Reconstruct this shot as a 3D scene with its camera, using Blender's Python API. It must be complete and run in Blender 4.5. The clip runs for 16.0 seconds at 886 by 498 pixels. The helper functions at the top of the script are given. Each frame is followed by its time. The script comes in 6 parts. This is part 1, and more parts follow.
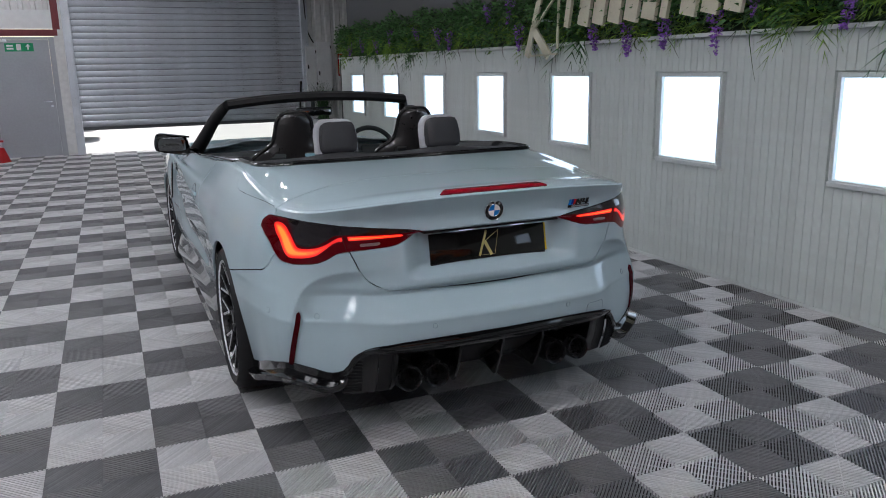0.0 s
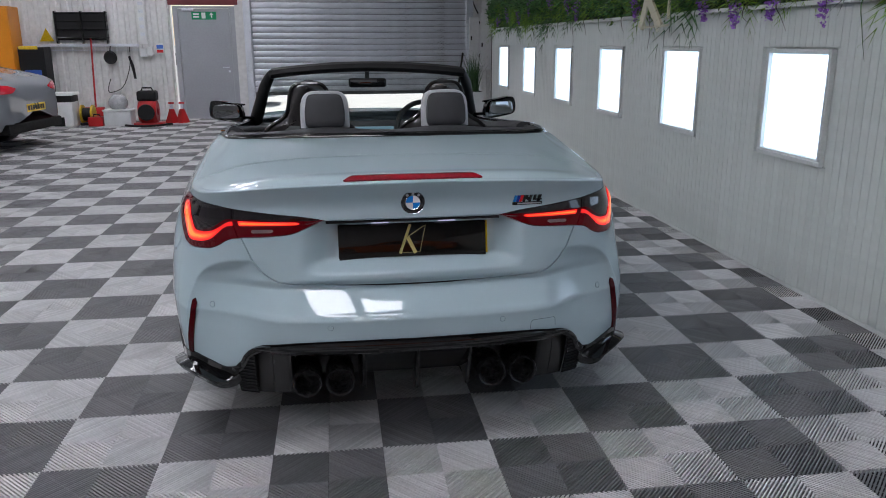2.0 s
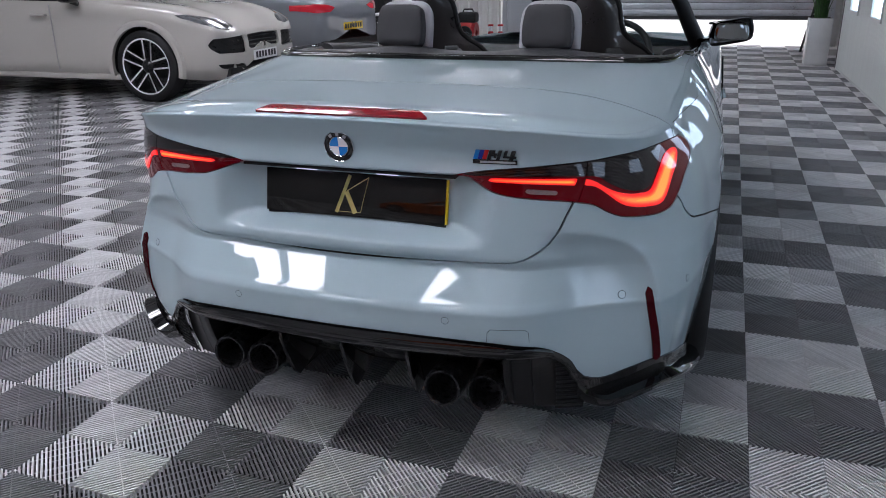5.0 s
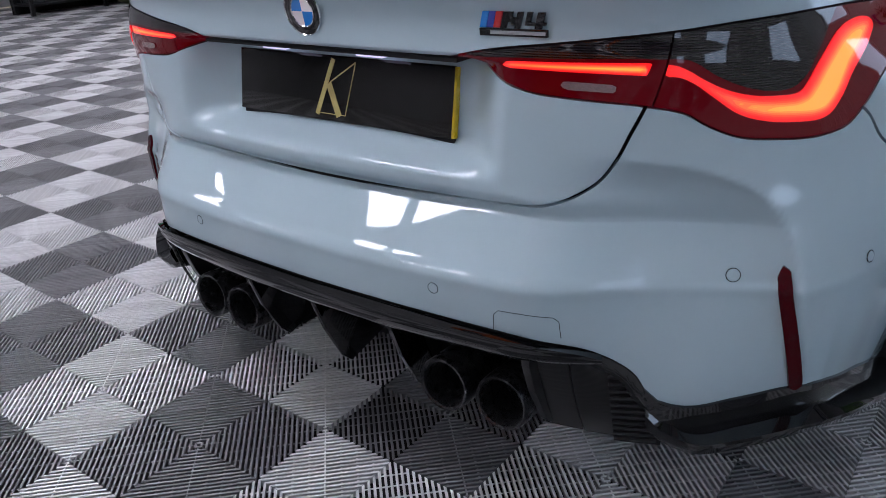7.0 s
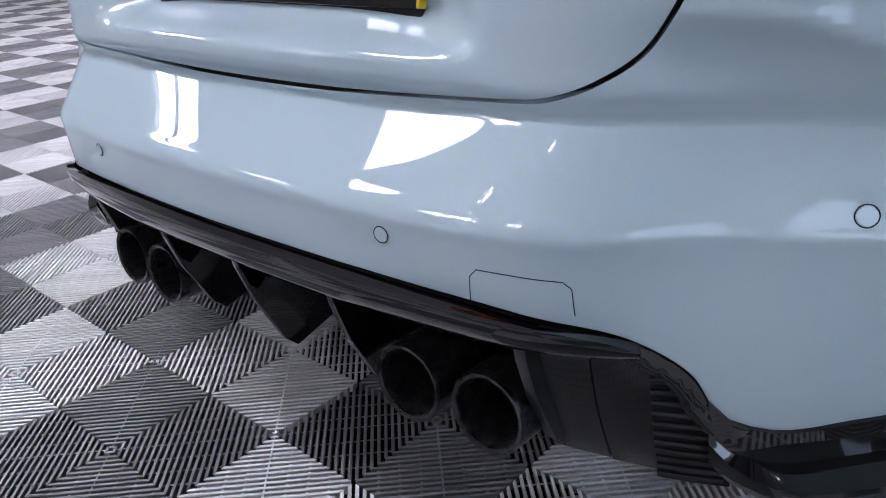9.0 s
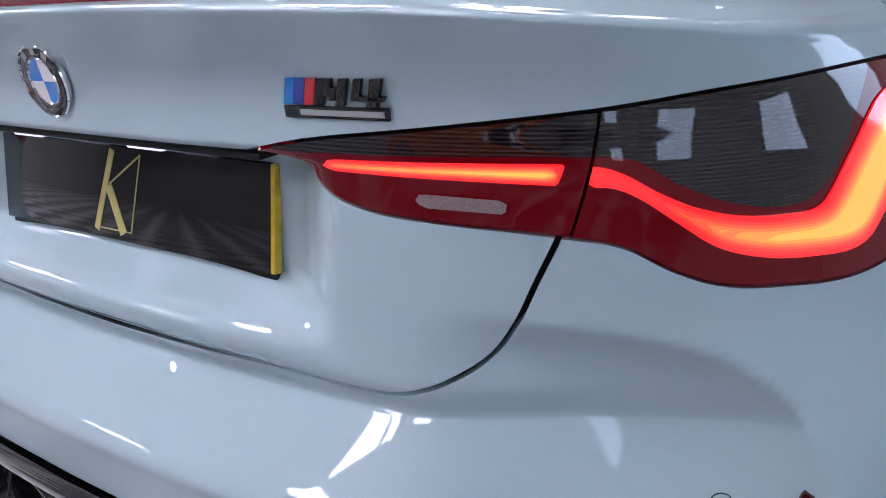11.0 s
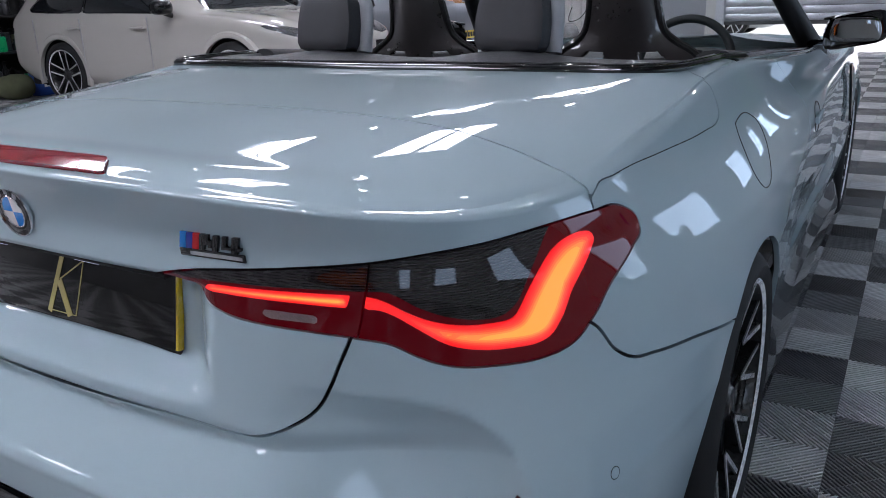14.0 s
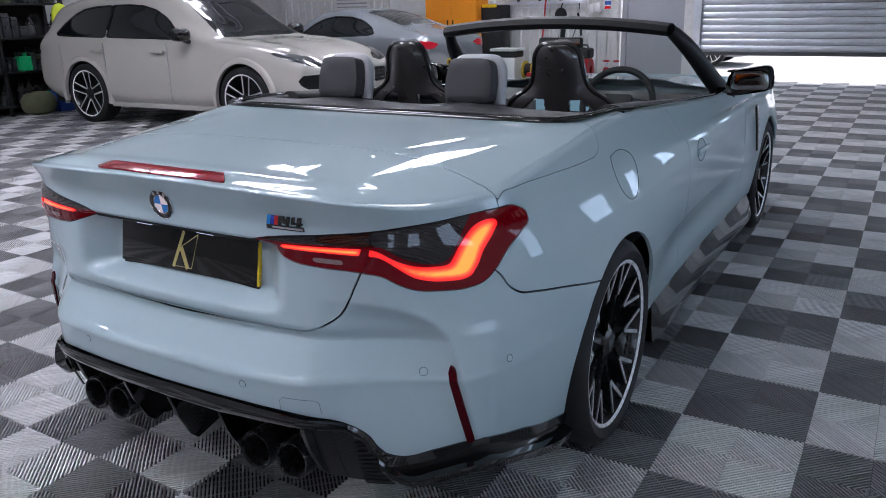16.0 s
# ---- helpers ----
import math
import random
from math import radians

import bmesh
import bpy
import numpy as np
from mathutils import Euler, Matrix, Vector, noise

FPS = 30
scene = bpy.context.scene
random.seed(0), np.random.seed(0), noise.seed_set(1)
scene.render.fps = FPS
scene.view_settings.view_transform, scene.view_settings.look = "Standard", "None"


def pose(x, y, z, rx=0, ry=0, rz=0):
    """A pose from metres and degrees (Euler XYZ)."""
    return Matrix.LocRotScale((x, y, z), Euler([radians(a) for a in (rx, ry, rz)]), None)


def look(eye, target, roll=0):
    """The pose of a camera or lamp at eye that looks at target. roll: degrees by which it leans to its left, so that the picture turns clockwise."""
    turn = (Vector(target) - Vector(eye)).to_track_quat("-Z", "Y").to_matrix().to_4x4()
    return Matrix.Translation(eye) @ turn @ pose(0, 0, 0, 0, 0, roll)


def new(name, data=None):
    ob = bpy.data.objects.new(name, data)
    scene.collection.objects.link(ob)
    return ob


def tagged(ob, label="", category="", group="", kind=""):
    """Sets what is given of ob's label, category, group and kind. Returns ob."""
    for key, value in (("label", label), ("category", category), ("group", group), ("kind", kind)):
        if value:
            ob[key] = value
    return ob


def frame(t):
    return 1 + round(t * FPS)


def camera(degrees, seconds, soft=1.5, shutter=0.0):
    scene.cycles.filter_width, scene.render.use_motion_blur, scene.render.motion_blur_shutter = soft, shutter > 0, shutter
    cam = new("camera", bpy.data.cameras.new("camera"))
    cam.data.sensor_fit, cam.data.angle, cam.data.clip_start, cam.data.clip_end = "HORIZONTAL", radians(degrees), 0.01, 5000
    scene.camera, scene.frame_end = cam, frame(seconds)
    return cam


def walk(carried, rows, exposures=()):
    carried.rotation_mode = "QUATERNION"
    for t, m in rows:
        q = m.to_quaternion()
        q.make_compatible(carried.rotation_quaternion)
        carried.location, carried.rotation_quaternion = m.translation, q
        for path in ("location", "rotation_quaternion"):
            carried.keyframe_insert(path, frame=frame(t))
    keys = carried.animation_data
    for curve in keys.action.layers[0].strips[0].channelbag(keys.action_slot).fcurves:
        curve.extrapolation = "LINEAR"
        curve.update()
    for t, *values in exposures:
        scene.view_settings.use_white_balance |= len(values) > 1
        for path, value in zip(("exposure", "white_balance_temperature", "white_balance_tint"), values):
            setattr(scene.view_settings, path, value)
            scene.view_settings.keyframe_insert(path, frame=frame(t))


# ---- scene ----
cam = camera(59.9, 16.0, soft=0.95)
PATH = [
    (0, (-1.391, -2.717, 1.476), (-0.607, -0.936, 1.017), -1.1),
    (0.5, (-1.103, -2.727, 1.48), (-0.426, -0.905, 1.01), -0.9),
    (1, (-0.81, -2.755, 1.468), (-0.261, -0.894, 0.983), -0.7),
    (1.5, (-0.537, -2.717, 1.478), (-0.118, -0.827, 0.978), -0.4),
    (2, (-0.284, -2.622, 1.449), (0.003, -0.711, 0.931), -0.2),
    (2.5, (-0.044, -2.534, 1.458), (0.101, -0.613, 0.923), -0.1),
    (3, (0.201, -2.466, 1.452), (0.193, -0.546, 0.893), -0.1),
    (3.5, (0.419, -2.361, 1.459), (0.268, -0.454, 0.875), -0.1),
    (4, (0.588, -2.204, 1.427), (0.287, -0.325, 0.813), -0.2),
    (4.2, (0.65, -2.128, 1.408), (0.288, -0.263, 0.782), -0.3),
    (6.3, (1.041, -1.252, 1.192), (0.05, 0.299, 0.41), -2.7),
    (6.5, (1.031, -1.175, 1.161), (-0.004, 0.34, 0.366), -3.0),
    (7, (0.988, -1.006, 1.079), (-0.13, 0.436, 0.259), -3.3),
    (7.5, (0.934, -0.888, 0.951), (-0.249, 0.501, 0.132), -3.4),
    (8, (0.874, -0.768, 0.845), (-0.358, 0.563, 0.001), -4.2),
    (8.2, (0.857, -0.747, 0.807), (-0.377, 0.587, -0.028), -3.9),
    (10.3, (0.831, -0.55, 0.901), (-0.311, 0.879, 0.093), -4.7),
    (10.5, (0.837, -0.548, 0.912), (-0.303, 0.939, 0.212), -3.8),
    (11, (0.836, -0.538, 1.015), (-0.24, 1.002, 0.331), -3.7),
    (11.5, (0.844, -0.528, 1.06), (-0.194, 1.048, 0.398), -3.7),
    (12, (0.871, -0.523, 1.073), (-0.141, 1.078, 0.429), -3.5),
    (12.5, (0.922, -0.527, 1.074), (-0.079, 1.093, 0.463), -3.3),
    (13, (0.98, -0.553, 1.106), (-0.007, 1.071, 0.482), -3.1),
    (13.5, (1.054, -0.611, 1.153), (0.073, 1.014, 0.52), -2.7),
    (14, (1.144, -0.71, 1.222), (0.163, 0.91, 0.581), -2.4),
    (14.5, (1.254, -0.863, 1.286), (0.274, 0.758, 0.644), -2.1),
    (15, (1.365, -1.044, 1.332), (0.386, 0.581, 0.698), -1.8),
    (15.5, (1.483, -1.212, 1.363), (0.504, 0.418, 0.743), -1.6),
    (16, (1.611, -1.369, 1.396), (0.636, 0.271, 0.795), -1.4),
]
walk(cam, [(t, look(eye, target, roll)) for t, eye, target, roll in PATH], exposures=[(0, .18, 6400, 13), (3.5, .42, 6300, 15), (7, .66, 6200, 19), (10.5, 1.2, 6150, 21), (12.5, .45, 6100, 19), (14, .56, 6100, 17), (16, .68, 6100, 17)])

# ---- daylight, lamps and exposure ----
world = bpy.data.worlds.new("world")
scene.world = world
world.use_nodes = True
wt = world.node_tree
sky = wt.nodes.new("ShaderNodeTexSky")
sky.sky_type, sky.sun_disc = "NISHITA", False
sky.sun_elevation, sky.sun_rotation = radians(38), radians(25)
wt.links.new(sky.outputs["Color"], wt.nodes["Background"].inputs["Color"])
wt.nodes["Background"].inputs["Strength"].default_value = .12
sun = new("sun", bpy.data.lights.new("sun", "SUN"))
sun.data.energy, sun.data.angle, sun.data.color = 5.0, radians(.5), (1.0, .95, .88)
sun.matrix_basis = look((3, 24, 14), (0, 14, 0))


# ---- materials ----
def material(name, color, rough=.5, metal=0.0, coat=0.0, emit=None, strength=0.0, noise_scale=0.0, amount=.15, bump=0.0, bump_scale=200.0, spec=.5, random_tint=0.0):
    """A surface with large stains, fine grain and relief in metres."""
    m = bpy.data.materials.new(name)
    m.use_nodes = True
    nt = m.node_tree
    b = nt.nodes["Principled BSDF"]
    b.inputs["Base Color"].default_value = (*color, 1)
    b.inputs["Roughness"].default_value = rough
    b.inputs["Metallic"].default_value = metal
    b.inputs["Coat Weight"].default_value = coat
    b.inputs["Coat Roughness"].default_value = .03
    b.inputs["Specular IOR Level"].default_value = spec
    if emit:
        b.inputs["Emission Color"].default_value = (*emit, 1)
        b.inputs["Emission Strength"].default_value = strength
    tc = nt.nodes.new("ShaderNodeTexCoord")
    if noise_scale:
        n1, n2 = nt.nodes.new("ShaderNodeTexNoise"), nt.nodes.new("ShaderNodeTexNoise")
        n1.inputs["Scale"].default_value, n1.inputs["Detail"].default_value = noise_scale, 5
        n2.inputs["Scale"].default_value, n2.inputs["Detail"].default_value = noise_scale * 14, 4
        add = nt.nodes.new("ShaderNodeMath")
        add.operation = "ADD"
        half = nt.nodes.new("ShaderNodeMapRange")
        half.inputs["From Min"].default_value, half.inputs["From Max"].default_value = .6, 1.4
        half.inputs["To Min"].default_value, half.inputs["To Max"].default_value = 1 - amount, 1 + amount
        mul = nt.nodes.new("ShaderNodeMix")
        mul.data_type, mul.blend_type = "RGBA", "MULTIPLY"
        mul.inputs["Factor"].default_value = 1
        mul.inputs["A"].default_value = (*color, 1)
        nt.links.new(tc.outputs["Object"], n1.inputs["Vector"])
        nt.links.new(tc.outputs["Object"], n2.inputs["Vector"])
        nt.links.new(n1.outputs["Fac"], add.inputs[0])
        nt.links.new(n2.outputs["Fac"], add.inputs[1])
        nt.links.new(add.outputs[0], half.inputs["Value"])
        nt.links.new(half.outputs["Result"], mul.inputs["B"])
        nt.links.new(mul.outputs["Result"], b.inputs["Base Color"])
        rr = nt.nodes.new("ShaderNodeMapRange")
        rr.inputs["From Min"].default_value, rr.inputs["From Max"].default_value = .6, 1.4
        rr.inputs["To Min"].default_value, rr.inputs["To Max"].default_value = max(rough - .1, .02), min(rough + .1, 1)
        nt.links.new(add.outputs[0], rr.inputs["Value"])
        nt.links.new(rr.outputs["Result"], b.inputs["Roughness"])
        if random_tint:
            info = nt.nodes.new("ShaderNodeObjectInfo")
            geo = nt.nodes.new("ShaderNodeNewGeometry")
            mix = nt.nodes.new("ShaderNodeMath")
            mix.operation = "ADD"
            fr = nt.nodes.new("ShaderNodeMath")
            fr.operation = "FRACT"
            tint = nt.nodes.new("ShaderNodeMapRange")
            tint.inputs["To Min"].default_value, tint.inputs["To Max"].default_value = 1 - random_tint, 1 + random_tint
            m2 = nt.nodes.new("ShaderNodeMix")
            m2.data_type, m2.blend_type = "RGBA", "MULTIPLY"
            m2.inputs["Factor"].default_value = 1
            nt.links.new(info.outputs["Random"], mix.inputs[0])
            nt.links.new(geo.outputs["Random Per Island"], mix.inputs[1])
            nt.links.new(mix.outputs[0], fr.inputs[0])
            nt.links.new(fr.outputs[0], tint.inputs["Value"])
            nt.links.new(mul.outputs["Result"], m2.inputs["A"])
            nt.links.new(tint.outputs["Result"], m2.inputs["B"])
            nt.links.new(m2.outputs["Result"], b.inputs["Base Color"])
    if bump:
        n3, bp = nt.nodes.new("ShaderNodeTexNoise"), nt.nodes.new("ShaderNodeBump")
        n3.inputs["Scale"].default_value, n3.inputs["Detail"].default_value = bump_scale, 3
        bp.inputs["Strength"].default_value, bp.inputs["Distance"].default_value = bump, .002
        nt.links.new(tc.outputs["Object"], n3.inputs["Vector"])
        nt.links.new(n3.outputs["Fac"], bp.inputs["Height"])
        nt.links.new(bp.outputs["Normal"], b.inputs["Normal"])
    return m


def paint(name, color, metal=.35, flake=.06):
    """Car paint: a flaked base under clear lacquer with faint orange peel."""
    m = material(name, color, .6, metal, 1.0, noise_scale=900, amount=flake, spec=.05)
    nt = m.node_tree
    b = nt.nodes["Principled BSDF"]
    n, bp = nt.nodes.new("ShaderNodeTexNoise"), nt.nodes.new("ShaderNodeBump")
    n.inputs["Scale"].default_value, n.inputs["Detail"].default_value = 55, 1
    bp.inputs["Strength"].default_value, bp.inputs["Distance"].default_value = .006, .002
    tc = [x for x in nt.nodes if x.type == "TEX_COORD"][0]
    nt.links.new(tc.outputs["Object"], n.inputs["Vector"])
    nt.links.new(n.outputs["Fac"], bp.inputs["Height"])
    nt.links.new(bp.outputs["Normal"], b.inputs["Coat Normal"])
    b.inputs["Coat Roughness"].default_value = .004
    return m


def glass(name, tint=(1, 1, 1), clear=.9, rough=.0):
    """Thin glass: mostly clear, with a mirror gloss by angle."""
    m = bpy.data.materials.new(name)
    m.use_nodes = True
    nt = m.node_tree
    nt.nodes.remove(nt.nodes["Principled BSDF"])
    tr, gl, mix, lw = (nt.nodes.new(k) for k in ("ShaderNodeBsdfTransparent", "ShaderNodeBsdfGlossy", "ShaderNodeMixShader", "ShaderNodeFresnel"))
    tr.inputs["Color"].default_value = (*[c * clear for c in tint], 1)
    gl.inputs["Roughness"].default_value = rough
    lw.inputs["IOR"].default_value = 1.5
    nt.links.new(lw.outputs["Fac"], mix.inputs["Fac"])
    nt.links.new(tr.outputs[0], mix.inputs[1])
    nt.links.new(gl.outputs[0], mix.inputs[2])
    nt.links.new(mix.outputs[0], nt.nodes["Material Output"].inputs["Surface"])
    return m


def louvred(name, dark, light):
    """Smoked plastic over fine level louvres."""
    m = material(name, dark, .06, coat=.8, spec=.1)
    nt = m.node_tree
    b = nt.nodes["Principled BSDF"]
    tc = [x for x in nt.nodes if x.type == "TEX_COORD"][0]
    wave, ramp = nt.nodes.new("ShaderNodeTexWave"), nt.nodes.new("ShaderNodeMix")
    wave.bands_direction = "Z"
    wave.inputs["Scale"].default_value, wave.inputs["Distortion"].default_value = 95, .3
    ramp.data_type = "RGBA"
    ramp.inputs["A"].default_value, ramp.inputs["B"].default_value = (*dark, 1), (*light, 1)
    nt.links.new(tc.outputs["Object"], wave.inputs["Vector"])
    nt.links.new(wave.outputs["Fac"], ramp.inputs["Factor"])
    nt.links.new(ramp.outputs["Result"], b.inputs["Base Color"])
    return m


def carbon(name, size=.003):
    """Woven carbon fibre under lacquer."""
    m = material(name, (.02, .02, .022), .4, 0.0, .8, spec=.2)
    nt = m.node_tree
    b = nt.nodes["Principled BSDF"]
    tc = [x for x in nt.nodes if x.type == "TEX_COORD"][0]
    ch = nt.nodes.new("ShaderNodeTexChecker")
    ch.inputs["Color1"].default_value, ch.inputs["Color2"].default_value = (.007, .007, .0075, 1), (.018, .0175, .0175, 1)
    ch.inputs["Scale"].default_value = 1 / size
    mp = nt.nodes.new("ShaderNodeMapping")
    mp.inputs["Rotation"].default_value = (.6, .5, .785)
    nt.links.new(tc.outputs["Object"], mp.inputs["Vector"])
    nt.links.new(mp.outputs["Vector"], ch.inputs["Vector"])
    nt.links.new(ch.outputs["Color"], b.inputs["Base Color"])
    return m


PAINT = paint("blue_grey_lacquer", (.395, .50, .54), 0.0)
BLACK_GLOSS = material("black_gloss", (.003, .003, .0035), .08, coat=1.0, spec=.2)
BLACK_TRIM = material("black_plastic", (.010, .010, .011), .55, spec=.3, noise_scale=40, amount=.2, bump=.15, bump_scale=700)
DARK = material("dark_cavity", (.006, .006, .006), .8, noise_scale=20)
CARBON = carbon("carbon_weave")
SEAT_CARBON = material("lacquered_seat_carbon", (.030, .027, .027), .32, 0.0, 1.0, noise_scale=5, amount=.12)
RUBBER = material("tyre_rubber", (.009, .009, .010), .72, noise_scale=30, amount=.3, bump=.25, bump_scale=400)
ALLOY = material("machined_alloy", (.86, .86, .88), .28, .25, noise_scale=60, amount=.08)
ALLOY_BLACK = material("black_alloy", (.006, .006, .007), .3, .0, .4, noise_scale=50)
CHROME = material("chrome", (.75, .76, .78), .06, 1.0)
STEEL = material("brake_steel", (.30, .30, .31), .35, 1.0, noise_scale=80)
# faint emission stands for the bar's light scattered inside the lens
LENS_RED = material("red_lens", (.034, .0003, .002), .04, coat=.4, spec=.1, emit=(1.0, .0, .02), strength=.028)
LENS_SMOKE = louvred("smoked_lens", (.003, .002, .003), (.024, .020, .023))
# emission steps from red edge to orange core paint the bar's glow falloff
GLOWS = [material("lit_glow_step", (.5, .02, .02), .12, coat=1.0, emit=(1.0, .006 + .15 * a ** 1.8, .008 + .010 * a), strength=.50 + 1.35 * a) for a in [k / 6 for k in range(7)]]
LENS_CLEAR = material("reverse_lens", (.20, .14, .14), .15, coat=1.0, noise_scale=400, amount=.4)
BRAKE_RED = material("brake_lens", (.27, .002, .010), .08, coat=.6, noise_scale=250, amount=.3)
REFLEX = material("reflector_red", (.055, .0006, .003), .15, spec=.1, coat=.15, noise_scale=500, amount=.5, bump=.6, bump_scale=900)
WHITE_ENAMEL = material("white_enamel", (.8, .8, .8), .15, coat=1.0)
BLUE_ENAMEL = material("blue_enamel", (.01, .20, .62), .15, coat=1.0)
DARK_BLUE = material("deep_blue_enamel", (.01, .03, .30), .2, coat=1.0)
RED_ENAMEL = material("red_enamel", (.55, .01, .015), .2, coat=1.0)
GREY_PRINT = material("grey_lettering", (.35, .35, .36), .35)
GOLD = material("gold_print", (.52, .43, .16), .35, noise_scale=60)
YELLOW = material("yellow_acrylic", (.62, .42, .01), .25, coat=.5, noise_scale=60)
LEATHER = material("dark_grey_leather", (.032, .033, .037), .55, noise_scale=25, amount=.2, bump=.35, bump_scale=900)
LEATHER_PALE = material("silverstone_leather", (.42, .43, .45), .5, noise_scale=25, amount=.1, bump=.3, bump_scale=900)
CABIN_BLACK = material("cabin_black", (.009, .014, .015), .6, noise_scale=30, amount=.2, bump=.2, bump_scale=800)
SCREEN_GLOW = material("dial_screen", (.01, .01, .012), .2, emit=(.25, .45, .55), strength=.3)
GLASS = glass("clear_glass", (.93, .97, .95), .92)
MIRROR = material("mirror_silver", (.22, .23, .235), .02, 1.0)

# ---- building tools ----
def part(name, bm, material, parent, label="", smooth=True):
    """Links a bmesh (or a mesh) as one object under parent."""
    if isinstance(bm, bmesh.types.BMesh):
        me = bpy.data.meshes.new(name)
        bm.to_mesh(me)
        bm.free()
    else:
        me = bm
    if not me.materials:
        for m in (material if isinstance(material, (list, tuple)) else [material]):
            me.materials.append(m)
    if smooth:
        me.shade_smooth()
        me.set_sharp_from_angle(angle=radians(38))
    ob = new(name, me)
    ob.parent = parent
    if label:
        ob["label"] = label
    return ob


def thing(name, label, category, at=(0, 0, 0), group="", rz=0.0):
    ob = new(name)
    ob.empty_display_size = .1
    ob.matrix_basis = pose(*at, 0, 0, rz)
    return tagged(ob, label, category, group)


def box_bm(a, b, bevel=0.0, bm=None, m=None, seg=2):
    """A box from corner a to corner b with rounded edges, added to bm."""
    tmp = bmesh.new()
    bmesh.ops.create_cube(tmp, size=1)
    for v in tmp.verts:
        v.co = Vector([a[i] + (v.co[i] + .5) * (b[i] - a[i]) for i in range(3)])
    if bevel > 0:
        bmesh.ops.bevel(tmp, geom=tmp.edges[:], offset=bevel, segments=seg, profile=.6, affect="EDGES")
    return merge(bm, tmp, m)


def merge(bm, tmp, m=None):
    if m is not None:
        tmp.transform(m)
    if bm is None:
        return tmp
    me = bpy.data.meshes.new("tmp")
    tmp.to_mesh(me)
    tmp.free()
    bm.from_mesh(me)
    bpy.data.meshes.remove(me)
    return bm


def cyl_bm(p, q, r, r2=None, seg=24, bm=None, caps=True):
    """A rod or cone from p to q."""
    p, q = Vector(p), Vector(q)
    tmp = bmesh.new()
    bmesh.ops.create_cone(tmp, cap_ends=caps, segments=seg, radius1=r, radius2=r if r2 is None else r2, depth=(q - p).length)
    tmp.transform(Matrix.Translation((p + q) / 2) @ (q - p).to_track_quat("Z", "Y").to_matrix().to_4x4())
    return merge(bm, tmp)


def lathe_bm(profile, seg=48, axis="X", bm=None):
    """Turns (radius, along) pairs round an axis."""
    tmp = bmesh.new()
    rows = []
    for r, a in profile:
        row = []
        for i in range(seg):
            c, s = math.cos(2 * math.pi * i / seg), math.sin(2 * math.pi * i / seg)
            row.append(tmp.verts.new({"X": (a, r * c, r * s), "Z": (r * c, r * s, a), "Y": (r * s, a, r * c)}[axis]))
        rows.append(row)
    for r0, r1 in zip(rows, rows[1:]):
        for i in range(seg):
            j = (i + 1) % seg
            tmp.faces.new((r0[i], r0[j], r1[j], r1[i]))
    bmesh.ops.remove_doubles(tmp, verts=tmp.verts[:], dist=1e-5)
    bmesh.ops.recalc_face_normals(tmp, faces=tmp.faces[:])
    return merge(bm, tmp)


def prism_bm(outline, depth, bevel=0.0, bm=None, m=None):
    """An outline in x, y, pushed up by depth along z."""
    tmp = bmesh.new()
    vs = [tmp.verts.new((x, y, 0)) for x, y in outline]
    f = tmp.faces.new(vs)
    res = bmesh.ops.extrude_face_region(tmp, geom=[f])
    bmesh.ops.translate(tmp, vec=(0, 0, depth), verts=[e for e in res["geom"] if isinstance(e, bmesh.types.BMVert)])
    bmesh.ops.recalc_face_normals(tmp, faces=tmp.faces[:])
    if bevel > 0:
        bmesh.ops.bevel(tmp, geom=tmp.edges[:], offset=bevel, segments=2, profile=.6, affect="EDGES")
    return merge(bm, tmp, m)


def tube_bm(pts, r, seg=10, bm=None, flat=1.0, caps=True):
    """A bent rod through pts; flat squeezes it along its second direction."""
    tmp = bmesh.new()
    pts = [Vector(p) for p in pts]
    rows, up = [], Vector((0, 0, 1))
    for i, p in enumerate(pts):
        d = (pts[min(i + 1, len(pts) - 1)] - pts[max(i - 1, 0)]).normalized()
        side = d.cross(up)
        if side.length < .05:
            side = d.cross(Vector((1, 0, 0)))
        side.normalize()
        nrm = side.cross(d).normalized()
        rr = r[i] if isinstance(r, (list, tuple)) else r
        rows.append([tmp.verts.new(p + side * rr * math.cos(2 * math.pi * k / seg) + nrm * rr * flat * math.sin(2 * math.pi * k / seg)) for k in range(seg)])
    for a, b in zip(rows, rows[1:]):
        for k in range(seg):
            tmp.faces.new((a[k], a[(k + 1) % seg], b[(k + 1) % seg], b[k]))
    if caps:
        tmp.faces.new(rows[0][::-1])
        tmp.faces.new(rows[-1])
    bmesh.ops.recalc_face_normals(tmp, faces=tmp.faces[:])
    return merge(bm, tmp)


def grid_bm(P, bm=None, close=False):
    tmp = bmesh.new()
    rows = [[tmp.verts.new(p) for p in r] for r in P]
    for a, b in zip(rows, rows[1:]):
        n = len(a)
        for i in range(n if close else n - 1):
            j = (i + 1) % n
            tmp.faces.new((a[i], a[j], b[j], b[i]))
    return merge(bm, tmp)


def solid(ob, thickness, offset=-1.0):
    mod = ob.modifiers.new("shell", "SOLIDIFY")
    mod.thickness, mod.offset = thickness, offset
    return ob


def smooth(x):
    x = np.clip(x, 0, 1)
    return x * x * (3 - 2 * x)


def curve2(pts, n=8):
    """A smooth line in the plane through pts."""
    p = np.asarray([(a, b, 0) for a, b in pts], float)
    return hermite(p, [n] * (len(p) - 1))[:, :2]


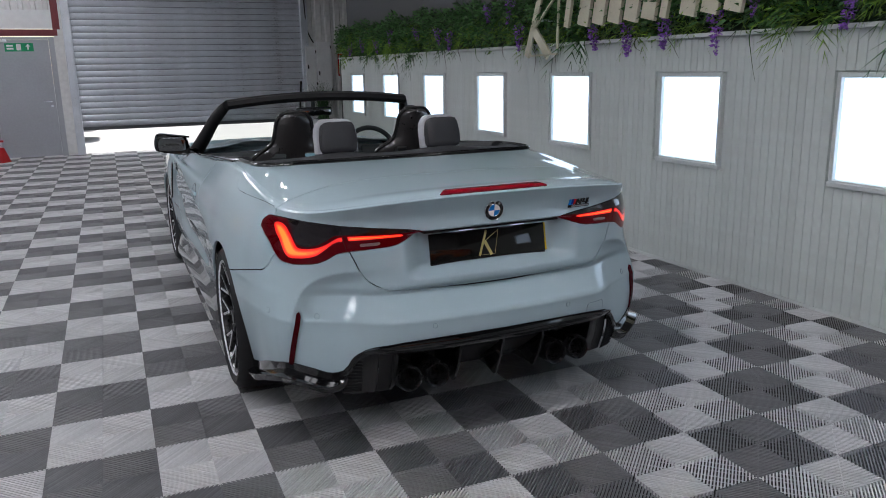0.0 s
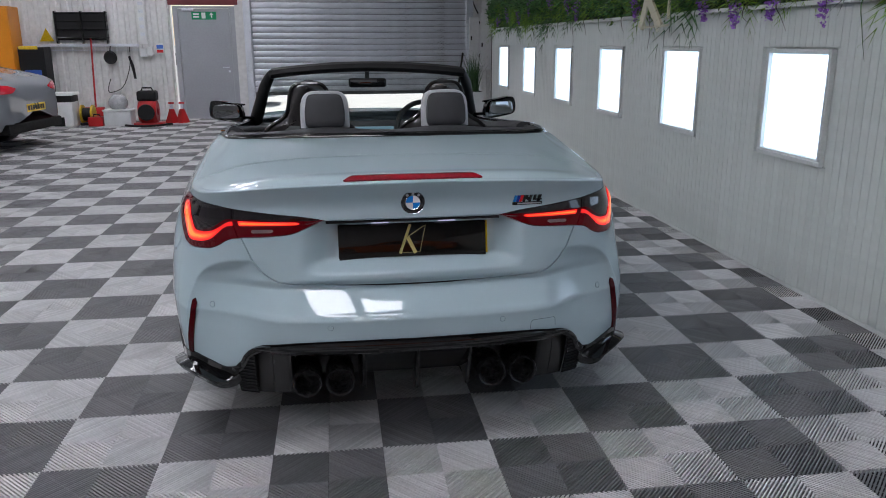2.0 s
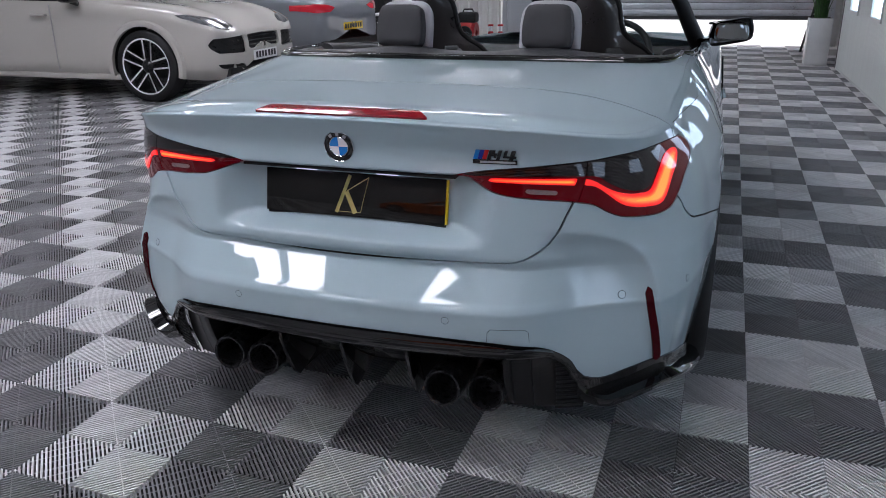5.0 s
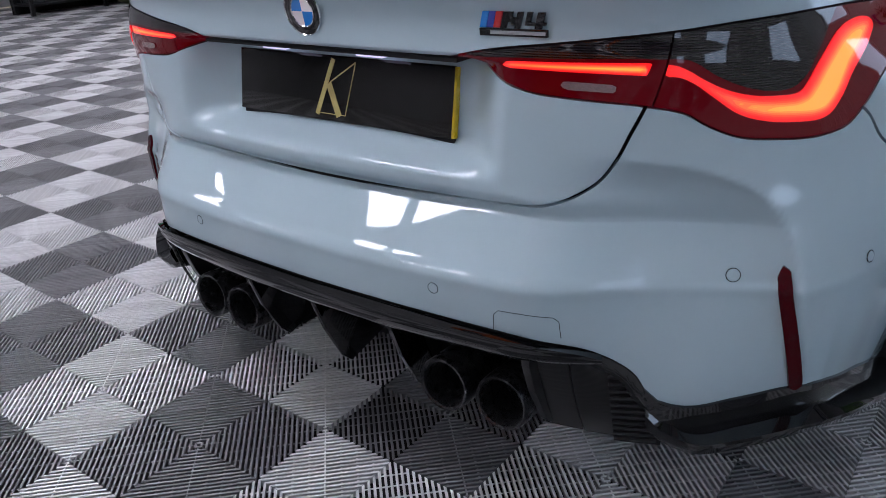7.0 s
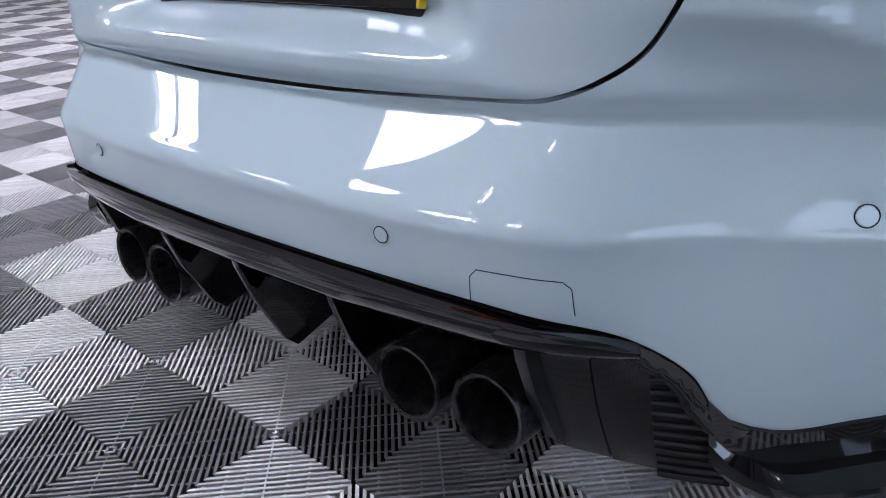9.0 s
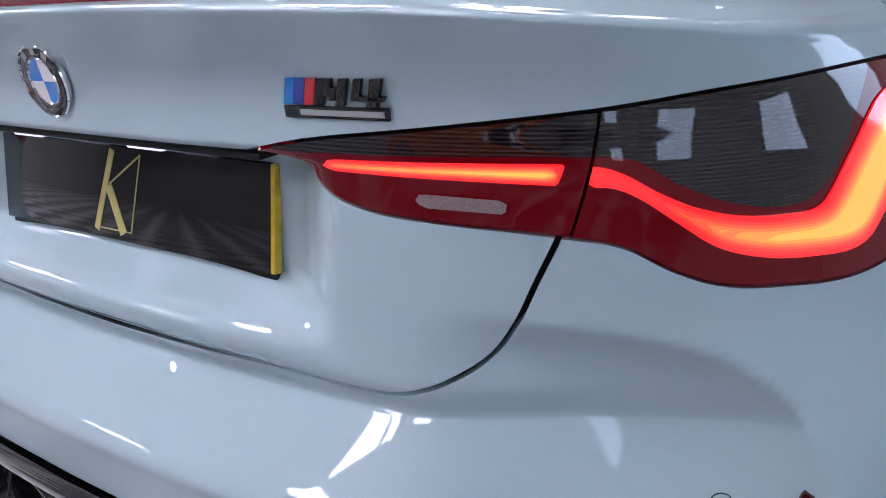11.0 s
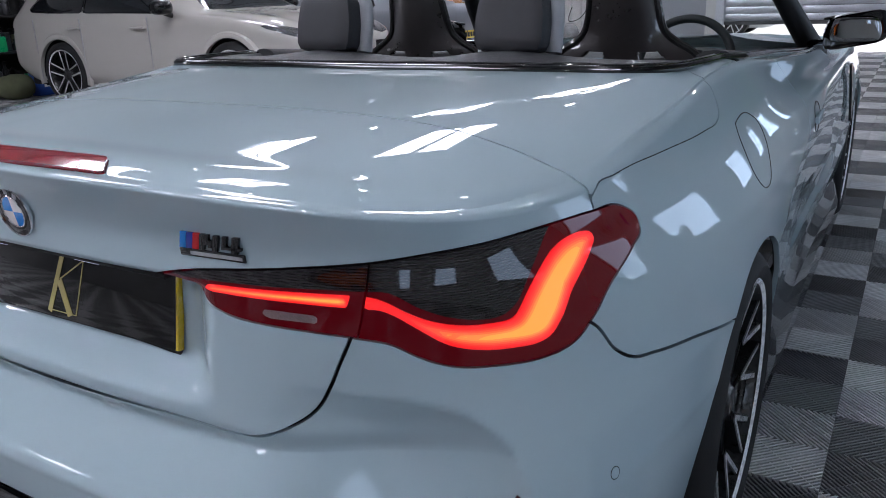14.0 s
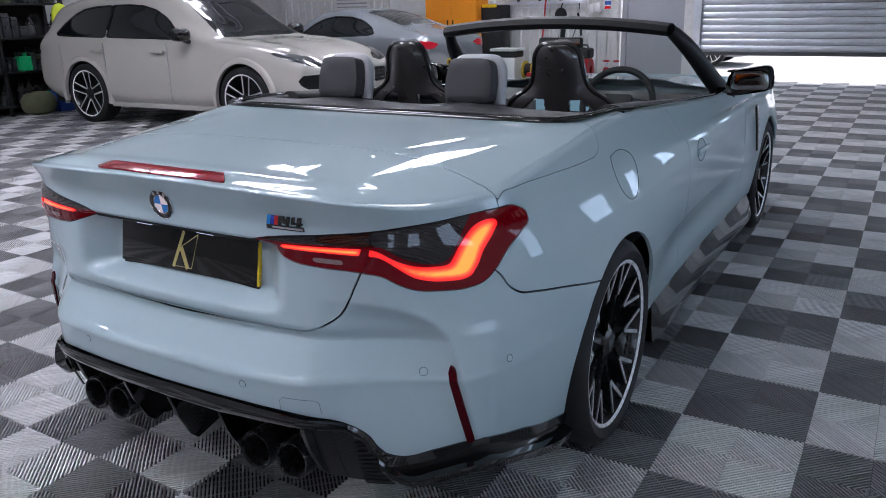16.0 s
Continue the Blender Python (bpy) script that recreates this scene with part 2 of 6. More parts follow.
def distance(poly, X, Y, closed=True):
    """Distance to a line in the plane, positive inside when closed, or on its left when open."""
    poly = np.asarray(poly, float)
    ends = np.roll(poly, -1, axis=0) if closed else poly[1:]
    best, sign = np.full(X.shape, 1e9), np.ones(X.shape)
    inside = np.zeros(X.shape, bool)
    for a, b in zip(poly, ends):
        d = b - a
        L = max(float(d @ d), 1e-12)
        t = np.clip(((X - a[0]) * d[0] + (Y - a[1]) * d[1]) / L, 0, 1)
        q = np.hypot(X - a[0] - t * d[0], Y - a[1] - t * d[1])
        near = q < best
        best = np.where(near, q, best)
        if closed:
            if abs(d[1]) > 1e-12:
                cross = ((a[1] > Y) != (b[1] > Y)) & (X < d[0] * (Y - a[1]) / d[1] + a[0])
                inside ^= cross
        else:
            sign = np.where(near, np.where(d[0] * (Y - a[1]) - d[1] * (X - a[0]) >= 0, 1, -1), sign)
    return np.where(inside, best, -best) if closed else best * sign
# ---- the convertible's outer skin: rings of control points, bottom to deck ----
SIDE_Y = (.30, .50, .75, .97, 1.25, 1.8, 2.6, 3.3, 3.8, 4.25)
NOSE = ((.70, 4.52), (.38, 4.63), (0, 4.66))


def ring(zs, rear, xs, nose=1.0):
    """One ring of the right half: six rear points, ten along the side, three round the nose."""
    zs = list(zs) if isinstance(zs, (tuple, list)) else [zs] * 19
    zs += [zs[-1]] * (19 - len(zs))
    plan = list(rear) + list(zip(xs, SIDE_Y)) + [(x * nose, y - .25 * (1 - nose)) for x, y in NOSE]
    return [(x, y, z) for (x, y), z in zip(plan, zs)]


RINGS = [
    ring(.18, ((0, -.05), (.28, -.04), (.5, -.01), (.64, .04), (.74, .13), (.80, .22)), (.84, .86, .87, .87, .87, .86, .86, .87, .87, .83)),
    ring(.36, ((0, -.13), (.28, -.118), (.5, -.085), (.66, -.01), (.77, .075), (.83, .16)), (.868, .895, .915, .92, .915, .90, .90, .915, .925, .88)),
    ring(.47, ((0, -.157), (.28, -.147), (.5, -.11), (.66, -.03), (.775, .06), (.84, .15)), (.882, .91, .935, .942, .93, .905, .905, .925, .942, .89)),
    ring(.54, ((0, -.16), (.28, -.15), (.5, -.115), (.66, -.035), (.775, .058), (.843, .155)), (.887, .915, .94, .9435, .937, .916, .914, .93, .9435, .90)),
    ring(.551, ((0, -.1545), (.28, -.1445), (.5, -.1105), (.66, -.031), (.774, .063), (.843, .16)), (.887, .915, .94, .9435, .938, .918, .915, .93, .9435, .90)),
    ring(.635, ((0, -.067), (.28, -.062), (.5, -.053), (.655, .005), (.765, .09), (.835, .18)), (.878, .912, .938, .943, .938, .922, .918, .928, .94, .90)),
    ring(.665, ((0, -.0905), (.28, -.083), (.5, -.060), (.655, .006), (.763, .097), (.830, .19)), (.873, .908, .935, .941, .937, .924, .919, .925, .936, .89)),
    ring(.69, ((0, -.090), (.28, -.083), (.5, -.056), (.65, .01), (.76, .102), (.826, .196)), (.869, .904, .931, .939, .936, .925, .92, .923, .933, .885)),
    ring(.79, ((0, -.082), (.28, -.075), (.5, -.047), (.645, .01), (.745, .10), (.805, .2)), (.85, .885, .912, .925, .925, .922, .915, .91, .915, .86), .97),
    ring(.87, ((0, -.07), (.28, -.066), (.5, -.043), (.635, .0), (.725, .075), (.78, .17)), (.822, .852, .88, .895, .9, .9, .895, .89, .88, .82), .9),
    ring((.93, .93, .925, .92, .915, .912, .915, .922, .928, .932, .93, .905, .875, .855, .84, .81, .78, .78, .78), ((0, -.068), (.28, -.063), (.5, -.041), (.622, .0), (.712, .07), (.763, .17)), (.797, .82, .845, .86, .868, .868, .865, .86, .83, .75), .85),
    ring((1.0, .996, .986, .972, .958, .948, .947, .965, .99, 1.014, 1.022, .985, .937, .905, .88, .85, .81, .81, .81), ((0, -.10), (.28, -.095), (.5, -.07), (.63, -.02), (.71, .06), (.755, .17)), (.785, .795, .80, .80, .805, .81, .81, .80, .74, .64), .75),
    ring((1.0055, 1.0015, .9915, .978, .966, .960, .961, .978, 1.0, 1.024, 1.03, .993, .945, .913, .888, .86, .82, .82, .82), ((0, -.085), (.28, -.080), (.5, -.055), (.617, -.007), (.695, .073), (.737, .183)), (.766, .775, .785, .785, .79, .79, .79, .77, .70, .58), .7),
]
DECK = [(0, .34, 1.032), (.26, .34, 1.031), (.44, .34, 1.027), (.55, .36, 1.02), (.62, .4, 1.012), (.67, .45, 1.007), (.70, .52, 1.006), (.725, .64, 1.01), (.745, .8, 1.022), (.755, .98, 1.036), (.765, 1.25, 1.037)]
TRIM = [(0, .868, 1.042), (.24, .866, 1.043), (.42, .86, 1.044), (.53, .855, 1.045), (.6, .855, 1.045), (.65, .86, 1.045), (.69, .875, 1.045), (.715, .91, 1.044), (.735, .96, 1.043), (.745, 1.03, 1.042), (.755, 1.25, 1.036)]
STEPS = (36, 28, 20, 18, 18, 18, 20, 22, 20, 22, 30, 36, 30, 28, 24, 20, 14, 12)   # cells between stations
RISE = (8, 10, 10, 5, 10, 6, 5, 14, 13, 9, 10, 5, 32, 40)                          # cells between rings
# rings close to the folds keep them crisp: share of the way to the next ring, cells in each stretch
FOLDS = {2: ((.78,), (7, 5)), 4: ((.16, .78, .93), (4, 10, 5, 4)), 10: ((.82,), (9, 6))}
folded, cells = [], []
for i, r in enumerate(RINGS):
    folded.append(r)
    shares, n = FOLDS.get(i, ((), (RISE[i],) if i < len(RINGS) - 1 else ()))
    for a in shares:
        folded.append([tuple(p + (q - p) * a for p, q in zip(u, v)) for u, v in zip(r, RINGS[i + 1])])
    cells += n
ARC_RING = folded.index(RINGS[8])
RINGS, RISE = folded, tuple(cells) + RISE[-2:]


def hermite(pts, steps):
    """A smooth curve through pts (n, 3), with steps[i] cells in stretch i; chord-length tangents."""
    p = np.asarray(pts, float)
    d = np.maximum(np.linalg.norm(np.diff(p, axis=0), axis=1), 1e-4)
    s = np.diff(p, axis=0) / d[:, None]
    m = np.empty_like(p)
    m[1:-1] = (s[:-1] * d[1:, None] + s[1:] * d[:-1, None]) / (d[:-1] + d[1:])[:, None]
    m[0], m[-1] = 1.5 * s[0] - .5 * m[1], 1.5 * s[-1] - .5 * m[-2]
    out = []
    for i, n in enumerate(steps):
        t = (np.arange(n + (i == len(steps) - 1)) / n)[:, None]
        out.append((2 * t**3 - 3 * t**2 + 1) * p[i] + (t**3 - 2 * t**2 + t) * d[i] * m[i] + (3 * t**2 - 2 * t**3) * p[i + 1] + (t**3 - t**2) * d[i] * m[i + 1])
    return np.concatenate(out)




def loft(rows, steps, rise):
    # mirrored run-in makes every ring cross the middle line squarely
    full = []
    for r in rows:
        r = np.asarray(r, float)
        both = np.concatenate([r[:0:-1] * (-1, 1, 1), r])
        c = hermite(both, list(steps[::-1]) + list(steps))
        full.append(c[sum(steps):])
    full = np.asarray(full)
    cols = [hermite(full[:, j], rise) for j in range(full.shape[1])]
    return np.stack(cols, 1)            # (v, u, 3)


def skin():
    low = loft(RINGS, STEPS, RISE[:len(RINGS) - 1])
    n = len(DECK)
    st = STEPS[:n - 1]
    lip, deck = np.asarray(RINGS[-1][:n], float), np.asarray(DECK, float)
    tail = 1 - smooth((lip[:, :1] - .42) / .26)           # the raised lip fades towards the corners
    between = [lip * (1 - a) + deck * a + (0, 0, 1) * (up * (.25 + .75 * tail)) for a, up in ((.075, .0085), (.30, .0065))]
    top = loft([r[:n] for r in RINGS[-3:]] + between + [DECK, TRIM], st, RISE[len(RINGS) - 3:-2] + (4, 8, 20) + RISE[-1:])
    k = RISE[len(RINGS) - 3] + RISE[len(RINGS) - 2]
    return low, top[k:]


def normals(P):
    du, dv = np.gradient(P, axis=1), np.gradient(P, axis=0)
    n = np.cross(du, dv)
    n = n / np.maximum(np.linalg.norm(n, axis=2, keepdims=True), 1e-9)
    return n


# ---- panels cut out of the skin ----
LOW, TOP = skin()
ARC = np.concatenate([[0], np.cumsum(np.linalg.norm(np.diff(LOW[sum(RISE[:ARC_RING])], axis=0), axis=1))])


def whole(P):
    """Both halves of the skin, left to right, with the distance round the tail from the middle."""
    s = np.broadcast_to(ARC[:P.shape[1]], P.shape[:2])
    return np.concatenate([P[:, :0:-1] * (-1, 1, 1), P], 1), np.concatenate([-s[:, :0:-1], s], 1)


LOW, LOW_S = whole(LOW)
TOP, TOP_S = whole(TOP)
LOW_N, TOP_N = normals(LOW), normals(TOP)
LOW_A, LOW_Z = np.abs(LOW_S), LOW[..., 2].copy()
TOP_A = np.abs(TOP_S)
AXLES, HUB, ARCH = (.890, 3.755), .345, .362

LAMP = curve2([(.29, .866), (.34, .877), (.47, .893), (.60, .905), (.648, .909), (.755, .919), (.89, .923), (1.0, .919), (1.075, .909), (1.096, .893), (1.09, .876), (1.056, .862), (.988, .83), (.928, .785), (.893, .765), (.845, .757), (.777, .760), (.711, .770), (.677, .785), (.646, .804), (.598, .813), (.492, .821), (.42, .829), (.38, .841), (.335, .855), (.29, .866)], 6)[:-1]
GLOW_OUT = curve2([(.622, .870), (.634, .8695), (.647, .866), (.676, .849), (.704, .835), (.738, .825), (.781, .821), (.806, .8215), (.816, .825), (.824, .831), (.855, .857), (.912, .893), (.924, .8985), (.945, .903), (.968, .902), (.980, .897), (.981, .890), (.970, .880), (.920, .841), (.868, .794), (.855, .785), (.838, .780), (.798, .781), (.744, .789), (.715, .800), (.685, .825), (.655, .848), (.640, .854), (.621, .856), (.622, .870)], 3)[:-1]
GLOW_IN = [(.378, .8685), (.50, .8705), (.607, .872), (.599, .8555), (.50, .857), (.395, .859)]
REVERSE = [(.470, .845), (.556, .842), (.555, .831), (.481, .833)]
BOOT = np.concatenate([curve2([(0, .637), (.2, .640), (.3, .645), (.38, .651), (.455, .659), (.50, .676), (.536, .702), (.558, .738), (.573, .772), (.594, .813), (.612, .85), (.642, .9)], 6), [(.66, .905), (1.008, .905), (1.010, 1.3), (0, 1.3)]])
BOOT = np.concatenate([BOOT, BOOT[::-1] * (-1, 1)])
COVER_EDGE = curve2([(1.008, .90), (1.010, .936), (1.030, .9485), (1.09, .9525), (1.28, .951), (1.50, .9505), (1.58, .955), (1.625, .970), (1.655, .996), (1.675, 1.035)], 5)
COVER = np.concatenate([COVER_EDGE, [(1.676, 1.4), (1.010, 1.4)]])
BUMPER_EDGE = np.concatenate([curve2([(.55, .87), (.70, .86), (.86, .84), (.905, .80), (.92, .788), (.939, .770), (.958, .737), (.991, .713), (1.05, .70), (1.18, .673), (1.38, .63), (1.56, .60)], 5)])
FASCIA_EDGE = curve2([(0, .468), (.31, .466), (.47, .456), (.55, .438), (.60, .402), (.628, .350), (.66, .337), (.75, .352), (.835, .364), (.885, .362), (.95, .342), (1.1, .29), (1.3, .235), (1.45, .20)], 6)
CORNER = curve2([(.45, .737), (.586, .733), (.67, .720), (.735, .69), (.778, .645), (.806, .589), (.84, .45), (.862, .362), (.87, .25)], 6)


def ahead(curve, S, Z):
    """Above (+) or below (-) an open line that runs outwards."""
    return distance(curve, S, Z, closed=False)


# sculpted places: bumper corners, number plate bay, door hollow
inward = -ahead(CORNER, LOW_A, LOW_Z)
fade = smooth((LOW_A - .44) / .20) * smooth((.93 - LOW_A) / .03)
corner = np.where(inward > 0, 1 - np.exp(-np.maximum(inward, 0) / .045), 0) * fade * smooth((LOW_Z - .30) / .26)
ridge = np.exp(-np.abs(inward) / .06) * smooth((LOW_A - .54) / .20) * smooth((LOW_Z - .22) / .2) * fade
bay = smooth((.40 - LOW_A) / .12) * smooth((LOW_Z - .682) / .045) * smooth((.8665 - LOW_Z) / .005)
hollow = smooth((LOW_A - 1.9) / .5) * smooth((3.75 - LOW_A) / .4) * np.exp(-((LOW_Z - .47) / .10) ** 2)
crest = smooth((LOW_A - 1.2) / .3) * smooth((3.6 - LOW_A) / .4) * np.exp(-((LOW_Z - .80) / .022) ** 2)
flat = LOW_N * (1, 1, 0)
flat = flat / np.maximum(np.linalg.norm(flat, axis=2, keepdims=True), 1e-6)
LOW = LOW - flat * (.040 * corner - .010 * ridge + .009 * hollow - .002 * crest)[..., None] + np.array((0, 1, 0)) * (.068 * bay)[..., None]
LOW_N = normals(LOW)


def cut(name, grids, material, parent, label="", flange=.012, lift=0.0):
    """One panel: the cells of the grids (points, normals, fields) where every field is positive, with turned-in edges."""
    verts, norms, faces = [], [], []
    for P, N, fields in grids:
        Pl = P + N * (lift if np.isscalar(lift) else lift[..., None])
        F = np.stack(fields, -1)
        ok = (F > 0).all(-1)
        q = ok[:-1, :-1].astype(int) + ok[:-1, 1:] + ok[1:, 1:] + ok[1:, :-1]
        index = np.full(P.shape[:2], -1)
        cross = (F > 0).any(-1)
        cells = [(F[:-1, :-1] > 0), (F[:-1, 1:] > 0), (F[1:, 1:] > 0), (F[1:, :-1] > 0)]
        maybe = (cells[0] | cells[1] | cells[2] | cells[3]).all(-1) & (q < 4)
        made = {}

        def keep(i, j):
            if index[i, j] < 0:
                index[i, j] = len(verts)
                verts.append(Pl[i, j])
                norms.append(N[i, j])
            return int(index[i, j])

        for i, j in zip(*np.where(q == 4)):
            faces.append((keep(i, j), keep(i, j + 1), keep(i + 1, j + 1), keep(i + 1, j)))
        for i, j in zip(*np.where(maybe)):
            poly = [((a, b), Pl[a, b], N[a, b], F[a, b]) for a, b in ((i, j), (i, j + 1), (i + 1, j + 1), (i + 1, j))]
            for k in range(F.shape[-1]):
                nxt = []
                for a, b in zip(poly, poly[1:] + poly[:1]):
                    if a[3][k] > 0:
                        nxt.append(a)
                    if (a[3][k] > 0) != (b[3][k] > 0):
                        if a[3][k] > 0:
                            t = a[3][k] / (a[3][k] - b[3][k])
                        else:
                            t = a[3][k] / (a[3][k] - b[3][k])
                        nxt.append((None, a[1] + (b[1] - a[1]) * t, a[2] + (b[2] - a[2]) * t, a[3] + (b[3] - a[3]) * t))
                poly = nxt
                if len(poly) < 3:
                    break
            if len(poly) < 3:
                continue
            ids = []
            for tag, p, n, _ in poly:
                if tag is not None:
                    ids.append(keep(*tag))
                else:
                    key = tuple(np.round(p, 5))
                    if key not in made:
                        made[key] = len(verts)
                        verts.append(p)
                        norms.append(n)
                    ids.append(made[key])
            ids = [a for a, b in zip(ids, ids[1:] + ids[:1]) if a != b]
            if len(ids) >= 3:
                faces.append(tuple(ids))
    verts, norms = np.array(verts), np.array(norms)
    norms /= np.maximum(np.linalg.norm(norms, axis=1, keepdims=True), 1e-9)
    # weld the seam between grids
    keys, remap = {}, []
    for i, p in enumerate(np.round(verts, 4)):
        remap.append(keys.setdefault(tuple(p), i))
    faces = [tuple(remap[a] for a in f) for f in faces]
    faces = [tuple(dict.fromkeys(f)) for f in faces]
    faces = [f for f in faces if len(f) >= 3]
    if flange:
        count = {}
        for f in faces:
            for a, b in zip(f, f[1:] + f[:1]):
                k = (min(a, b), max(a, b))
                count[k] = None if k in count else (a, b)
        extra_v, extra_n, ring_ids = [], [], {}
        base = len(verts)

        def low(a, b, k):
            side = np.cross(verts[b] - verts[a], norms[k])
            side /= max(np.linalg.norm(side), 1e-9)
            out = []
            for p in (verts[k], verts[k] - norms[k] * flange):
                extra_v.append(p)
                extra_n.append(side)
                out.append(base + len(extra_v) - 1)
            return out

        for e in [v for v in count.values() if v]:
            a, b = e
            a0, a1 = low(a, b, a)
            b0, b1 = low(a, b, b)
            faces.append((b0, a0, a1, b1))
        if extra_v:
            verts = np.concatenate([verts, np.array(extra_v)])
            norms = np.concatenate([norms, np.array(extra_n)])
    me = bpy.data.meshes.new(name)
    me.from_pydata(verts.tolist(), [], [list(map(int, f)) for f in faces])
    me.materials.append(material)
    me.polygons.foreach_set("use_smooth", [True] * len(me.polygons))
    me.update()
    me.normals_split_custom_set_from_vertices(norms.tolist())
    ob = new(name, me)
    ob.parent = parent
    if label:
        ob["label"] = label
    return ob


def on_skin(s, z):
    """The place and outward direction on the tail at s round from the middle and height z."""
    n = LOW_S.shape[1]
    cols = np.interp(s, LOW_S[0], np.arange(n))
    j = int(np.clip(cols, 0, n - 2))
    f = cols - j
    colp = LOW[:, j] * (1 - f) + LOW[:, j + 1] * f
    coln = LOW_N[:, j] * (1 - f) + LOW_N[:, j + 1] * f
    p = np.array([np.interp(z, colp[:, 2], colp[:, k]) for k in range(3)])
    q = np.array([np.interp(z, colp[:, 2], coln[:, k]) for k in range(3)])
    return Vector(p), Vector(q).normalized()


def skin_pose(s, z, lift=0.0):
    """A frame on the tail: x along the panel, y up it, z outwards."""
    p, n = on_skin(s, z)
    x = Vector((0, 0, 1)).cross(n).normalized()
    y = n.cross(x)
    m = Matrix((x, y, n)).transposed().to_4x4()
    m.translation = p + n * lift
    return m


# ---- room: materials ----
WALL_PAINT = material("pale_wall_paint", (.66, .68, .69), .5, noise_scale=1.6, amount=.12, bump=.08, bump_scale=60)
CLADDING = material("sage_grey_cladding", (.58, .62, .60), .42, noise_scale=1.2, amount=.08, bump=.05, bump_scale=120, random_tint=.03)
SHEET_WALL = material("off_white_sheet_cladding", (.66, .66, .65), .45, noise_scale=.9, amount=.16, bump=.06, bump_scale=80)
CONCRETE = material("grey_concrete_slab", (.30, .29, .27), .85, noise_scale=2, amount=.25, bump=.4, bump_scale=150)
GALV = material("galvanised_steel", (.68, .71, .76), .34, .5, noise_scale=5, amount=.16, bump=.05, bump_scale=90)
DOOR_GREY = material("grey_door_paint", (.36, .375, .405), .4, noise_scale=2, amount=.08, bump=.05, bump_scale=150)
TRIM_GREY = material("grey_frame_paint", (.60, .63, .62), .4, noise_scale=4, amount=.1)
RED_OXIDE = material("red_oxide_steel", (.16, .022, .028), .5, noise_scale=4, amount=.25)
CEILING_WHITE = material("white_roof_lining", (.80, .815, .83), .55, noise_scale=.8, amount=.1)
ROOF_STEEL = material("grey_roof_steel", (.20, .21, .22), .5, noise_scale=3, amount=.2)
WINDOW_GLOW = material("lit_white_pane", (.85, .85, .85), .4, emit=(.58, .78, 1.0), strength=2.0)
SKYLIGHT = material("translucent_skylight", (.8, .8, .8), .5, emit=(.94, .955, 1.0), strength=13.4)
SPOT = material("round_ceiling_lamp", (.8, .8, .8), .4, emit=(1.0, .98, .94), strength=40.0)
WHITE_PLASTIC = material("white_plastic", (.72, .73, .73), .4, noise_scale=8, amount=.1)
CREAM = material("cream_board", (.60, .565, .43), .5, noise_scale=6, amount=.1, bump=.1, bump_scale=100)


def fixed(ob, label="", category=""):
    return tagged(ob, label, category, kind="structure")


def plain(name, a, b, m, bevel=0.0, label="", parent=None):
    return fixed(part(name, box_bm(a, b, bevel), m, parent, label, smooth=False))


EAST, WALL_END, SOUTH, NORTH, WEST, ROOF = 2.46, 10.15, -9.0, 13.4, -11.5, 4.6
PANE_Y = [1.95 + 1.525 * k for k in range(-3, 6)]        # far edge of each lit pane
PANE_W, PANE_Z0, PANE_Z1 = .617, .787, 1.397

ground = fixed(part("ground", box_bm((-60, 13.2, -.30), (60, 140, -.02)), material("pale_yard_concrete", (.58, .57, .54), .8, noise_scale=.8, amount=.15, bump=.2, bump_scale=90), None, smooth=False), "sunlit concrete yard outside the roller door", "ground")
floor = plain("floor", (WEST, SOUTH, -.25), (4.6, NORTH + .3, -.0228), CONCRETE)

# east wall of narrow upright boards, with lit panes let in
wall_east = plain("wall_east", (EAST + .022, SOUTH, 0), (EAST + .10, WALL_END, 1.645), CLADDING)
plain("baseboard", (EAST - .004, SOUTH, 0), (EAST + .02, WALL_END, .02), TRIM_GREY)
plain("wall_ledge", (EAST - .035, SOUTH, 1.645), (EAST + .12, WALL_END + .02, 1.672), TRIM_GREY, .004)
plain("wall_end_post", (EAST - .006, WALL_END, 0), (EAST + .12, WALL_END + .05, 1.70), material("black_corner_post", (.02, .02, .02), .4), .005)
# unseen upper wall, made dark to cut the light from the east
plain("wall_east_upper", (EAST + .14, SOUTH, 1.672), (EAST + .25, WALL_END, ROOF), material("unseen_dark_upper_wall", (.09, .095, .10), .6, noise_scale=1.6, amount=.15))
plain("wall_far_east", (4.5, SOUTH, 0), (4.6, NORTH, ROOF), WALL_PAINT)
for k, y1 in enumerate(PANE_Y):
    y0 = y1 - PANE_W
    win = fixed(part("window_%d" % (k + 1), box_bm((EAST + .012, y0 + .02, PANE_Z0 + .02), (EAST + .018, y1 - .02, PANE_Z1 - .02)), WINDOW_GLOW, None, smooth=False), "lit white pane in a grey frame", "window")
    for a, b in (((y0 - .012, PANE_Z0 - .02), (y0 + .016, PANE_Z1 + .012)), ((y1 - .016, PANE_Z0 - .02), (y1 + .012, PANE_Z1 + .012)), ((y0 + .016, PANE_Z0 - .02), (y1 - .016, PANE_Z0 + .016)), ((y0 + .016, PANE_Z1 - .016), (y1 - .016, PANE_Z1 + .012))):
        part("window_frame", box_bm((EAST - .012, a[0], a[1]), (EAST + .021, b[0], b[1]), .004), TRIM_GREY, win, smooth=False)
    part("window_sill", box_bm((EAST - .016, y0 - .02, PANE_Z0 - .026), (EAST + .010, y1 + .02, PANE_Z0 + .004), .004), TRIM_GREY, win, smooth=False)

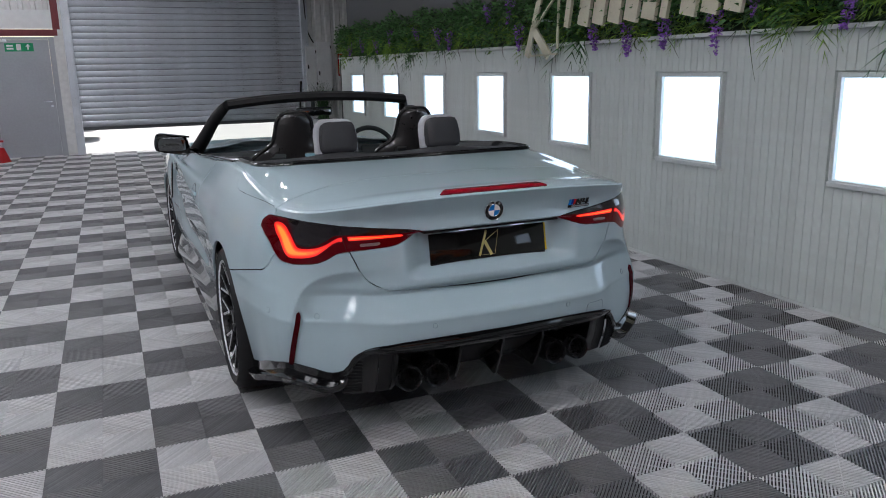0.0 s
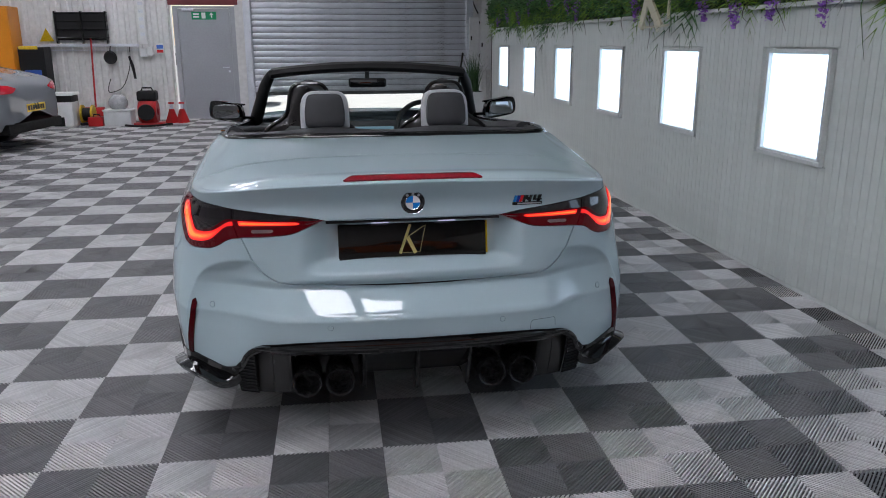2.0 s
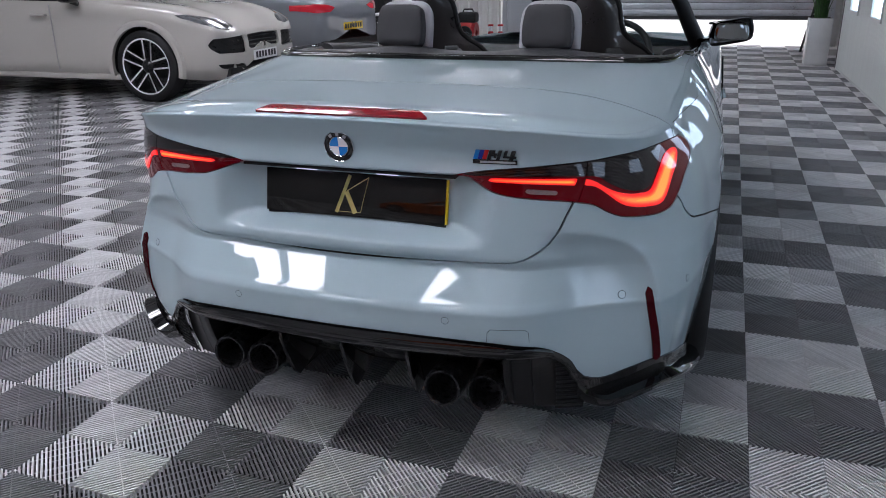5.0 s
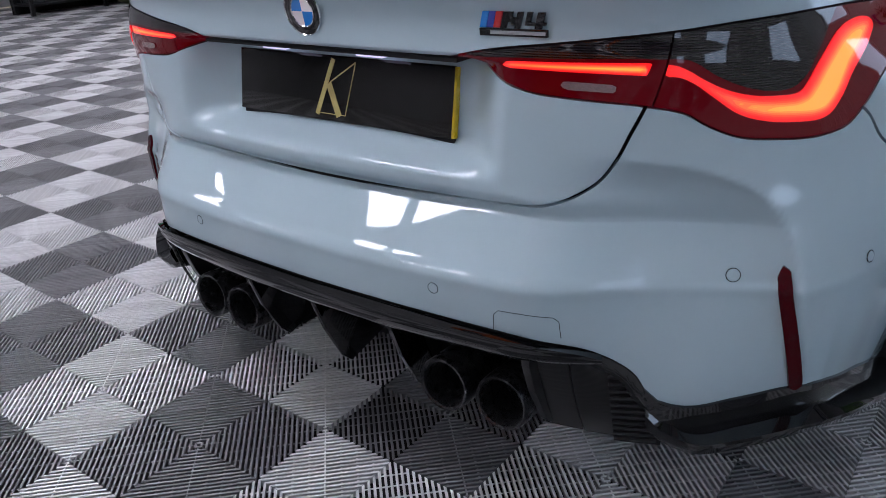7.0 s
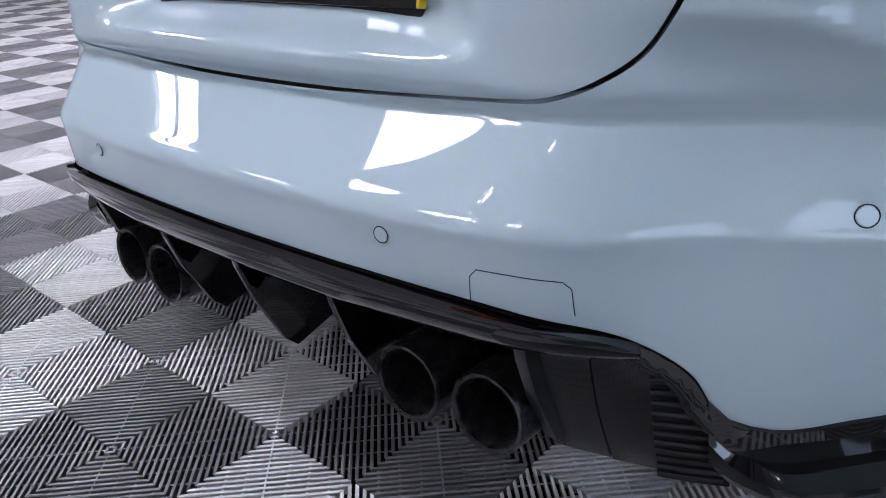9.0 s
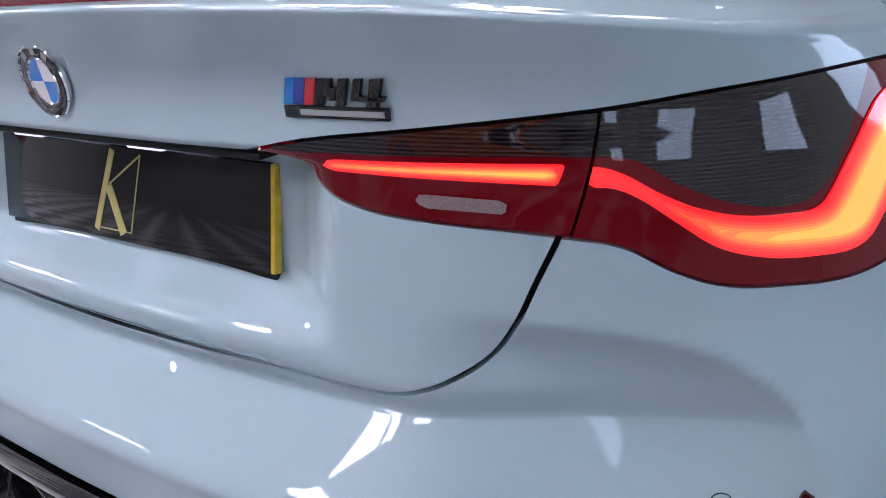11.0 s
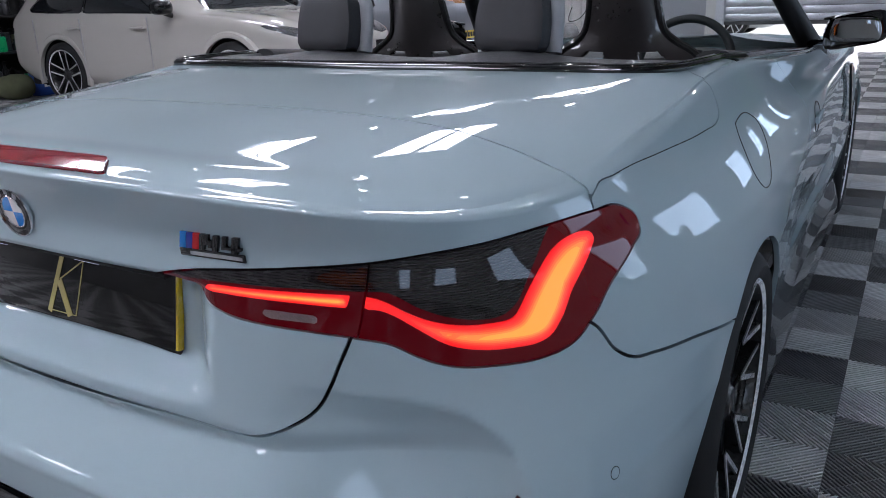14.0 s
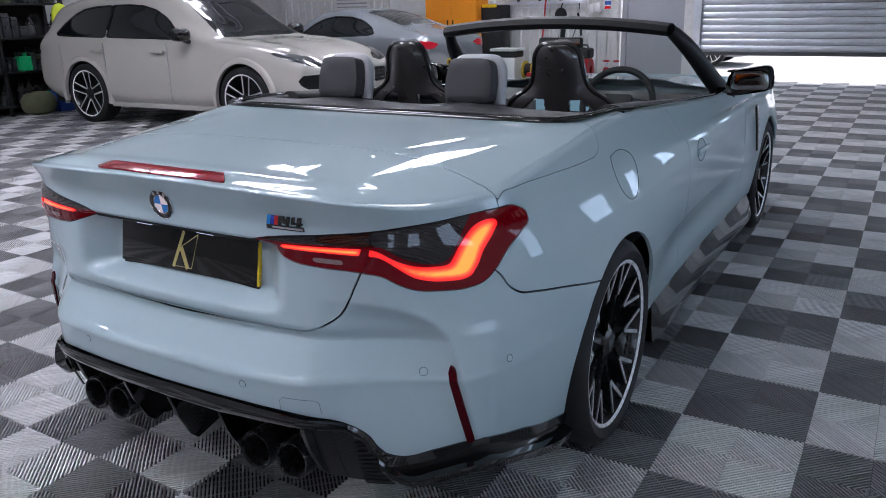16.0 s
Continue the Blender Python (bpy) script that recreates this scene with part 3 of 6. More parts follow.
# north wall: folded sheet with wide ribs, a door and a roller door
def ribbed(x0, x1, z0, z1, y, pitch=.20, deep=.035):
    pts, x = [], x0
    while x < x1 - .01:
        for dx, d in ((0, 0), (.085, 0), (.105, deep), (.165, deep), (.185, 0)):
            if x + dx < x1:
                pts.append((x + dx, y + d))
        x += pitch
    pts.append((x1, y))
    return grid_bm([[(px, py, z0) for px, py in pts], [(px, py, z1) for px, py in pts]][::-1])


DX0, DX1, DZ = -3.06, -2.00, 2.10
RX0, RX1, RZ = -1.66, 2.62, .475
for nm, a, b, z0, z1 in (("wall_north", WEST, DX0 - .10, 0, ROOF), ("wall_north_head", DX0 - .10, RX0 - .16, 2.62, ROOF), ("wall_north_east", RX1 + .14, 4.5, 0, ROOF), ("wall_north_lintel", RX0 - .16, RX1 + .14, 3.25, ROOF)):
    w = fixed(part(nm, ribbed(a, b, z0, z1, NORTH), SHEET_WALL, None, smooth=False), "off-white ribbed sheet wall", "wall")
    part("backing", box_bm((a, NORTH + .05, z0), (b, NORTH + .2, z1)), SHEET_WALL, w, smooth=False)
plain("pier", (DX1 + .05, NORTH - .05, 0), (RX0 - .13, NORTH + .2, 3.25), SHEET_WALL, .004)
plain("door_lintel_panel", (DX0 - .10, NORTH + .01, 2.30), (DX1 + .05, NORTH + .15, 2.62), WHITE_PLASTIC)
plain("steel_beam", (DX0 - .12, NORTH - .06, 2.17), (DX1 + .12, NORTH + .10, 2.28), RED_OXIDE, .006, "dark red steel beam over the door")
plain("steel_post", (DX1 + .05, NORTH - .06, 2.28), (DX1 + .17, NORTH + .05, ROOF), RED_OXIDE, .006, "dark red steel post")
door1 = fixed(part("door_1", box_bm((DX0 + .05, NORTH - .005, .01), (DX1 - .05, NORTH + .045, DZ), .004), DOOR_GREY, None, smooth=False), "flat grey steel fire door, closed", "door")
for a, b in (((DX0 - .05, 0), (DX0 + .045, DZ + .05)), ((DX1 - .045, 0), (DX1 + .05, DZ + .05)), ((DX0 + .045, DZ + .005), (DX1 - .045, DZ + .05))):
    part("door_frame", box_bm((a[0], NORTH - .03, a[1]), (b[0], NORTH + .06, b[1]), .006), DOOR_GREY, door1, smooth=False)
part("door_handle", tube_bm([(DX1 - .12, NORTH - .01, 1.0), (DX1 - .12, NORTH - .06, 1.0), (DX1 - .24, NORTH - .06, 1.0)], .011, 10), GALV, door1)
part("lock_plate", box_bm((DX1 - .14, NORTH - .012, .90), (DX1 - .10, NORTH - .004, .94), .004), GALV, door1)
part("door_closer", box_bm((DX0 + .12, NORTH - .05, 2.06), (DX0 + .34, NORTH - .004, 2.11), .008), GALV, door1)
GREEN_SIGN = material("exit_green", (.0, .20, .085), .4, emit=(0, .25, .1), strength=.15)
ex_sign = fixed(part("exit_sign", box_bm((-2.76, NORTH - .012, 1.90), (-2.30, NORTH - .006, 2.045), .001), GREEN_SIGN, None, smooth=False), "green and white emergency exit sign", "sign")
for a, b in (((-2.73, 1.985), (-2.62, 2.015)), ((-2.73, 1.935), (-2.62, 1.965)), ((-2.575, 1.92), (-2.50, 2.03)), ((-2.40, 1.93), (-2.375, 2.0))):
    part("sign_mark", box_bm((a[0], NORTH - .0135, a[1]), (b[0], NORTH - .0115, b[1])), WHITE_PLASTIC, ex_sign, smooth=False)
part("sign_arrow", prism_bm([(-.04, 0), (.04, 0), (0, .045)], .002, m=Matrix.Translation((-2.3875, NORTH - .0118, 1.985)) @ Matrix.Rotation(radians(90), 4, "X")), WHITE_PLASTIC, ex_sign, smooth=False)

roller = fixed(part("roller_door", box_bm((RX0 - .02, NORTH + .005, RZ - .03), (RX1 + .02, NORTH + .055, RZ + .035), .008), material("roller_bottom_rail", (.09, .095, .10), .5, .4, noise_scale=5), None, smooth=False), "galvanised slatted roller door, raised a little above the floor", "roller door")
slat = []
for i in range(9):
    a = i / 8
    slat.append((.010 - .014 * math.sin(math.pi * a) ** .5, .110 * a))
slat_bm = bmesh.new()
loop0 = [slat_bm.verts.new((RX0 - .03, y, z)) for y, z in slat]
loop1 = [slat_bm.verts.new((RX1 + .03, y, z)) for y, z in slat]
for i in range(8):
    slat_bm.faces.new((loop0[i], loop1[i], loop1[i + 1], loop0[i + 1]))
slat_me = bpy.data.meshes.new("slat")
slat_bm.to_mesh(slat_me)
slat_bm.free()
slat_me.materials.append(GALV)
slat_me.shade_smooth()
for k in range(25):
    s_ = new("slat", slat_me)
    s_.parent = roller
    s_.matrix_basis = pose(0, NORTH + .028, RZ + .035 + .115 * k)
part("dark_backing", box_bm((RX0 - .03, NORTH + .045, RZ + .03), (RX1 + .03, NORTH + .05, 3.3)), DARK, roller, smooth=False)
for x0, x1 in ((RX0 - .13, RX0 + .01), (RX1 - .01, RX1 + .13)):
    plain("door_guide", (x0, NORTH - .06, 0), (x1, NORTH + .10, 3.25), GALV, .008)
part("roller_box", box_bm((RX0 - .14, NORTH - .30, 3.02), (RX1 + .14, NORTH + .02, 3.46), .02), GALV, roller, smooth=False)

# other walls and the roof
# unseen west and south walls; their grey sets how much light they return
for nm, a, b in (("wall_west", (WEST - .2, SOUTH, 0), (WEST, NORTH + .2, ROOF)), ("wall_south", (WEST, SOUTH - .2, 0), (4.6, SOUTH, ROOF))):
    plain(nm, a, b, material("unseen_wall_grey", (.46, .46, .465), .5, noise_scale=1.6, amount=.15) if nm == "wall_west" else bpy.data.materials["unseen_wall_grey"])
plain("ceiling", (WEST - .2, SOUTH - .2, ROOF), (4.7, NORTH + .3, ROOF + .15), CEILING_WHITE)
for k in range(6):
    y = -7 + 4.0 * k
    fixed(part("roof_truss", tube_bm([(WEST, y, ROOF - .12), (4.5, y, ROOF - .12)], .06, 8), ROOF_STEEL, None), "grey steel roof truss", "truss")
for k in range(6):
    y = -7 + 4.0 * k
    for j in range(8):
        x = WEST + .3 + 2.0 * j
        fixed(part("roof_brace", cyl_bm((x, y, ROOF - .10), (x + 1.0, y, ROOF - .62), .025, seg=6), ROOF_STEEL, None))
        fixed(part("roof_brace", cyl_bm((x + 1.0, y, ROOF - .62), (x + 2.0, y, ROOF - .10), .025, seg=6), ROOF_STEEL, None))
    fixed(part("truss_chord", tube_bm([(WEST, y, ROOF - .64), (4.5, y, ROOF - .64)], .04, 8), ROOF_STEEL, None), "grey steel truss chord", "truss")
for x in (-10.2, -9, -7.96, -6.5, -5.25, -4, -1.5, .36, 1.3, 2.3, 3.3):
    fixed(part("roof_purlin", box_bm((x - .03, SOUTH, ROOF - .10), (x + .03, NORTH, ROOF - .002)), ROOF_STEEL, None, smooth=False))
# unseen roof lights; the x -5.6 pairs are added to brighten the far side
for x, ys, long in ((-7.9, (-5.9, -2.2, 7.4), 1.2), (-5.6, (1.2, 9.8), 1.2), (-3.4, (-5.9, -2.2, 1.9, 6.1, 10.3), 1.2), (-.88, (-5.9, -2.05), .75)):
    for y in ys:
        for dx in (0, .66):
            fixed(part("skylight", box_bm((x + dx, y, ROOF - .012), (x + dx + .50, y + long, ROOF - .004)), SKYLIGHT, None, smooth=False), "translucent roof light", "skylight")
for x in (-5.2, -1.9, -.4, 1.6):
    for y in (-3.2, -.2, 1.4, 4.2, 8.2):
        lamp = thing("ceiling_lamp", "small round white ceiling spotlight", "ceiling lamp", (x, y, ROOF - .16), "ceiling spotlights")
        part("lamp_body", lathe_bm([(0, .16), (.06, .16), (.075, .02), (.075, 0), (.06, 0)], 20, "Z"), WHITE_PLASTIC, lamp)
        part("lamp_disc", lathe_bm([(0, .004), (.062, .004)], 20, "Z"), SPOT, lamp)


# ---- the convertible ----
car = thing("convertible_car", "pale blue-grey two-door convertible with its roof folded away, tail lights lit", "car")
gap = .0026
lampd = distance(LAMP, LOW_A, LOW_Z)
bootd = distance(BOOT, LOW_S, LOW_Z)
coverd = distance(COVER, LOW_A, LOW_Z)
bumpd = np.where(LOW_A > 1.545, 1.0, ahead(BUMPER_EDGE, LOW_A, LOW_Z))
below = np.where(LOW_A > 1.545, -1.0, -ahead(BUMPER_EDGE, LOW_A, LOW_Z))
fasciad = ahead(FASCIA_EDGE, LOW_A, LOW_Z)
archd = np.minimum(np.hypot(LOW[..., 1] - AXLES[0], LOW_Z - HUB), np.hypot(LOW[..., 1] - AXLES[1], LOW_Z - HUB)) - ARCH
DOOR0, DOOR1, COVER_END = 2.46, 3.72, 1.676
seam_y = .338 - .0525 * (TOP[..., 0] / .759) ** 2
topseam = TOP[..., 1] - seam_y
BRAKE_LINE = [(-.238, -.0835), (-.205, -.048), (.205, -.048), (.238, -.0835)]
bow = .42 * TOP[..., 0] ** 2 * .25
braked = distance(BRAKE_LINE, TOP[..., 0], TOP[..., 1] - bow)
right, left = LOW_S, -LOW_S


def seam_bm(line, r):
    """A fine dark groove line on the tail skin."""
    dense = []
    for (a, b), (c, d) in zip(line, line[1:]):
        n = max(2, int(math.hypot(c - a, d - b) / .008))
        dense += [(a + (c - a) * k / n, b + (d - b) * k / n) for k in range(n)]
    dense.append(tuple(line[-1]))
    return tube_bm([on_skin(float(a), float(b))[0] for a, b in dense], r, 6)


# black shell added behind all gaps, its colour standing for their shadow
cut("inner_shell", [(LOW - LOW_N * .016, LOW_N, [archd - .004, LOW_Z - .20, 4.2 - LOW_A, fasciad + .02]), (TOP - TOP_N * .016, TOP_N, [np.ones(TOP_A.shape)])], DARK, car, "black shell added behind the panel gaps as their shadow", flange=0)
cut("bumper", [(LOW, LOW_N, [fasciad - .001, below - gap, -bootd - gap, -lampd - .0032, 1.58 - LOW_A, archd])], PAINT, car)
cut("boot_lid", [(LOW, LOW_N, [bootd - gap, -lampd - .0032, 1.009 - LOW_A]), (TOP, TOP_N, [-topseam - gap, 1.03 - TOP_A, -braked - .001])], PAINT, car)
cut("roof_cover", [(LOW, LOW_N, [coverd - .0008, LOW_A - 1.0, COVER_END - LOW_A - .001]), (TOP, TOP_N, [topseam - gap, COVER_END - TOP_A])], PAINT, car)
for side in (right, left):
    cut("rear_wing", [(LOW, LOW_N, [side - .9, bumpd - gap, -coverd - .0008, -bootd, -lampd - .0032, archd, DOOR0 - gap - side, LOW_Z - .295]),
                      (TOP, TOP_N, [(TOP_S if side is right else -TOP_S) - COVER_END - gap])], PAINT, car)
    door = cut("door", [(LOW, LOW_N, [side - DOOR0 - gap, DOOR1 - gap - side, LOW_Z - .295])], PAINT, car)
    cut("front_wing", [(LOW, LOW_N, [side - DOOR1 - gap, archd, LOW_Z - .295])], PAINT, car)
    sg = 1 if side is right else -1
    rows = []
    for k in range(40):
        a = 2.085 + 2.10 * k / 39
        p, n = on_skin(sg * a, .29)
        n = Vector((n.x, n.y, 0)).normalized()
        wide = float(smooth(np.array((a - 2.06) / .16)) * smooth(np.array((4.30 - a) / .3)))
        rows.append([Vector((p.x, p.y, z)) + n * out for z, out in ((.312, -.014), (.306, .002), (.290, .004), (.225, .006 + .014 * wide), (.170, .010 + .026 * wide), (.156, .010 + .026 * wide), (.148, .02), (.152, -.10))])
    part("side_skirt", grid_bm(rows if sg < 0 else rows[::-1]), BLACK_GLOSS, car, "glossy black side skirt blade")
    # door handle in its dish
    m = skin_pose(sg * 2.66, .80)
    part("handle_dish", seam_bm([(sg * (2.66 + .072 * math.cos(a)), .80 + .046 * math.sin(a)) for a in [2 * math.pi * k / 24 for k in range(25)]], .0018), DARK, door)
    part("handle", box_bm((-.085, -.011, .001), (.105, .011, .014), .006, m=m, seg=3), PAINT, door)
    # fuel flap line, right side only
    if sg == 1:
        line = curve2([(1.665, .937), (1.70, .943), (1.79, .938), (1.82, .92), (1.78, .83), (1.72, .803), (1.67, .81), (1.635, .85), (1.645, .915), (1.665, .937)], 8)
        part("fuel_flap_gap", seam_bm(line, .0012), DARK, car)
    # lamp: outer on the wing, inner on the lid
    split = side - (.606 + (LOW_Z - .82) * .42)
    for which, zone in (("outer_tail_lamp", split - .0015), ("inner_tail_lamp", -split - .0015)):
        inside = [lampd, zone, side]
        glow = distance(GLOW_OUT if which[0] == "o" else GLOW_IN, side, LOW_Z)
        smoke_line = curve2([(.28, .874), (.37, .873), (.50, .875), (.62, .876), (.66, .874), (.695, .853), (.73, .837), (.768, .828), (.80, .829), (.823, .839), (.86, .870), (.895, .899), (.92, .92), (1.0, .95)], 5)
        smoke = np.minimum(ahead(smoke_line, side, LOW_Z), 1.03 - side)
        lamp = cut(which, [(LOW, LOW_N, inside + [-glow, -smoke])], LENS_RED, car, "dark red tail lamp with a lit bar", lift=.004 * smooth(lampd / .012))
        cut("smoked_lens", [(LOW, LOW_N, inside + [smoke, -glow])], LENS_SMOKE, lamp, "smoked black lens", flange=.008, lift=.004 * smooth(lampd / .012))
        # nested bands added so the painted glow fades towards the bar's edge
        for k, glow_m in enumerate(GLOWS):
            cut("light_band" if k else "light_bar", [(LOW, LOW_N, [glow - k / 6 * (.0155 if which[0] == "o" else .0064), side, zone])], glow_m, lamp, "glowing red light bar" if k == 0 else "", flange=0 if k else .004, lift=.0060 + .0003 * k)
        if which[0] == "i":
            cut("reverse_lens", [(LOW, LOW_N, [distance(REVERSE, side, LOW_Z), side])], LENS_CLEAR, lamp, "clear reversing lens", flange=0, lift=.006)
    # reflector, corner lip and parking sensors
    refl = [(sg * a, z) for a, z in ((.793, .580), (.803, .572), (.853, .372), (.848, .362), (.832, .362), (.790, .560))]
    refl = distance(refl, LOW_S, LOW_Z)
    cut("reflector", [(LOW, LOW_N, [refl])], REFLEX, car, "slim red reflector in the bumper corner", lift=.006)
    rows = []
    for k in range(46):
        a = .615 + .80 * k / 45
        zf = float(np.interp(a, FASCIA_EDGE[:, 0], FASCIA_EDGE[:, 1]))
        grow = float(smooth(np.array((a - .60) / .10))) * (1 - .6 * float(smooth(np.array((a - 1.15) / .25))))
        row = []
        for dz, out in ((.004, -.010), (.002, .005), (-.036, .007 + .004 * grow), (-.046, .010 + .040 * grow), (-.052, .010 + .043 * grow), (-.076, .008 + .036 * grow), (-.080, -.05)):
            p, n = on_skin(sg * a, max(zf + dz, .185))
            n = Vector((n.x, n.y, 0)).normalized()
            row.append(Vector((p.x, p.y, zf + dz)) + n * out)
        if math.hypot(row[2].y - AXLES[0], row[2].z - HUB) < ARCH + .004:
            break
        rows.append(row)
    part("corner_lip", grid_bm(rows if sg < 0 else rows[::-1]), BLACK_GLOSS, car, "glossy black bumper corner lip")
    for s, z, r in ((.298, .517, .0095), (.735, .560, .0105), (.945, .562, .0095)):
        m = skin_pose(sg * s, z, .0008)
        sensor = part("parking_sensor", lathe_bm([(0, .0012), (r * .86, .0012), (r * .9, .0002)], 24, "Z"), PAINT, car)
        sensor.data.transform(m)
        rim_ = lathe_bm([(r * .93, .0002), (r * .95, .0008), (r * 1.02, .0008), (r * 1.04, .0002)], 24, "Z")
        rim_.transform(m)
        part("sensor_ring", rim_, DARK, sensor)

# towing eye cover, right of the middle
part("towing_cover_gap", seam_bm([(.402, .463), (.404, .492), (.412, .501), (.45, .5015), (.498, .499), (.506, .492), (.508, .463)], .0006), BLACK_TRIM, car)

# third brake light on the lid's edge
cut("third_brake_light", [(TOP, TOP_N, [braked])], BRAKE_RED, car, "long red third brake light on the boot lid edge", lift=.005)

# diffuser: rolled upper strip, carbon panel, five fins, ribbed outer corners
roll = .016 * np.sin(np.pi * np.clip((.474 - LOW_Z) / .060, 0, 1)) ** .7 + .003
strip = LOW + LOW_N * roll[..., None]
cut("diffuser_strip", [(strip, normals(strip), [-fasciad, LOW_Z - .424, .56 - LOW_A])], BLACK_GLOSS, car, "glossy black strip above the diffuser")
pods = smooth((.398 - LOW_Z) / .008) * smooth((LOW_A - .192) / .008) * smooth((.438 - LOW_A) / .008)
centre = np.clip((.400 - LOW_Z) / .16, 0, 1) * smooth((.192 - LOW_A) / .006)
under = LOW + np.array((0, 1, 0)) * (.022 * smooth((.428 - LOW_Z) / .008) * (1 - smooth((LOW_A - .56) / .04)) + .17 * pods + .17 * centre)[..., None]
under_n = normals(under)
diffuser = cut("diffuser", [(under, under_n, [-fasciad, .430 - LOW_Z, LOW_Z - .235, .505 - LOW_A])], CARBON, car, "carbon fibre rear diffuser", flange=.01)
for side in (right, left):
    cut("diffuser_corner", [(under, under_n, [-fasciad - .016, .430 - LOW_Z, LOW_Z - .232, .565 - side, side - .507])], CARBON, diffuser, "carbon outer corner", flange=.01)
    # bright-edged surround along the painted bumper, and level ribs inside it
    hem = LOW + LOW_N * (.010 * np.sin(np.pi * np.clip(-fasciad / .024, 0, 1)) ** .6)[..., None]
    cut("diffuser_surround", [(hem, normals(hem), [-fasciad - .0005, fasciad + .022, .66 - side, side - .535, LOW_Z - .235])], BLACK_GLOSS, diffuser, "glossy black surround")
    vent = LOW - LOW_N * .006
    cut("corner_vent", [(vent, LOW_N, [-fasciad - .020, .640 - side, side - .565, .428 - LOW_Z, LOW_Z - .232])], BLACK_TRIM, diffuser, "ribbed black corner vent", flange=0)
    for k in range(12):
        z = .405 - .014 * k
        limit = [float(a) for a, b in zip(FASCIA_EDGE[:, 0], FASCIA_EDGE[:, 1]) if .55 < a < .66 and b > z + .024]
        end = min(max(limit) if limit else .575, .632)
        if end < .585:
            continue
        sg = 1 if side is right else -1
        part("vent_rib", tube_bm([on_skin(sg * (.567 + (end - .567) * q / 6), z)[0] for q in range(7)], .0032, 6), BLACK_TRIM, diffuser)
for x in (0, .186, -.186, .445, -.445):
    p, n = on_skin(x, .40)
    tip = .236 if x == 0 else .240
    prof = [(p.y - .004, .430), (p.y + .002, .395), (p.y + .022, .335), (p.y + .060, tip + .020), (p.y + .080, tip), (p.y + .20, tip + .03), (p.y + .24, .42)]
    thick = .012 if abs(x) < .4 else .016
    fin = prism_bm([(y, z) for y, z in prof], thick, .003, m=Matrix.Translation((x - thick / 2, 0, 0)) @ Matrix(((0, 0, 1, 0), (1, 0, 0, 0), (0, 1, 0, 0), (0, 0, 0, 1))))
    part("diffuser_fin", fin, BLACK_GLOSS if abs(x) < .4 else CARBON, diffuser)
BURNT = material("burnt_black_steel", (.045, .045, .048), .28, .8, noise_scale=60)
for x in (-.388, -.272, .272, .388):
    at = (x, -.088 + abs(x) * .06, .294)
    pipe = lathe_bm([(.0, .06), (.040, .06), (.0425, -.02), (.0445, -.032), (.050, -.034), (.052, -.028), (.052, .10), (.045, .16)], 40, "Y")
    pipe.transform(pose(*at, -4, 0, 0))
    ex = part("exhaust_tip", pipe, BURNT, car, "black steel exhaust tip")
    inner = lathe_bm([(.0, 0), (.041, 0)], 32, "Y")
    inner.transform(pose(at[0], at[1] + .055, at[2]))
    part("exhaust_bore", inner, BURNT, ex)

# underside and bay so that no light leaks through
part("underbody", box_bm((-.70, .36, .17), (.70, 4.45, .22), .02), DARK, car)
part("bay_lamp_strip", box_bm((-.30, -.058, .858), (.30, .010, .8655), .002), BLACK_TRIM, car)
for x in (-.115, .115):
    part("plate_lamp", box_bm((x - .03, -.05, .853), (x + .03, -.02, .859), .002), material("plate_lamp_glow", (.6, .6, .7), .2, emit=(.75, .72, 1.0), strength=.6) if x < 0 else bpy.data.materials["plate_lamp_glow"], car)

# number plate
plate_pose = pose(0, -.012, .783, 90 - 10.5, 0, 0)
plate_bm = box_bm((-.26, -.0585, 0), (.26, .0585, .006), .002, m=plate_pose)
plate = part("number_plate", plate_bm, material("show_plate_black", (.006, .0055, .005), .08, coat=.5, spec=.2), car, "glossy black show plate with a gold monogram")
part("plate_holder", box_bm((-.258, -.068, -.012), (.262, .056, -.001), .003, m=plate_pose), BLACK_TRIM, plate)
part("plate_edge", box_bm((.2605, -.0575, -.004), (.2665, .0575, .0075), .0015, m=plate_pose), YELLOW, plate, "yellow edge of the plate behind")


def stroke(a, b, w, z, t):
    d = Vector((b[0] - a[0], b[1] - a[1], 0))
    m = Matrix.Translation((a[0], a[1], z)) @ Matrix.Rotation(math.atan2(d.y, d.x), 4, "Z")
    return box_bm((0, -w / 2, 0), (d.length, w / 2, t), 0, m=m)


for name, a, b, w in (("gold_stroke", (-.046, -.049), (-.008, .052), .0095), ("gold_stroke", (-.018, .008), (.009, -.049), .013), ("gold_line", (-.016, .010), (.046, .049), .002), ("gold_line", (.046, .049), (.024, -.046), .0012), ("gold_line", (-.04, -.046), (.024, -.046), .0012)):
    bm = stroke(a, b, w, .0062, .0012)
    bm.transform(plate_pose)
    part(name, bm, GOLD, plate)

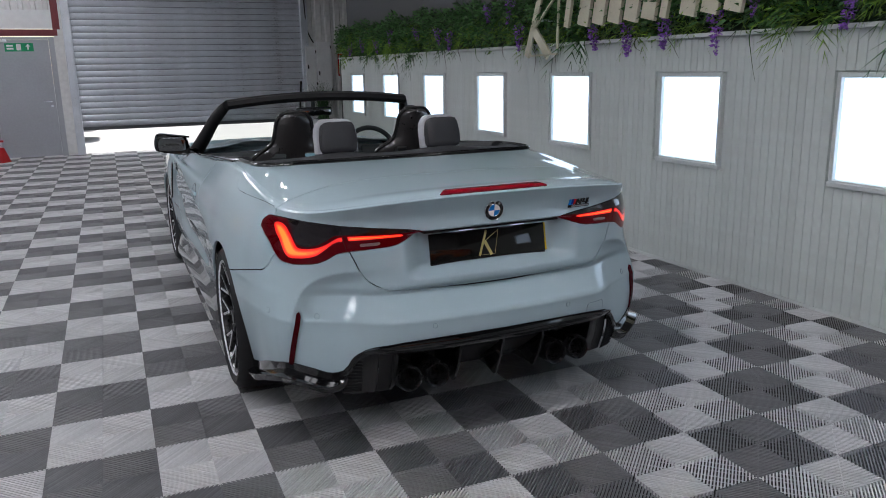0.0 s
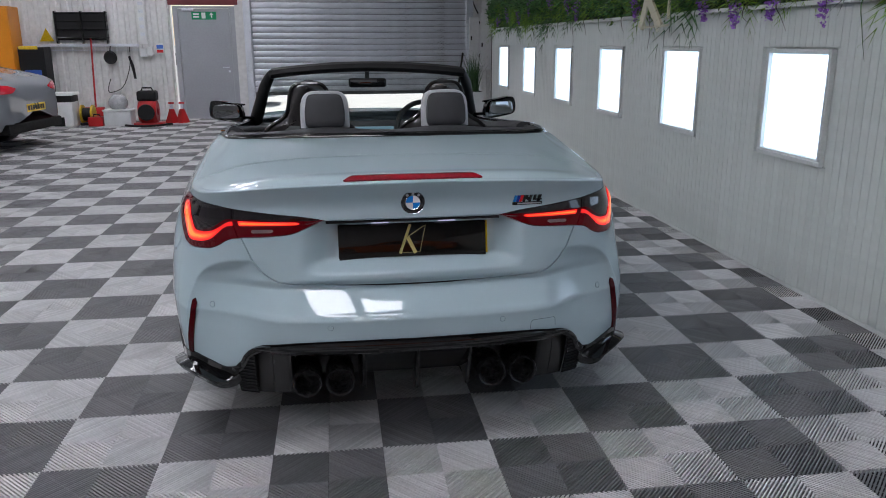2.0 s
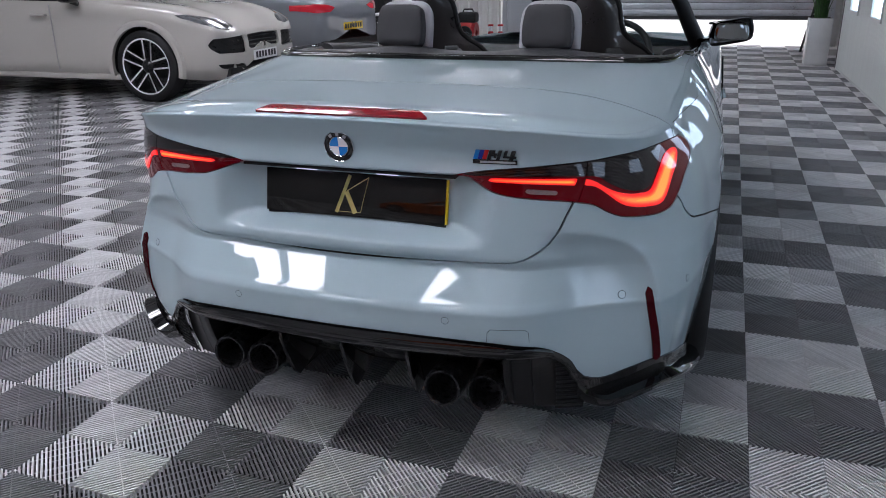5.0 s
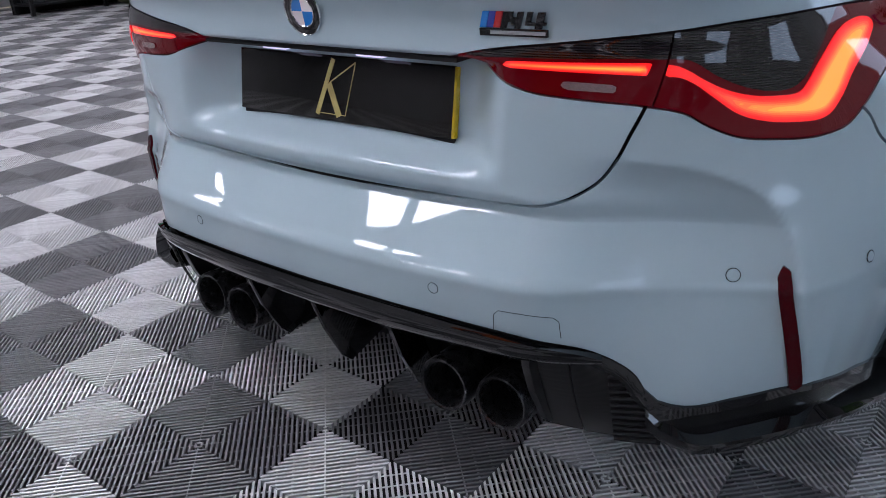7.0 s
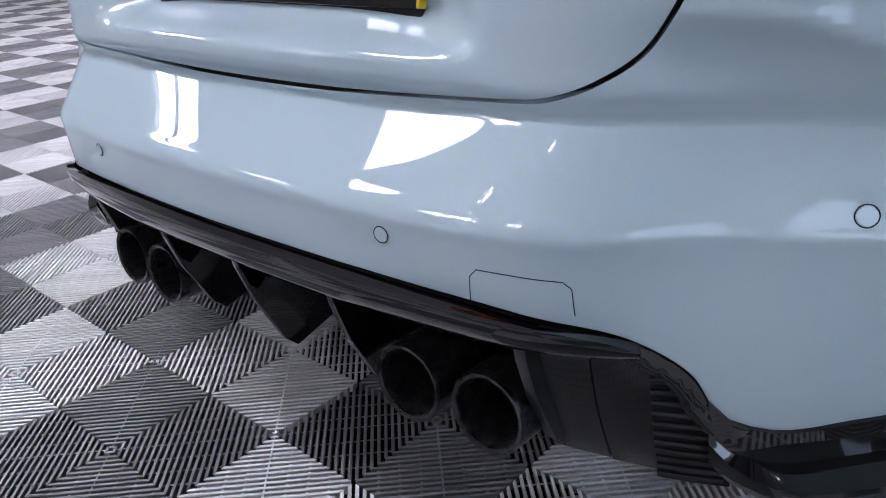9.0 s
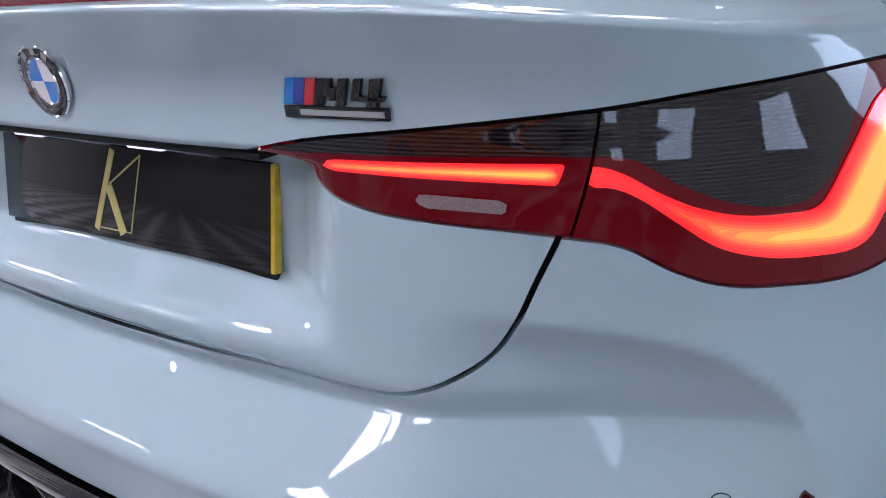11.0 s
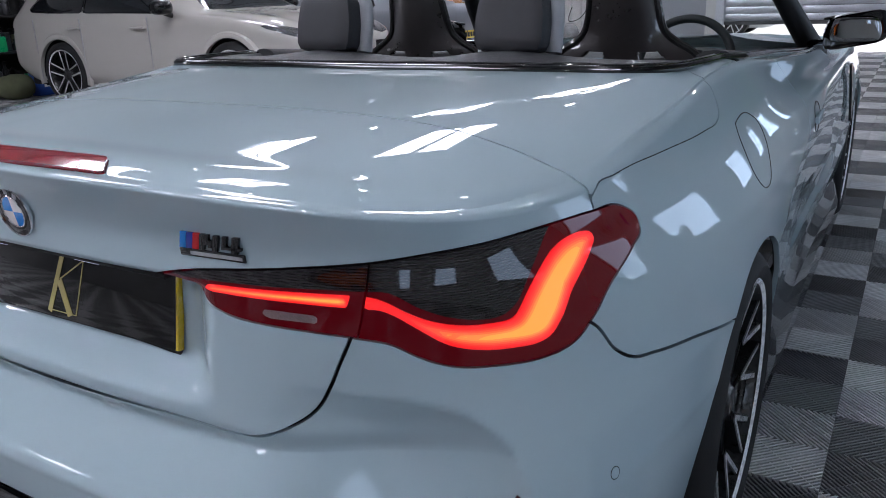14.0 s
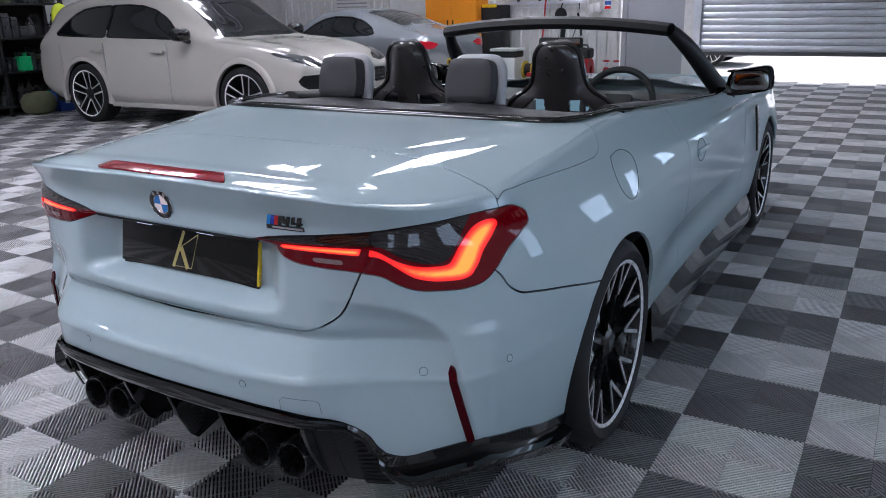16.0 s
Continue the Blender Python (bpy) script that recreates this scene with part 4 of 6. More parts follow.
# round badge: dark ring, four quarters
m = skin_pose(-.004, .927, .001)
ring_bm = lathe_bm([(.0, .002), (.0405, .002), (.0415, .0055), (.0385, .0065), (.026, .0065), (.0255, .0045), (0, .0045)], 48, "Z")
ring_bm.transform(m)
badge = part("round_badge", ring_bm, BLACK_GLOSS, car, "round enamel badge with blue and white quarters")
for r, t in ((.0405, .0022), (.0256, .0012)):
    bm = lathe_bm([(r - .0013, .0062), (r, .0078), (r + .0013, .0062), (r + .0013, .002), (r - .0013, .002)], 48, "Z")
    bm.transform(m)
    part("chrome_rim", bm, CHROME, badge)
for q in range(4):
    outline = [(0, 0)] + [(.0248 * math.cos(math.pi / 2 * (q + k / 10)), .0248 * math.sin(math.pi / 2 * (q + k / 10))) for k in range(11)]
    bm = prism_bm(outline, .0012, 0)
    bm.transform(m @ Matrix.Translation((0, 0, .0050)))
    part("quarter", bm, WHITE_ENAMEL if q % 2 == 0 else BLUE_ENAMEL, badge)
for k in range(3):
    a = math.pi / 2 + (1 - k) * .62
    bm = box_bm((-.0042, -.0042, 0), (.0042, .0042, .0008), .001)
    bm.transform(m @ Matrix.Translation((.0333 * math.cos(a), .0333 * math.sin(a), .0064)) @ Matrix.Rotation(a - math.pi / 2, 4, "Z"))
    part("ring_mark", bm, GREY_PRINT, badge)

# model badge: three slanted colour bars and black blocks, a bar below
m = skin_pose(.404, .9205, .001)
mb = part("model_badge", box_bm((-.058, -.0185, 0), (.050, -.0075, .003), .001, m=m), BLACK_GLOSS, car, "small black model badge with three coloured bars")


def slanted(x0, x1, y0, y1, z0, z1, lean=.3):
    return prism_bm([(x0 + lean * (y0), y0), (x1 + lean * (y0), y0), (x1 + lean * (y1), y1), (x0 + lean * (y1), y1)], z1 - z0, .0006, m=m @ Matrix.Translation((0, 0, z0)))


for x, mm in ((-.055, BLUE_ENAMEL), (-.044, DARK_BLUE), (-.033, RED_ENAMEL)):
    part("colour_bar", slanted(x, x + .0108, -.0065, .0165, 0, .004), mm, mb)
for x0, x1, y0, y1 in ((-.021, -.012, -.0065, .0165), (-.012, -.006, .002, .0165), (-.006, .0005, -.002, .009), (.001, .010, -.0065, .0165), (.016, .024, .001, .0165), (.016, .048, -.002, .0025), (.032, .043, -.0065, .0165)):
    part("badge_block", slanted(x0, x1, y0, y1, 0, .005), BLACK_GLOSS, mb)
part("letter_bar", box_bm((-.040, -.0155, .0028), (.046, -.0105, .0036), 0, m=m), GREY_PRINT, mb)

# boot seal strip and bright trim round the cockpit
edge = TOP[-1]
trim_pts = [Vector(p) + Vector((0, 0, .004)) for p in edge[::6]]
belt = [(.785, 1.25, 1.038), (.79, 1.6, 1.018), (.792, 2.0, .988), (.792, 2.4, .960), (.79, 2.75, .938), (.788, 3.0, .925)]
belt_curve = [Vector(p) for p in hermite(belt, [6] * 5)]
line = [Vector((-p.x, p.y, p.z)) for p in belt_curve[:0:-1]] + trim_pts + belt_curve[1:]
part("cockpit_trim", tube_bm(line, .013, 10, flat=.8), BLACK_GLOSS, car, "glossy black trim round the cockpit")
part("trim_seal", tube_bm([p + Vector((0, .018 if abs(p.x) < .6 else 0, .006)) for p in trim_pts], .007, 8), BLACK_GLOSS, car, "thin glossy seal strip")

# padded tonneau panel behind the seats
rows = []
for i in range(15):
    a = i / 14
    row = []
    for p in edge[::4]:
        x, y, z = p
        yy = max(y, .86) + .01
        target = 1.30 - .10 * abs(x)
        ny = yy + (max(target, yy) - yy) * a
        k = np.exp(-((abs(x) - .29) / .17) ** 2)
        row.append((x * (1 - .06 * a), ny, z - .006 + .034 * math.sin(math.pi * min(a * 1.25, 1)) * (.35 + .65 * k) - .06 * smooth(np.array((a - .75) / .25)).item()))
    rows.append(row)
part("tonneau_panel", grid_bm(rows), LEATHER, car, "dark grey padded panel behind the rear seats")

# cockpit tub
tub = bmesh.new()
prof = [(-.80, 1.0), (-.76, .95), (-.74, .55), (-.66, .36), (0, .34), (.66, .36), (.74, .55), (.76, .95), (.80, 1.0)]
ys = [1.05, 1.3, 1.8, 2.4, 2.9, 3.15]
rows = [[(x, y, z - (max(y - 1.2, 0) * .05 if z > .9 else 0)) for x, z in prof] for y in ys]
part("cockpit_tub", grid_bm(rows), CABIN_BLACK, car)
part("bulkhead", box_bm((-.74, 1.26, .36), (.74, 1.32, 1.0), .02), CABIN_BLACK, car)
for sx in (-1, 1):
    top_line = [(sx * (.735 - .02 * k), 1.28 + .3 * k, 1.03 - .028 * k) for k in range(6)]
    part("door_card_top", tube_bm(top_line, [.05, .055, .05, .05, .05, .045], 12, flat=.5), LEATHER, car)


def dome_bm(w, h, d, nx=16, ny=14, square=4.0):
    """A padded slab: w wide, h high, d deep, rounded all over."""
    bm = bmesh.new()
    bmesh.ops.create_uvsphere(bm, u_segments=28, v_segments=18, radius=1)
    for v in bm.verts:
        c = v.co
        s = (abs(c.x) ** square + abs(c.y) ** square + abs(c.z) ** square) ** (1 / square)
        c = c / s
        v.co = Vector((c.x * w / 2 * (1 - .12 * max(c.z, 0)), c.y * d / 2, c.z * h / 2))
    return bm


for sx in (-1, 1):
    m = Matrix.Translation((sx * .288, 1.085, 1.140)) @ Matrix.Rotation(radians(-12), 4, "X") @ Matrix.Diagonal((.91, 1, .90, 1))
    bm = dome_bm(.205, .175, .075, square=7)
    bm.transform(m)
    head = part("rear_headrest", bm, LEATHER, car, "dark grey rear headrest with pale edging")
    arch_pts = [m @ Vector(q) for q in ((-.103, .0466, -.08), (-.103, .0466, -.03), (-.101, .0466, .04), (-.094, .0466, .065), (-.078, .0466, .084), (-.04, .0466, .090), (0, .046, .091), (.04, .046, .090), (.078, .046, .084), (.094, .046, .065), (.101, .046, .03), (.103, .046, -.03), (.103, .046, -.08))]
    part("pale_edging", tube_bm([Vector(q) for q in hermite([tuple(q) for q in arch_pts], [3] * 12)], .022, 10), LEATHER_PALE, head, "pale grey leather edging")
    for k in (-.05, .05):
        part("headrest_post", cyl_bm((sx * .288 + k, 1.10, 1.02), (sx * .288 + k, 1.095, 1.08), .006, seg=10), CHROME, head)


def seat(sx):
    """A bucket seat with a glossy carbon back, an open slot below the headrest."""
    s = part("front_seat", dome_bm(.52, .16, .56), LEATHER, car, "carbon-backed bucket seat")
    s.data.transform(Matrix.Translation((sx * .37, 2.05, .58)))
    lean = Matrix.Translation((sx * .37, 1.80, .62)) @ Matrix.Rotation(radians(12), 4, "X")
    outer = [(.225, 0), (.25, .15), (.255, .33), (.24, .37), (.205, .405), (.160, .432), (.128, .462), (.114, .50), (.106, .545), (.097, .59), (.074, .622), (0, .632)]
    outer = [(p[0], p[1]) for p in hermite([(a, b, 0) for a, b in outer], [10] * 11)]
    whole_line = outer + [(-x, z) for x, z in outer[-2::-1]]
    nx, rows = 81, []
    for x, z in outer[::1]:
        rows.append([(x * (2 * k / (nx - 1) - 1), -.02 - .045 * (1 - (2 * k / (nx - 1) - 1) ** 2) + .02, z) for k in range(nx)])
    # leave the slot open
    bm = bmesh.new()
    vs = [[bm.verts.new(p) for p in r] for r in rows]
    for r0, r1 in zip(vs, vs[1:]):
        for k in range(nx - 1):
            mx = sum(abs(v.co.x) for v in (r0[k], r0[k + 1], r1[k], r1[k + 1])) / 4
            mz = sum(v.co.z for v in (r0[k], r0[k + 1], r1[k], r1[k + 1])) / 4
            if .325 < mz < .412 and .055 < mx < .20 - (mz - .33) * 1.1:
                continue
            bm.faces.new((r0[k], r0[k + 1], r1[k + 1], r1[k]))
    bm.transform(lean)
    solid(part("seat_back_shell", bm, SEAT_CARBON, s, "glossy carbon seat back"), .018)
    rows = [[(x * .93 * (2 * k / 8 - 1), .035 + .05 * (1 - (2 * k / 8 - 1) ** 2), z) for k in range(9)] for x, z in outer if z > .43 or z < .31]
    part("seat_cushion", grid_bm([[lean @ Vector(p) for p in r] for r in rows if r[0][2] > .43]), LEATHER, s)
    part("seat_cushion", grid_bm([[lean @ Vector(p) for p in r] for r in rows if r[0][2] < .31]), LEATHER, s)
    rim = [lean @ Vector((x, .0, z)) for x, z in whole_line]
    part("shell_rim", tube_bm(rim, .012, 8, flat=1.0), CARBON, s)
    return s


seat(-1)
seat(1)

# dashboard, wheel, screens
rows = []
for k in range(13):
    x = -.74 + 1.48 * k / 12
    hood = .035 * math.exp(-((x - .36) / .17) ** 2)
    rows.append([(x, 2.62, .62), (x, 2.60, .80), (x, 2.66, .885 + hood), (x, 2.80, .905 + hood), (x, 3.02, .905), (x, 3.25, .885)])
dash = part("dashboard", grid_bm(rows), CABIN_BLACK, car)
part("dial_screen", box_bm((.19, 2.645, .80), (.56, 2.66, .90), .006), SCREEN_GLOW, dash)
part("centre_screen", box_bm((-.14, 2.625, .815), (.17, 2.64, .905), .005), SCREEN_GLOW, dash)
tilt = pose(.365, 2.50, .90, 68, 0, 0)
R_, r_ = .182, .017
rows = [[(tilt @ Vector(((R_ + r_ * math.cos(b)) * math.cos(a), (R_ + r_ * math.cos(b)) * math.sin(a), r_ * math.sin(b)))) for b in [2 * math.pi * j / 12 for j in range(12)]] for a in [2 * math.pi * i / 48 for i in range(49)]]
wheel_bm = grid_bm(rows, close=True)
steer = part("steering_wheel", wheel_bm, CABIN_BLACK, car, "black leather steering wheel")
hub_ = box_bm((-.075, -.06, -.03), (.075, .055, .02), .02, m=tilt)
part("wheel_boss", hub_, CABIN_BLACK, steer)
for a in (0, math.pi, -math.pi / 2):
    part("wheel_spoke", box_bm((.05, -.018, -.012), (.18, .018, .006), .005, m=tilt @ Matrix.Rotation(a, 4, "Z")), CABIN_BLACK, steer)

# windscreen frame, glass, inner mirror
HW, HY = .615, 2.46
head_line = [Vector((HW * t, HY - .02 * (1 - t * t) + .045, 1.277 + .040 * (1 - t * t))) for t in [k / 10 - 1 for k in range(21)]]
rows = []
for p in head_line:
    rows.append([p + Vector((0, dy, dz)) for dy, dz in ((-.075, -.018), (-.06, .008), (-.02, .020), (.05, .012), (.075, -.008), (.06, -.03), (0, -.045), (-.06, -.04))])
part("windscreen_header", grid_bm(rows, close=True), BLACK_TRIM, car, "black windscreen header rail")
part("header_roof_skin", grid_bm([[p + Vector((0, .005, .019)), p + Vector((0, .0465, .0165)), p + Vector((0, .082, .002))] for p in head_line]), PAINT, car, "body-coloured strip on the header")
for sx in (-1, 1):
    pil = hermite([(sx * .614, 2.50, 1.262), (sx * .665, 2.62, 1.185), (sx * .715, 2.80, 1.065), (sx * .765, 2.98, .945), (sx * .79, 3.08, .885)], [5] * 4)
    part("windscreen_pillar", tube_bm([Vector(p) for p in pil], [.024 + .022 * (k / 20) ** .6 for k in range(21)], 12, flat=1.25), BLACK_TRIM, car, "black windscreen pillar")
rows = []
for k in range(13):
    t = k / 6 - 1
    rows.append([Vector((HW * t, HY + .06 - .02 * (1 - t * t), 1.262 + .036 * (1 - t * t))), Vector((.69 * t, 2.90 + .08 * (1 - t * t), 1.09 + .02 * (1 - t * t))), Vector((.765 * t, 3.16 + .22 * (1 - t * t), .905))])
ws = part("windscreen", grid_bm(rows), GLASS, car, "clear curved windscreen")
ws.visible_shadow = False
mir = part("inner_mirror", box_bm((-.125, 2.615, 1.165), (.125, 2.645, 1.225), .018, seg=3), CABIN_BLACK, car)
part("mirror_glass", box_bm((-.114, 2.611, 1.172), (.114, 2.616, 1.218), .002), MIRROR, mir)
part("mirror_stalk", cyl_bm((0, 2.65, 1.20), (0, 2.66, 1.27), .014, seg=12), CABIN_BLACK, mir)

# bonnet
rows = []
for k in range(21):
    t = k / 10 - 1
    row = []
    for j in range(12):
        a = j / 11
        y = 3.05 + .28 * (1 - t * t) * (1 - a) + (4.50 - 3.05) * a
        w = .80 - .02 * a - .18 * a ** 3
        row.append((w * t, min(y, 4.62), .925 - .055 * a - .09 * a ** 4 + .022 * (1 - t * t) + .018 * math.exp(-((abs(t) - .45) / .12) ** 2)))
    rows.append(row)
part("bonnet", grid_bm([r[::-1] for r in rows]), PAINT, car)

# side mirrors
for sx in (-1, 1):
    bm = dome_bm(.225, .128, .14, square=6)
    for v in bm.verts:
        c = v.co
        c.z += .02 * (c.x * sx) / .12
        if c.y < -.03:
            c.y = -.03 - (c.y + .03) * .15
    bm.transform(Matrix.Translation((sx * .945, 2.83, 1.005)) @ Matrix.Rotation(sx * radians(8), 4, "Z"))
    mr = part("door_mirror", bm, BLACK_GLOSS, car, "glossy black door mirror")
    bm = dome_bm(.180, .092, .008, square=6)
    bm.transform(Matrix.Translation((sx * .948, 2.788, 1.007)) @ Matrix.Rotation(sx * radians(8), 4, "Z"))
    part("mirror_glass", bm, MIRROR, mr, "silvered mirror glass")
    part("mirror_fin", tube_bm([(sx * .83, 2.86, 1.045), (sx * .865, 2.84, 1.05), (sx * .92, 2.82, 1.055)], [.010, .016, .02], 8, flat=.6), BLACK_GLOSS, mr)
    part("mirror_arm", tube_bm([(sx * .77, 2.92, .948), (sx * .84, 2.88, .956), (sx * .92, 2.86, .97)], [.02, .022, .03], 10, flat=.6), BLACK_GLOSS, mr)
    # wing vent behind the front wheel
    mm = skin_pose(sx * 4.02, .70, .004)
    part("wing_vent", prism_bm([(-.02 * sx, -.13), (.03 * sx, -.11), (.035 * sx, .06), (.0, .13), (-.03 * sx, .12), (-.012 * sx, 0)][::sx], .012, .003, m=mm), BLACK_GLOSS, car, "black wing vent")


def wheel(name, r, width, face, parent_pose):
    """A wheel on the x axis, its face towards +x: tyre, rim, ten forked spokes, disc and caliper."""
    w = part("wheel", lathe_bm([(face * .96, -.02), (face * .985, .0), (face, .008), (face * 1.012, .004), (face * 1.01, -.012), (face * .93, -.03), (face * .90, -width * .5), (face * .93, -width)], 72, "X"), ALLOY_BLACK, car, "two-tone alloy wheel with forked spokes")
    s = width
    part("rim_lip", lathe_bm([(face * .968, .0035), (face * .985, .0075), (face * 1.004, .0100), (face * 1.013, .0065)], 72, "X"), ALLOY, w, "machined bright rim lip")
    ty = part("tyre", lathe_bm([(face * 1.005, .0), (face * 1.04, .012), (face * 1.12, .018), (r - .025, .012), (r - .008, -.004), (r, -.022), (r, -.06), (r - .003, -.062), (r - .003, -.068), (r, -.07), (r, -s + .07), (r - .012, -s + .03), (face * 1.05, -s + .015)], 96, "X"), RUBBER, w, "low-profile black tyre")
    part("barrel", lathe_bm([(face * .95, -.025), (face * .88, -.06), (face * .87, -s + .03)], 60, "X"), ALLOY_BLACK, w)
    part("brake_disc", lathe_bm([(.07, -.115), (.185, -.115), (.187, -.12), (.187, -.145), (.07, -.145)], 60, "X"), STEEL, w)
    part("brake_caliper", box_bm((-.16, .09, .02), (-.085, .19, .15), .02), material("caliper_blue", (.01, .02, .05), .3, coat=.5) if "caliper_blue" not in bpy.data.materials else bpy.data.materials["caliper_blue"], w)
    part("hub_cap", lathe_bm([(0, -.012), (.030, -.012), (.034, -.018), (.06, -.03), (.075, -.06)], 32, "X"), ALLOY_BLACK, w)
    for k in range(5):
        a = 2 * math.pi * k / 5
        rot = Matrix.Rotation(a, 4, "X")
        for sgn in (-1, 1):
            # a leg of the pair, splitting near the rim
            for q0, q1, w0, w1, mat_ in (((.045, .022 * sgn), (face * .60, .052 * sgn), .019, .014, ALLOY_BLACK), ((face * .55, .050 * sgn), (face * .965, .028 * sgn), .014, .013, ALLOY_BLACK), ((face * .55, .050 * sgn), (face * .95, .118 * sgn), .014, .013, ALLOY_BLACK)):
                (r0, t0), (r1, t1) = q0, q1
                bm = bmesh.new()
                d = Vector((0, t1 - t0, r1 - r0)).normalized()
                n_ = Vector((0, d.z, -d.y))
                f0, f1 = -.028 + .0 * r0, (-.028 if r1 < face * .7 else -.004)
                f0 = -.028 if r0 < face * .5 else -.022
                vs = []
                for (rr, tt, ww, xx) in ((r0, t0, w0, f0), (r1, t1, w1, f1)):
                    c = Vector((0, tt, rr))
                    vs.append([bm.verts.new(c + n_ * ww + Vector((xx - .04, 0, 0))), bm.verts.new(c + n_ * ww * .62 + Vector((xx, 0, 0))), bm.verts.new(c - n_ * ww * .62 + Vector((xx, 0, 0))), bm.verts.new(c - n_ * ww + Vector((xx - .04, 0, 0)))])
                for j in range(4):
                    bm.faces.new((vs[0][j], vs[0][(j + 1) % 4], vs[1][(j + 1) % 4], vs[1][j]))
                bm.faces.new(vs[0])
                bm.faces.new(vs[1][::-1])
                bmesh.ops.recalc_face_normals(bm, faces=bm.faces[:])
                bm.transform(rot)
                part("spoke", bm, mat_, w, smooth=False)
                # machined face along the outer edge
                bm = bmesh.new()
                q = []
                for (rr, tt, ww, xx) in ((r0, t0, w0, f0), (r1, t1, w1, f1)):
                    c = Vector((xx + .0030, tt, rr))
                    k_ = .46 * ww
                    q.append((c + n_ * k_, c - n_ * k_))
                bm.faces.new([bm.verts.new(v) for v in (q[0][0], q[0][1], q[1][1], q[1][0])])
                bmesh.ops.solidify(bm, geom=bm.faces[:], thickness=.0026)
                bmesh.ops.recalc_face_normals(bm, faces=bm.faces[:])
                bm.transform(rot)
                part("spoke_face", bm, ALLOY, w, smooth=False)
    for o in (w, *w.children_recursive):
        o.data.transform(parent_pose)
        if parent_pose.determinant() < 0:
            o.data.flip_normals()
    return w


for y, face in ((AXLES[0], .272), (AXLES[1], .262)):
    for sx in (1, -1):
        wheel("wheel", .341, .285, face, Matrix.Translation((sx * .918, y - .012, .341)) @ Matrix.Rotation(.25 + y, 4, "X") @ Matrix.Diagonal((sx, 1, 1, 1)))
        # arch liner
        pts = [(y + .375 * math.cos(a), HUB + .375 * math.sin(a)) for a in [math.pi * (-.12 + 1.24 * k / 28) for k in range(29)]]
        rows = [[(sx * x, yy, zz) for yy, zz in pts] for x in (.862, .55)]
        part("arch_liner", grid_bm(rows), DARK, car)


# ---- the two parked cars and the one behind the camera ----
def shell_grid(stations):
    """Cross-sections (x, half width, sill, belt, roof, roof half width) lofted along the car."""
    rows = []
    for X, w, zl, zb, zr, wr in stations:
        half = [(w * .90, zl), (w * .985, zl + .10), (w, zl + .38 * (zb - zl)), (w * .985, zl + .72 * (zb - zl)), (w * .955, zb), (wr + (w * .955 - wr) * .45, zb + (zr - zb) * .55), (wr + .02, zr - .055 * min((zr - zb) / .5, 1)), (wr * .72, zr - .012), (0, zr)]
        rows.append([(-a, b) for a, b in half[:-1]] + [(a, b) for a, b in half[::-1]])
    ring_steps = [2, 5, 5, 4, 6, 5, 4, 6, 6, 4, 5, 6, 4, 5, 5, 2]
    curves = []
    for (X, *_), r in zip(stations, rows):
        c = hermite([(a, b, 0) for a, b in r], ring_steps)
        curves.append(np.stack([np.full(len(c), X), -c[:, 0], c[:, 1]], 1))
    curves = np.asarray(curves)
    n = [max(2, int(np.linalg.norm(b - a, axis=1).max() / .04)) for a, b in zip(curves, curves[1:])]
    return np.stack([hermite(curves[:, j], n) for j in range(curves.shape[1])], 0)     # (round, along, 3)


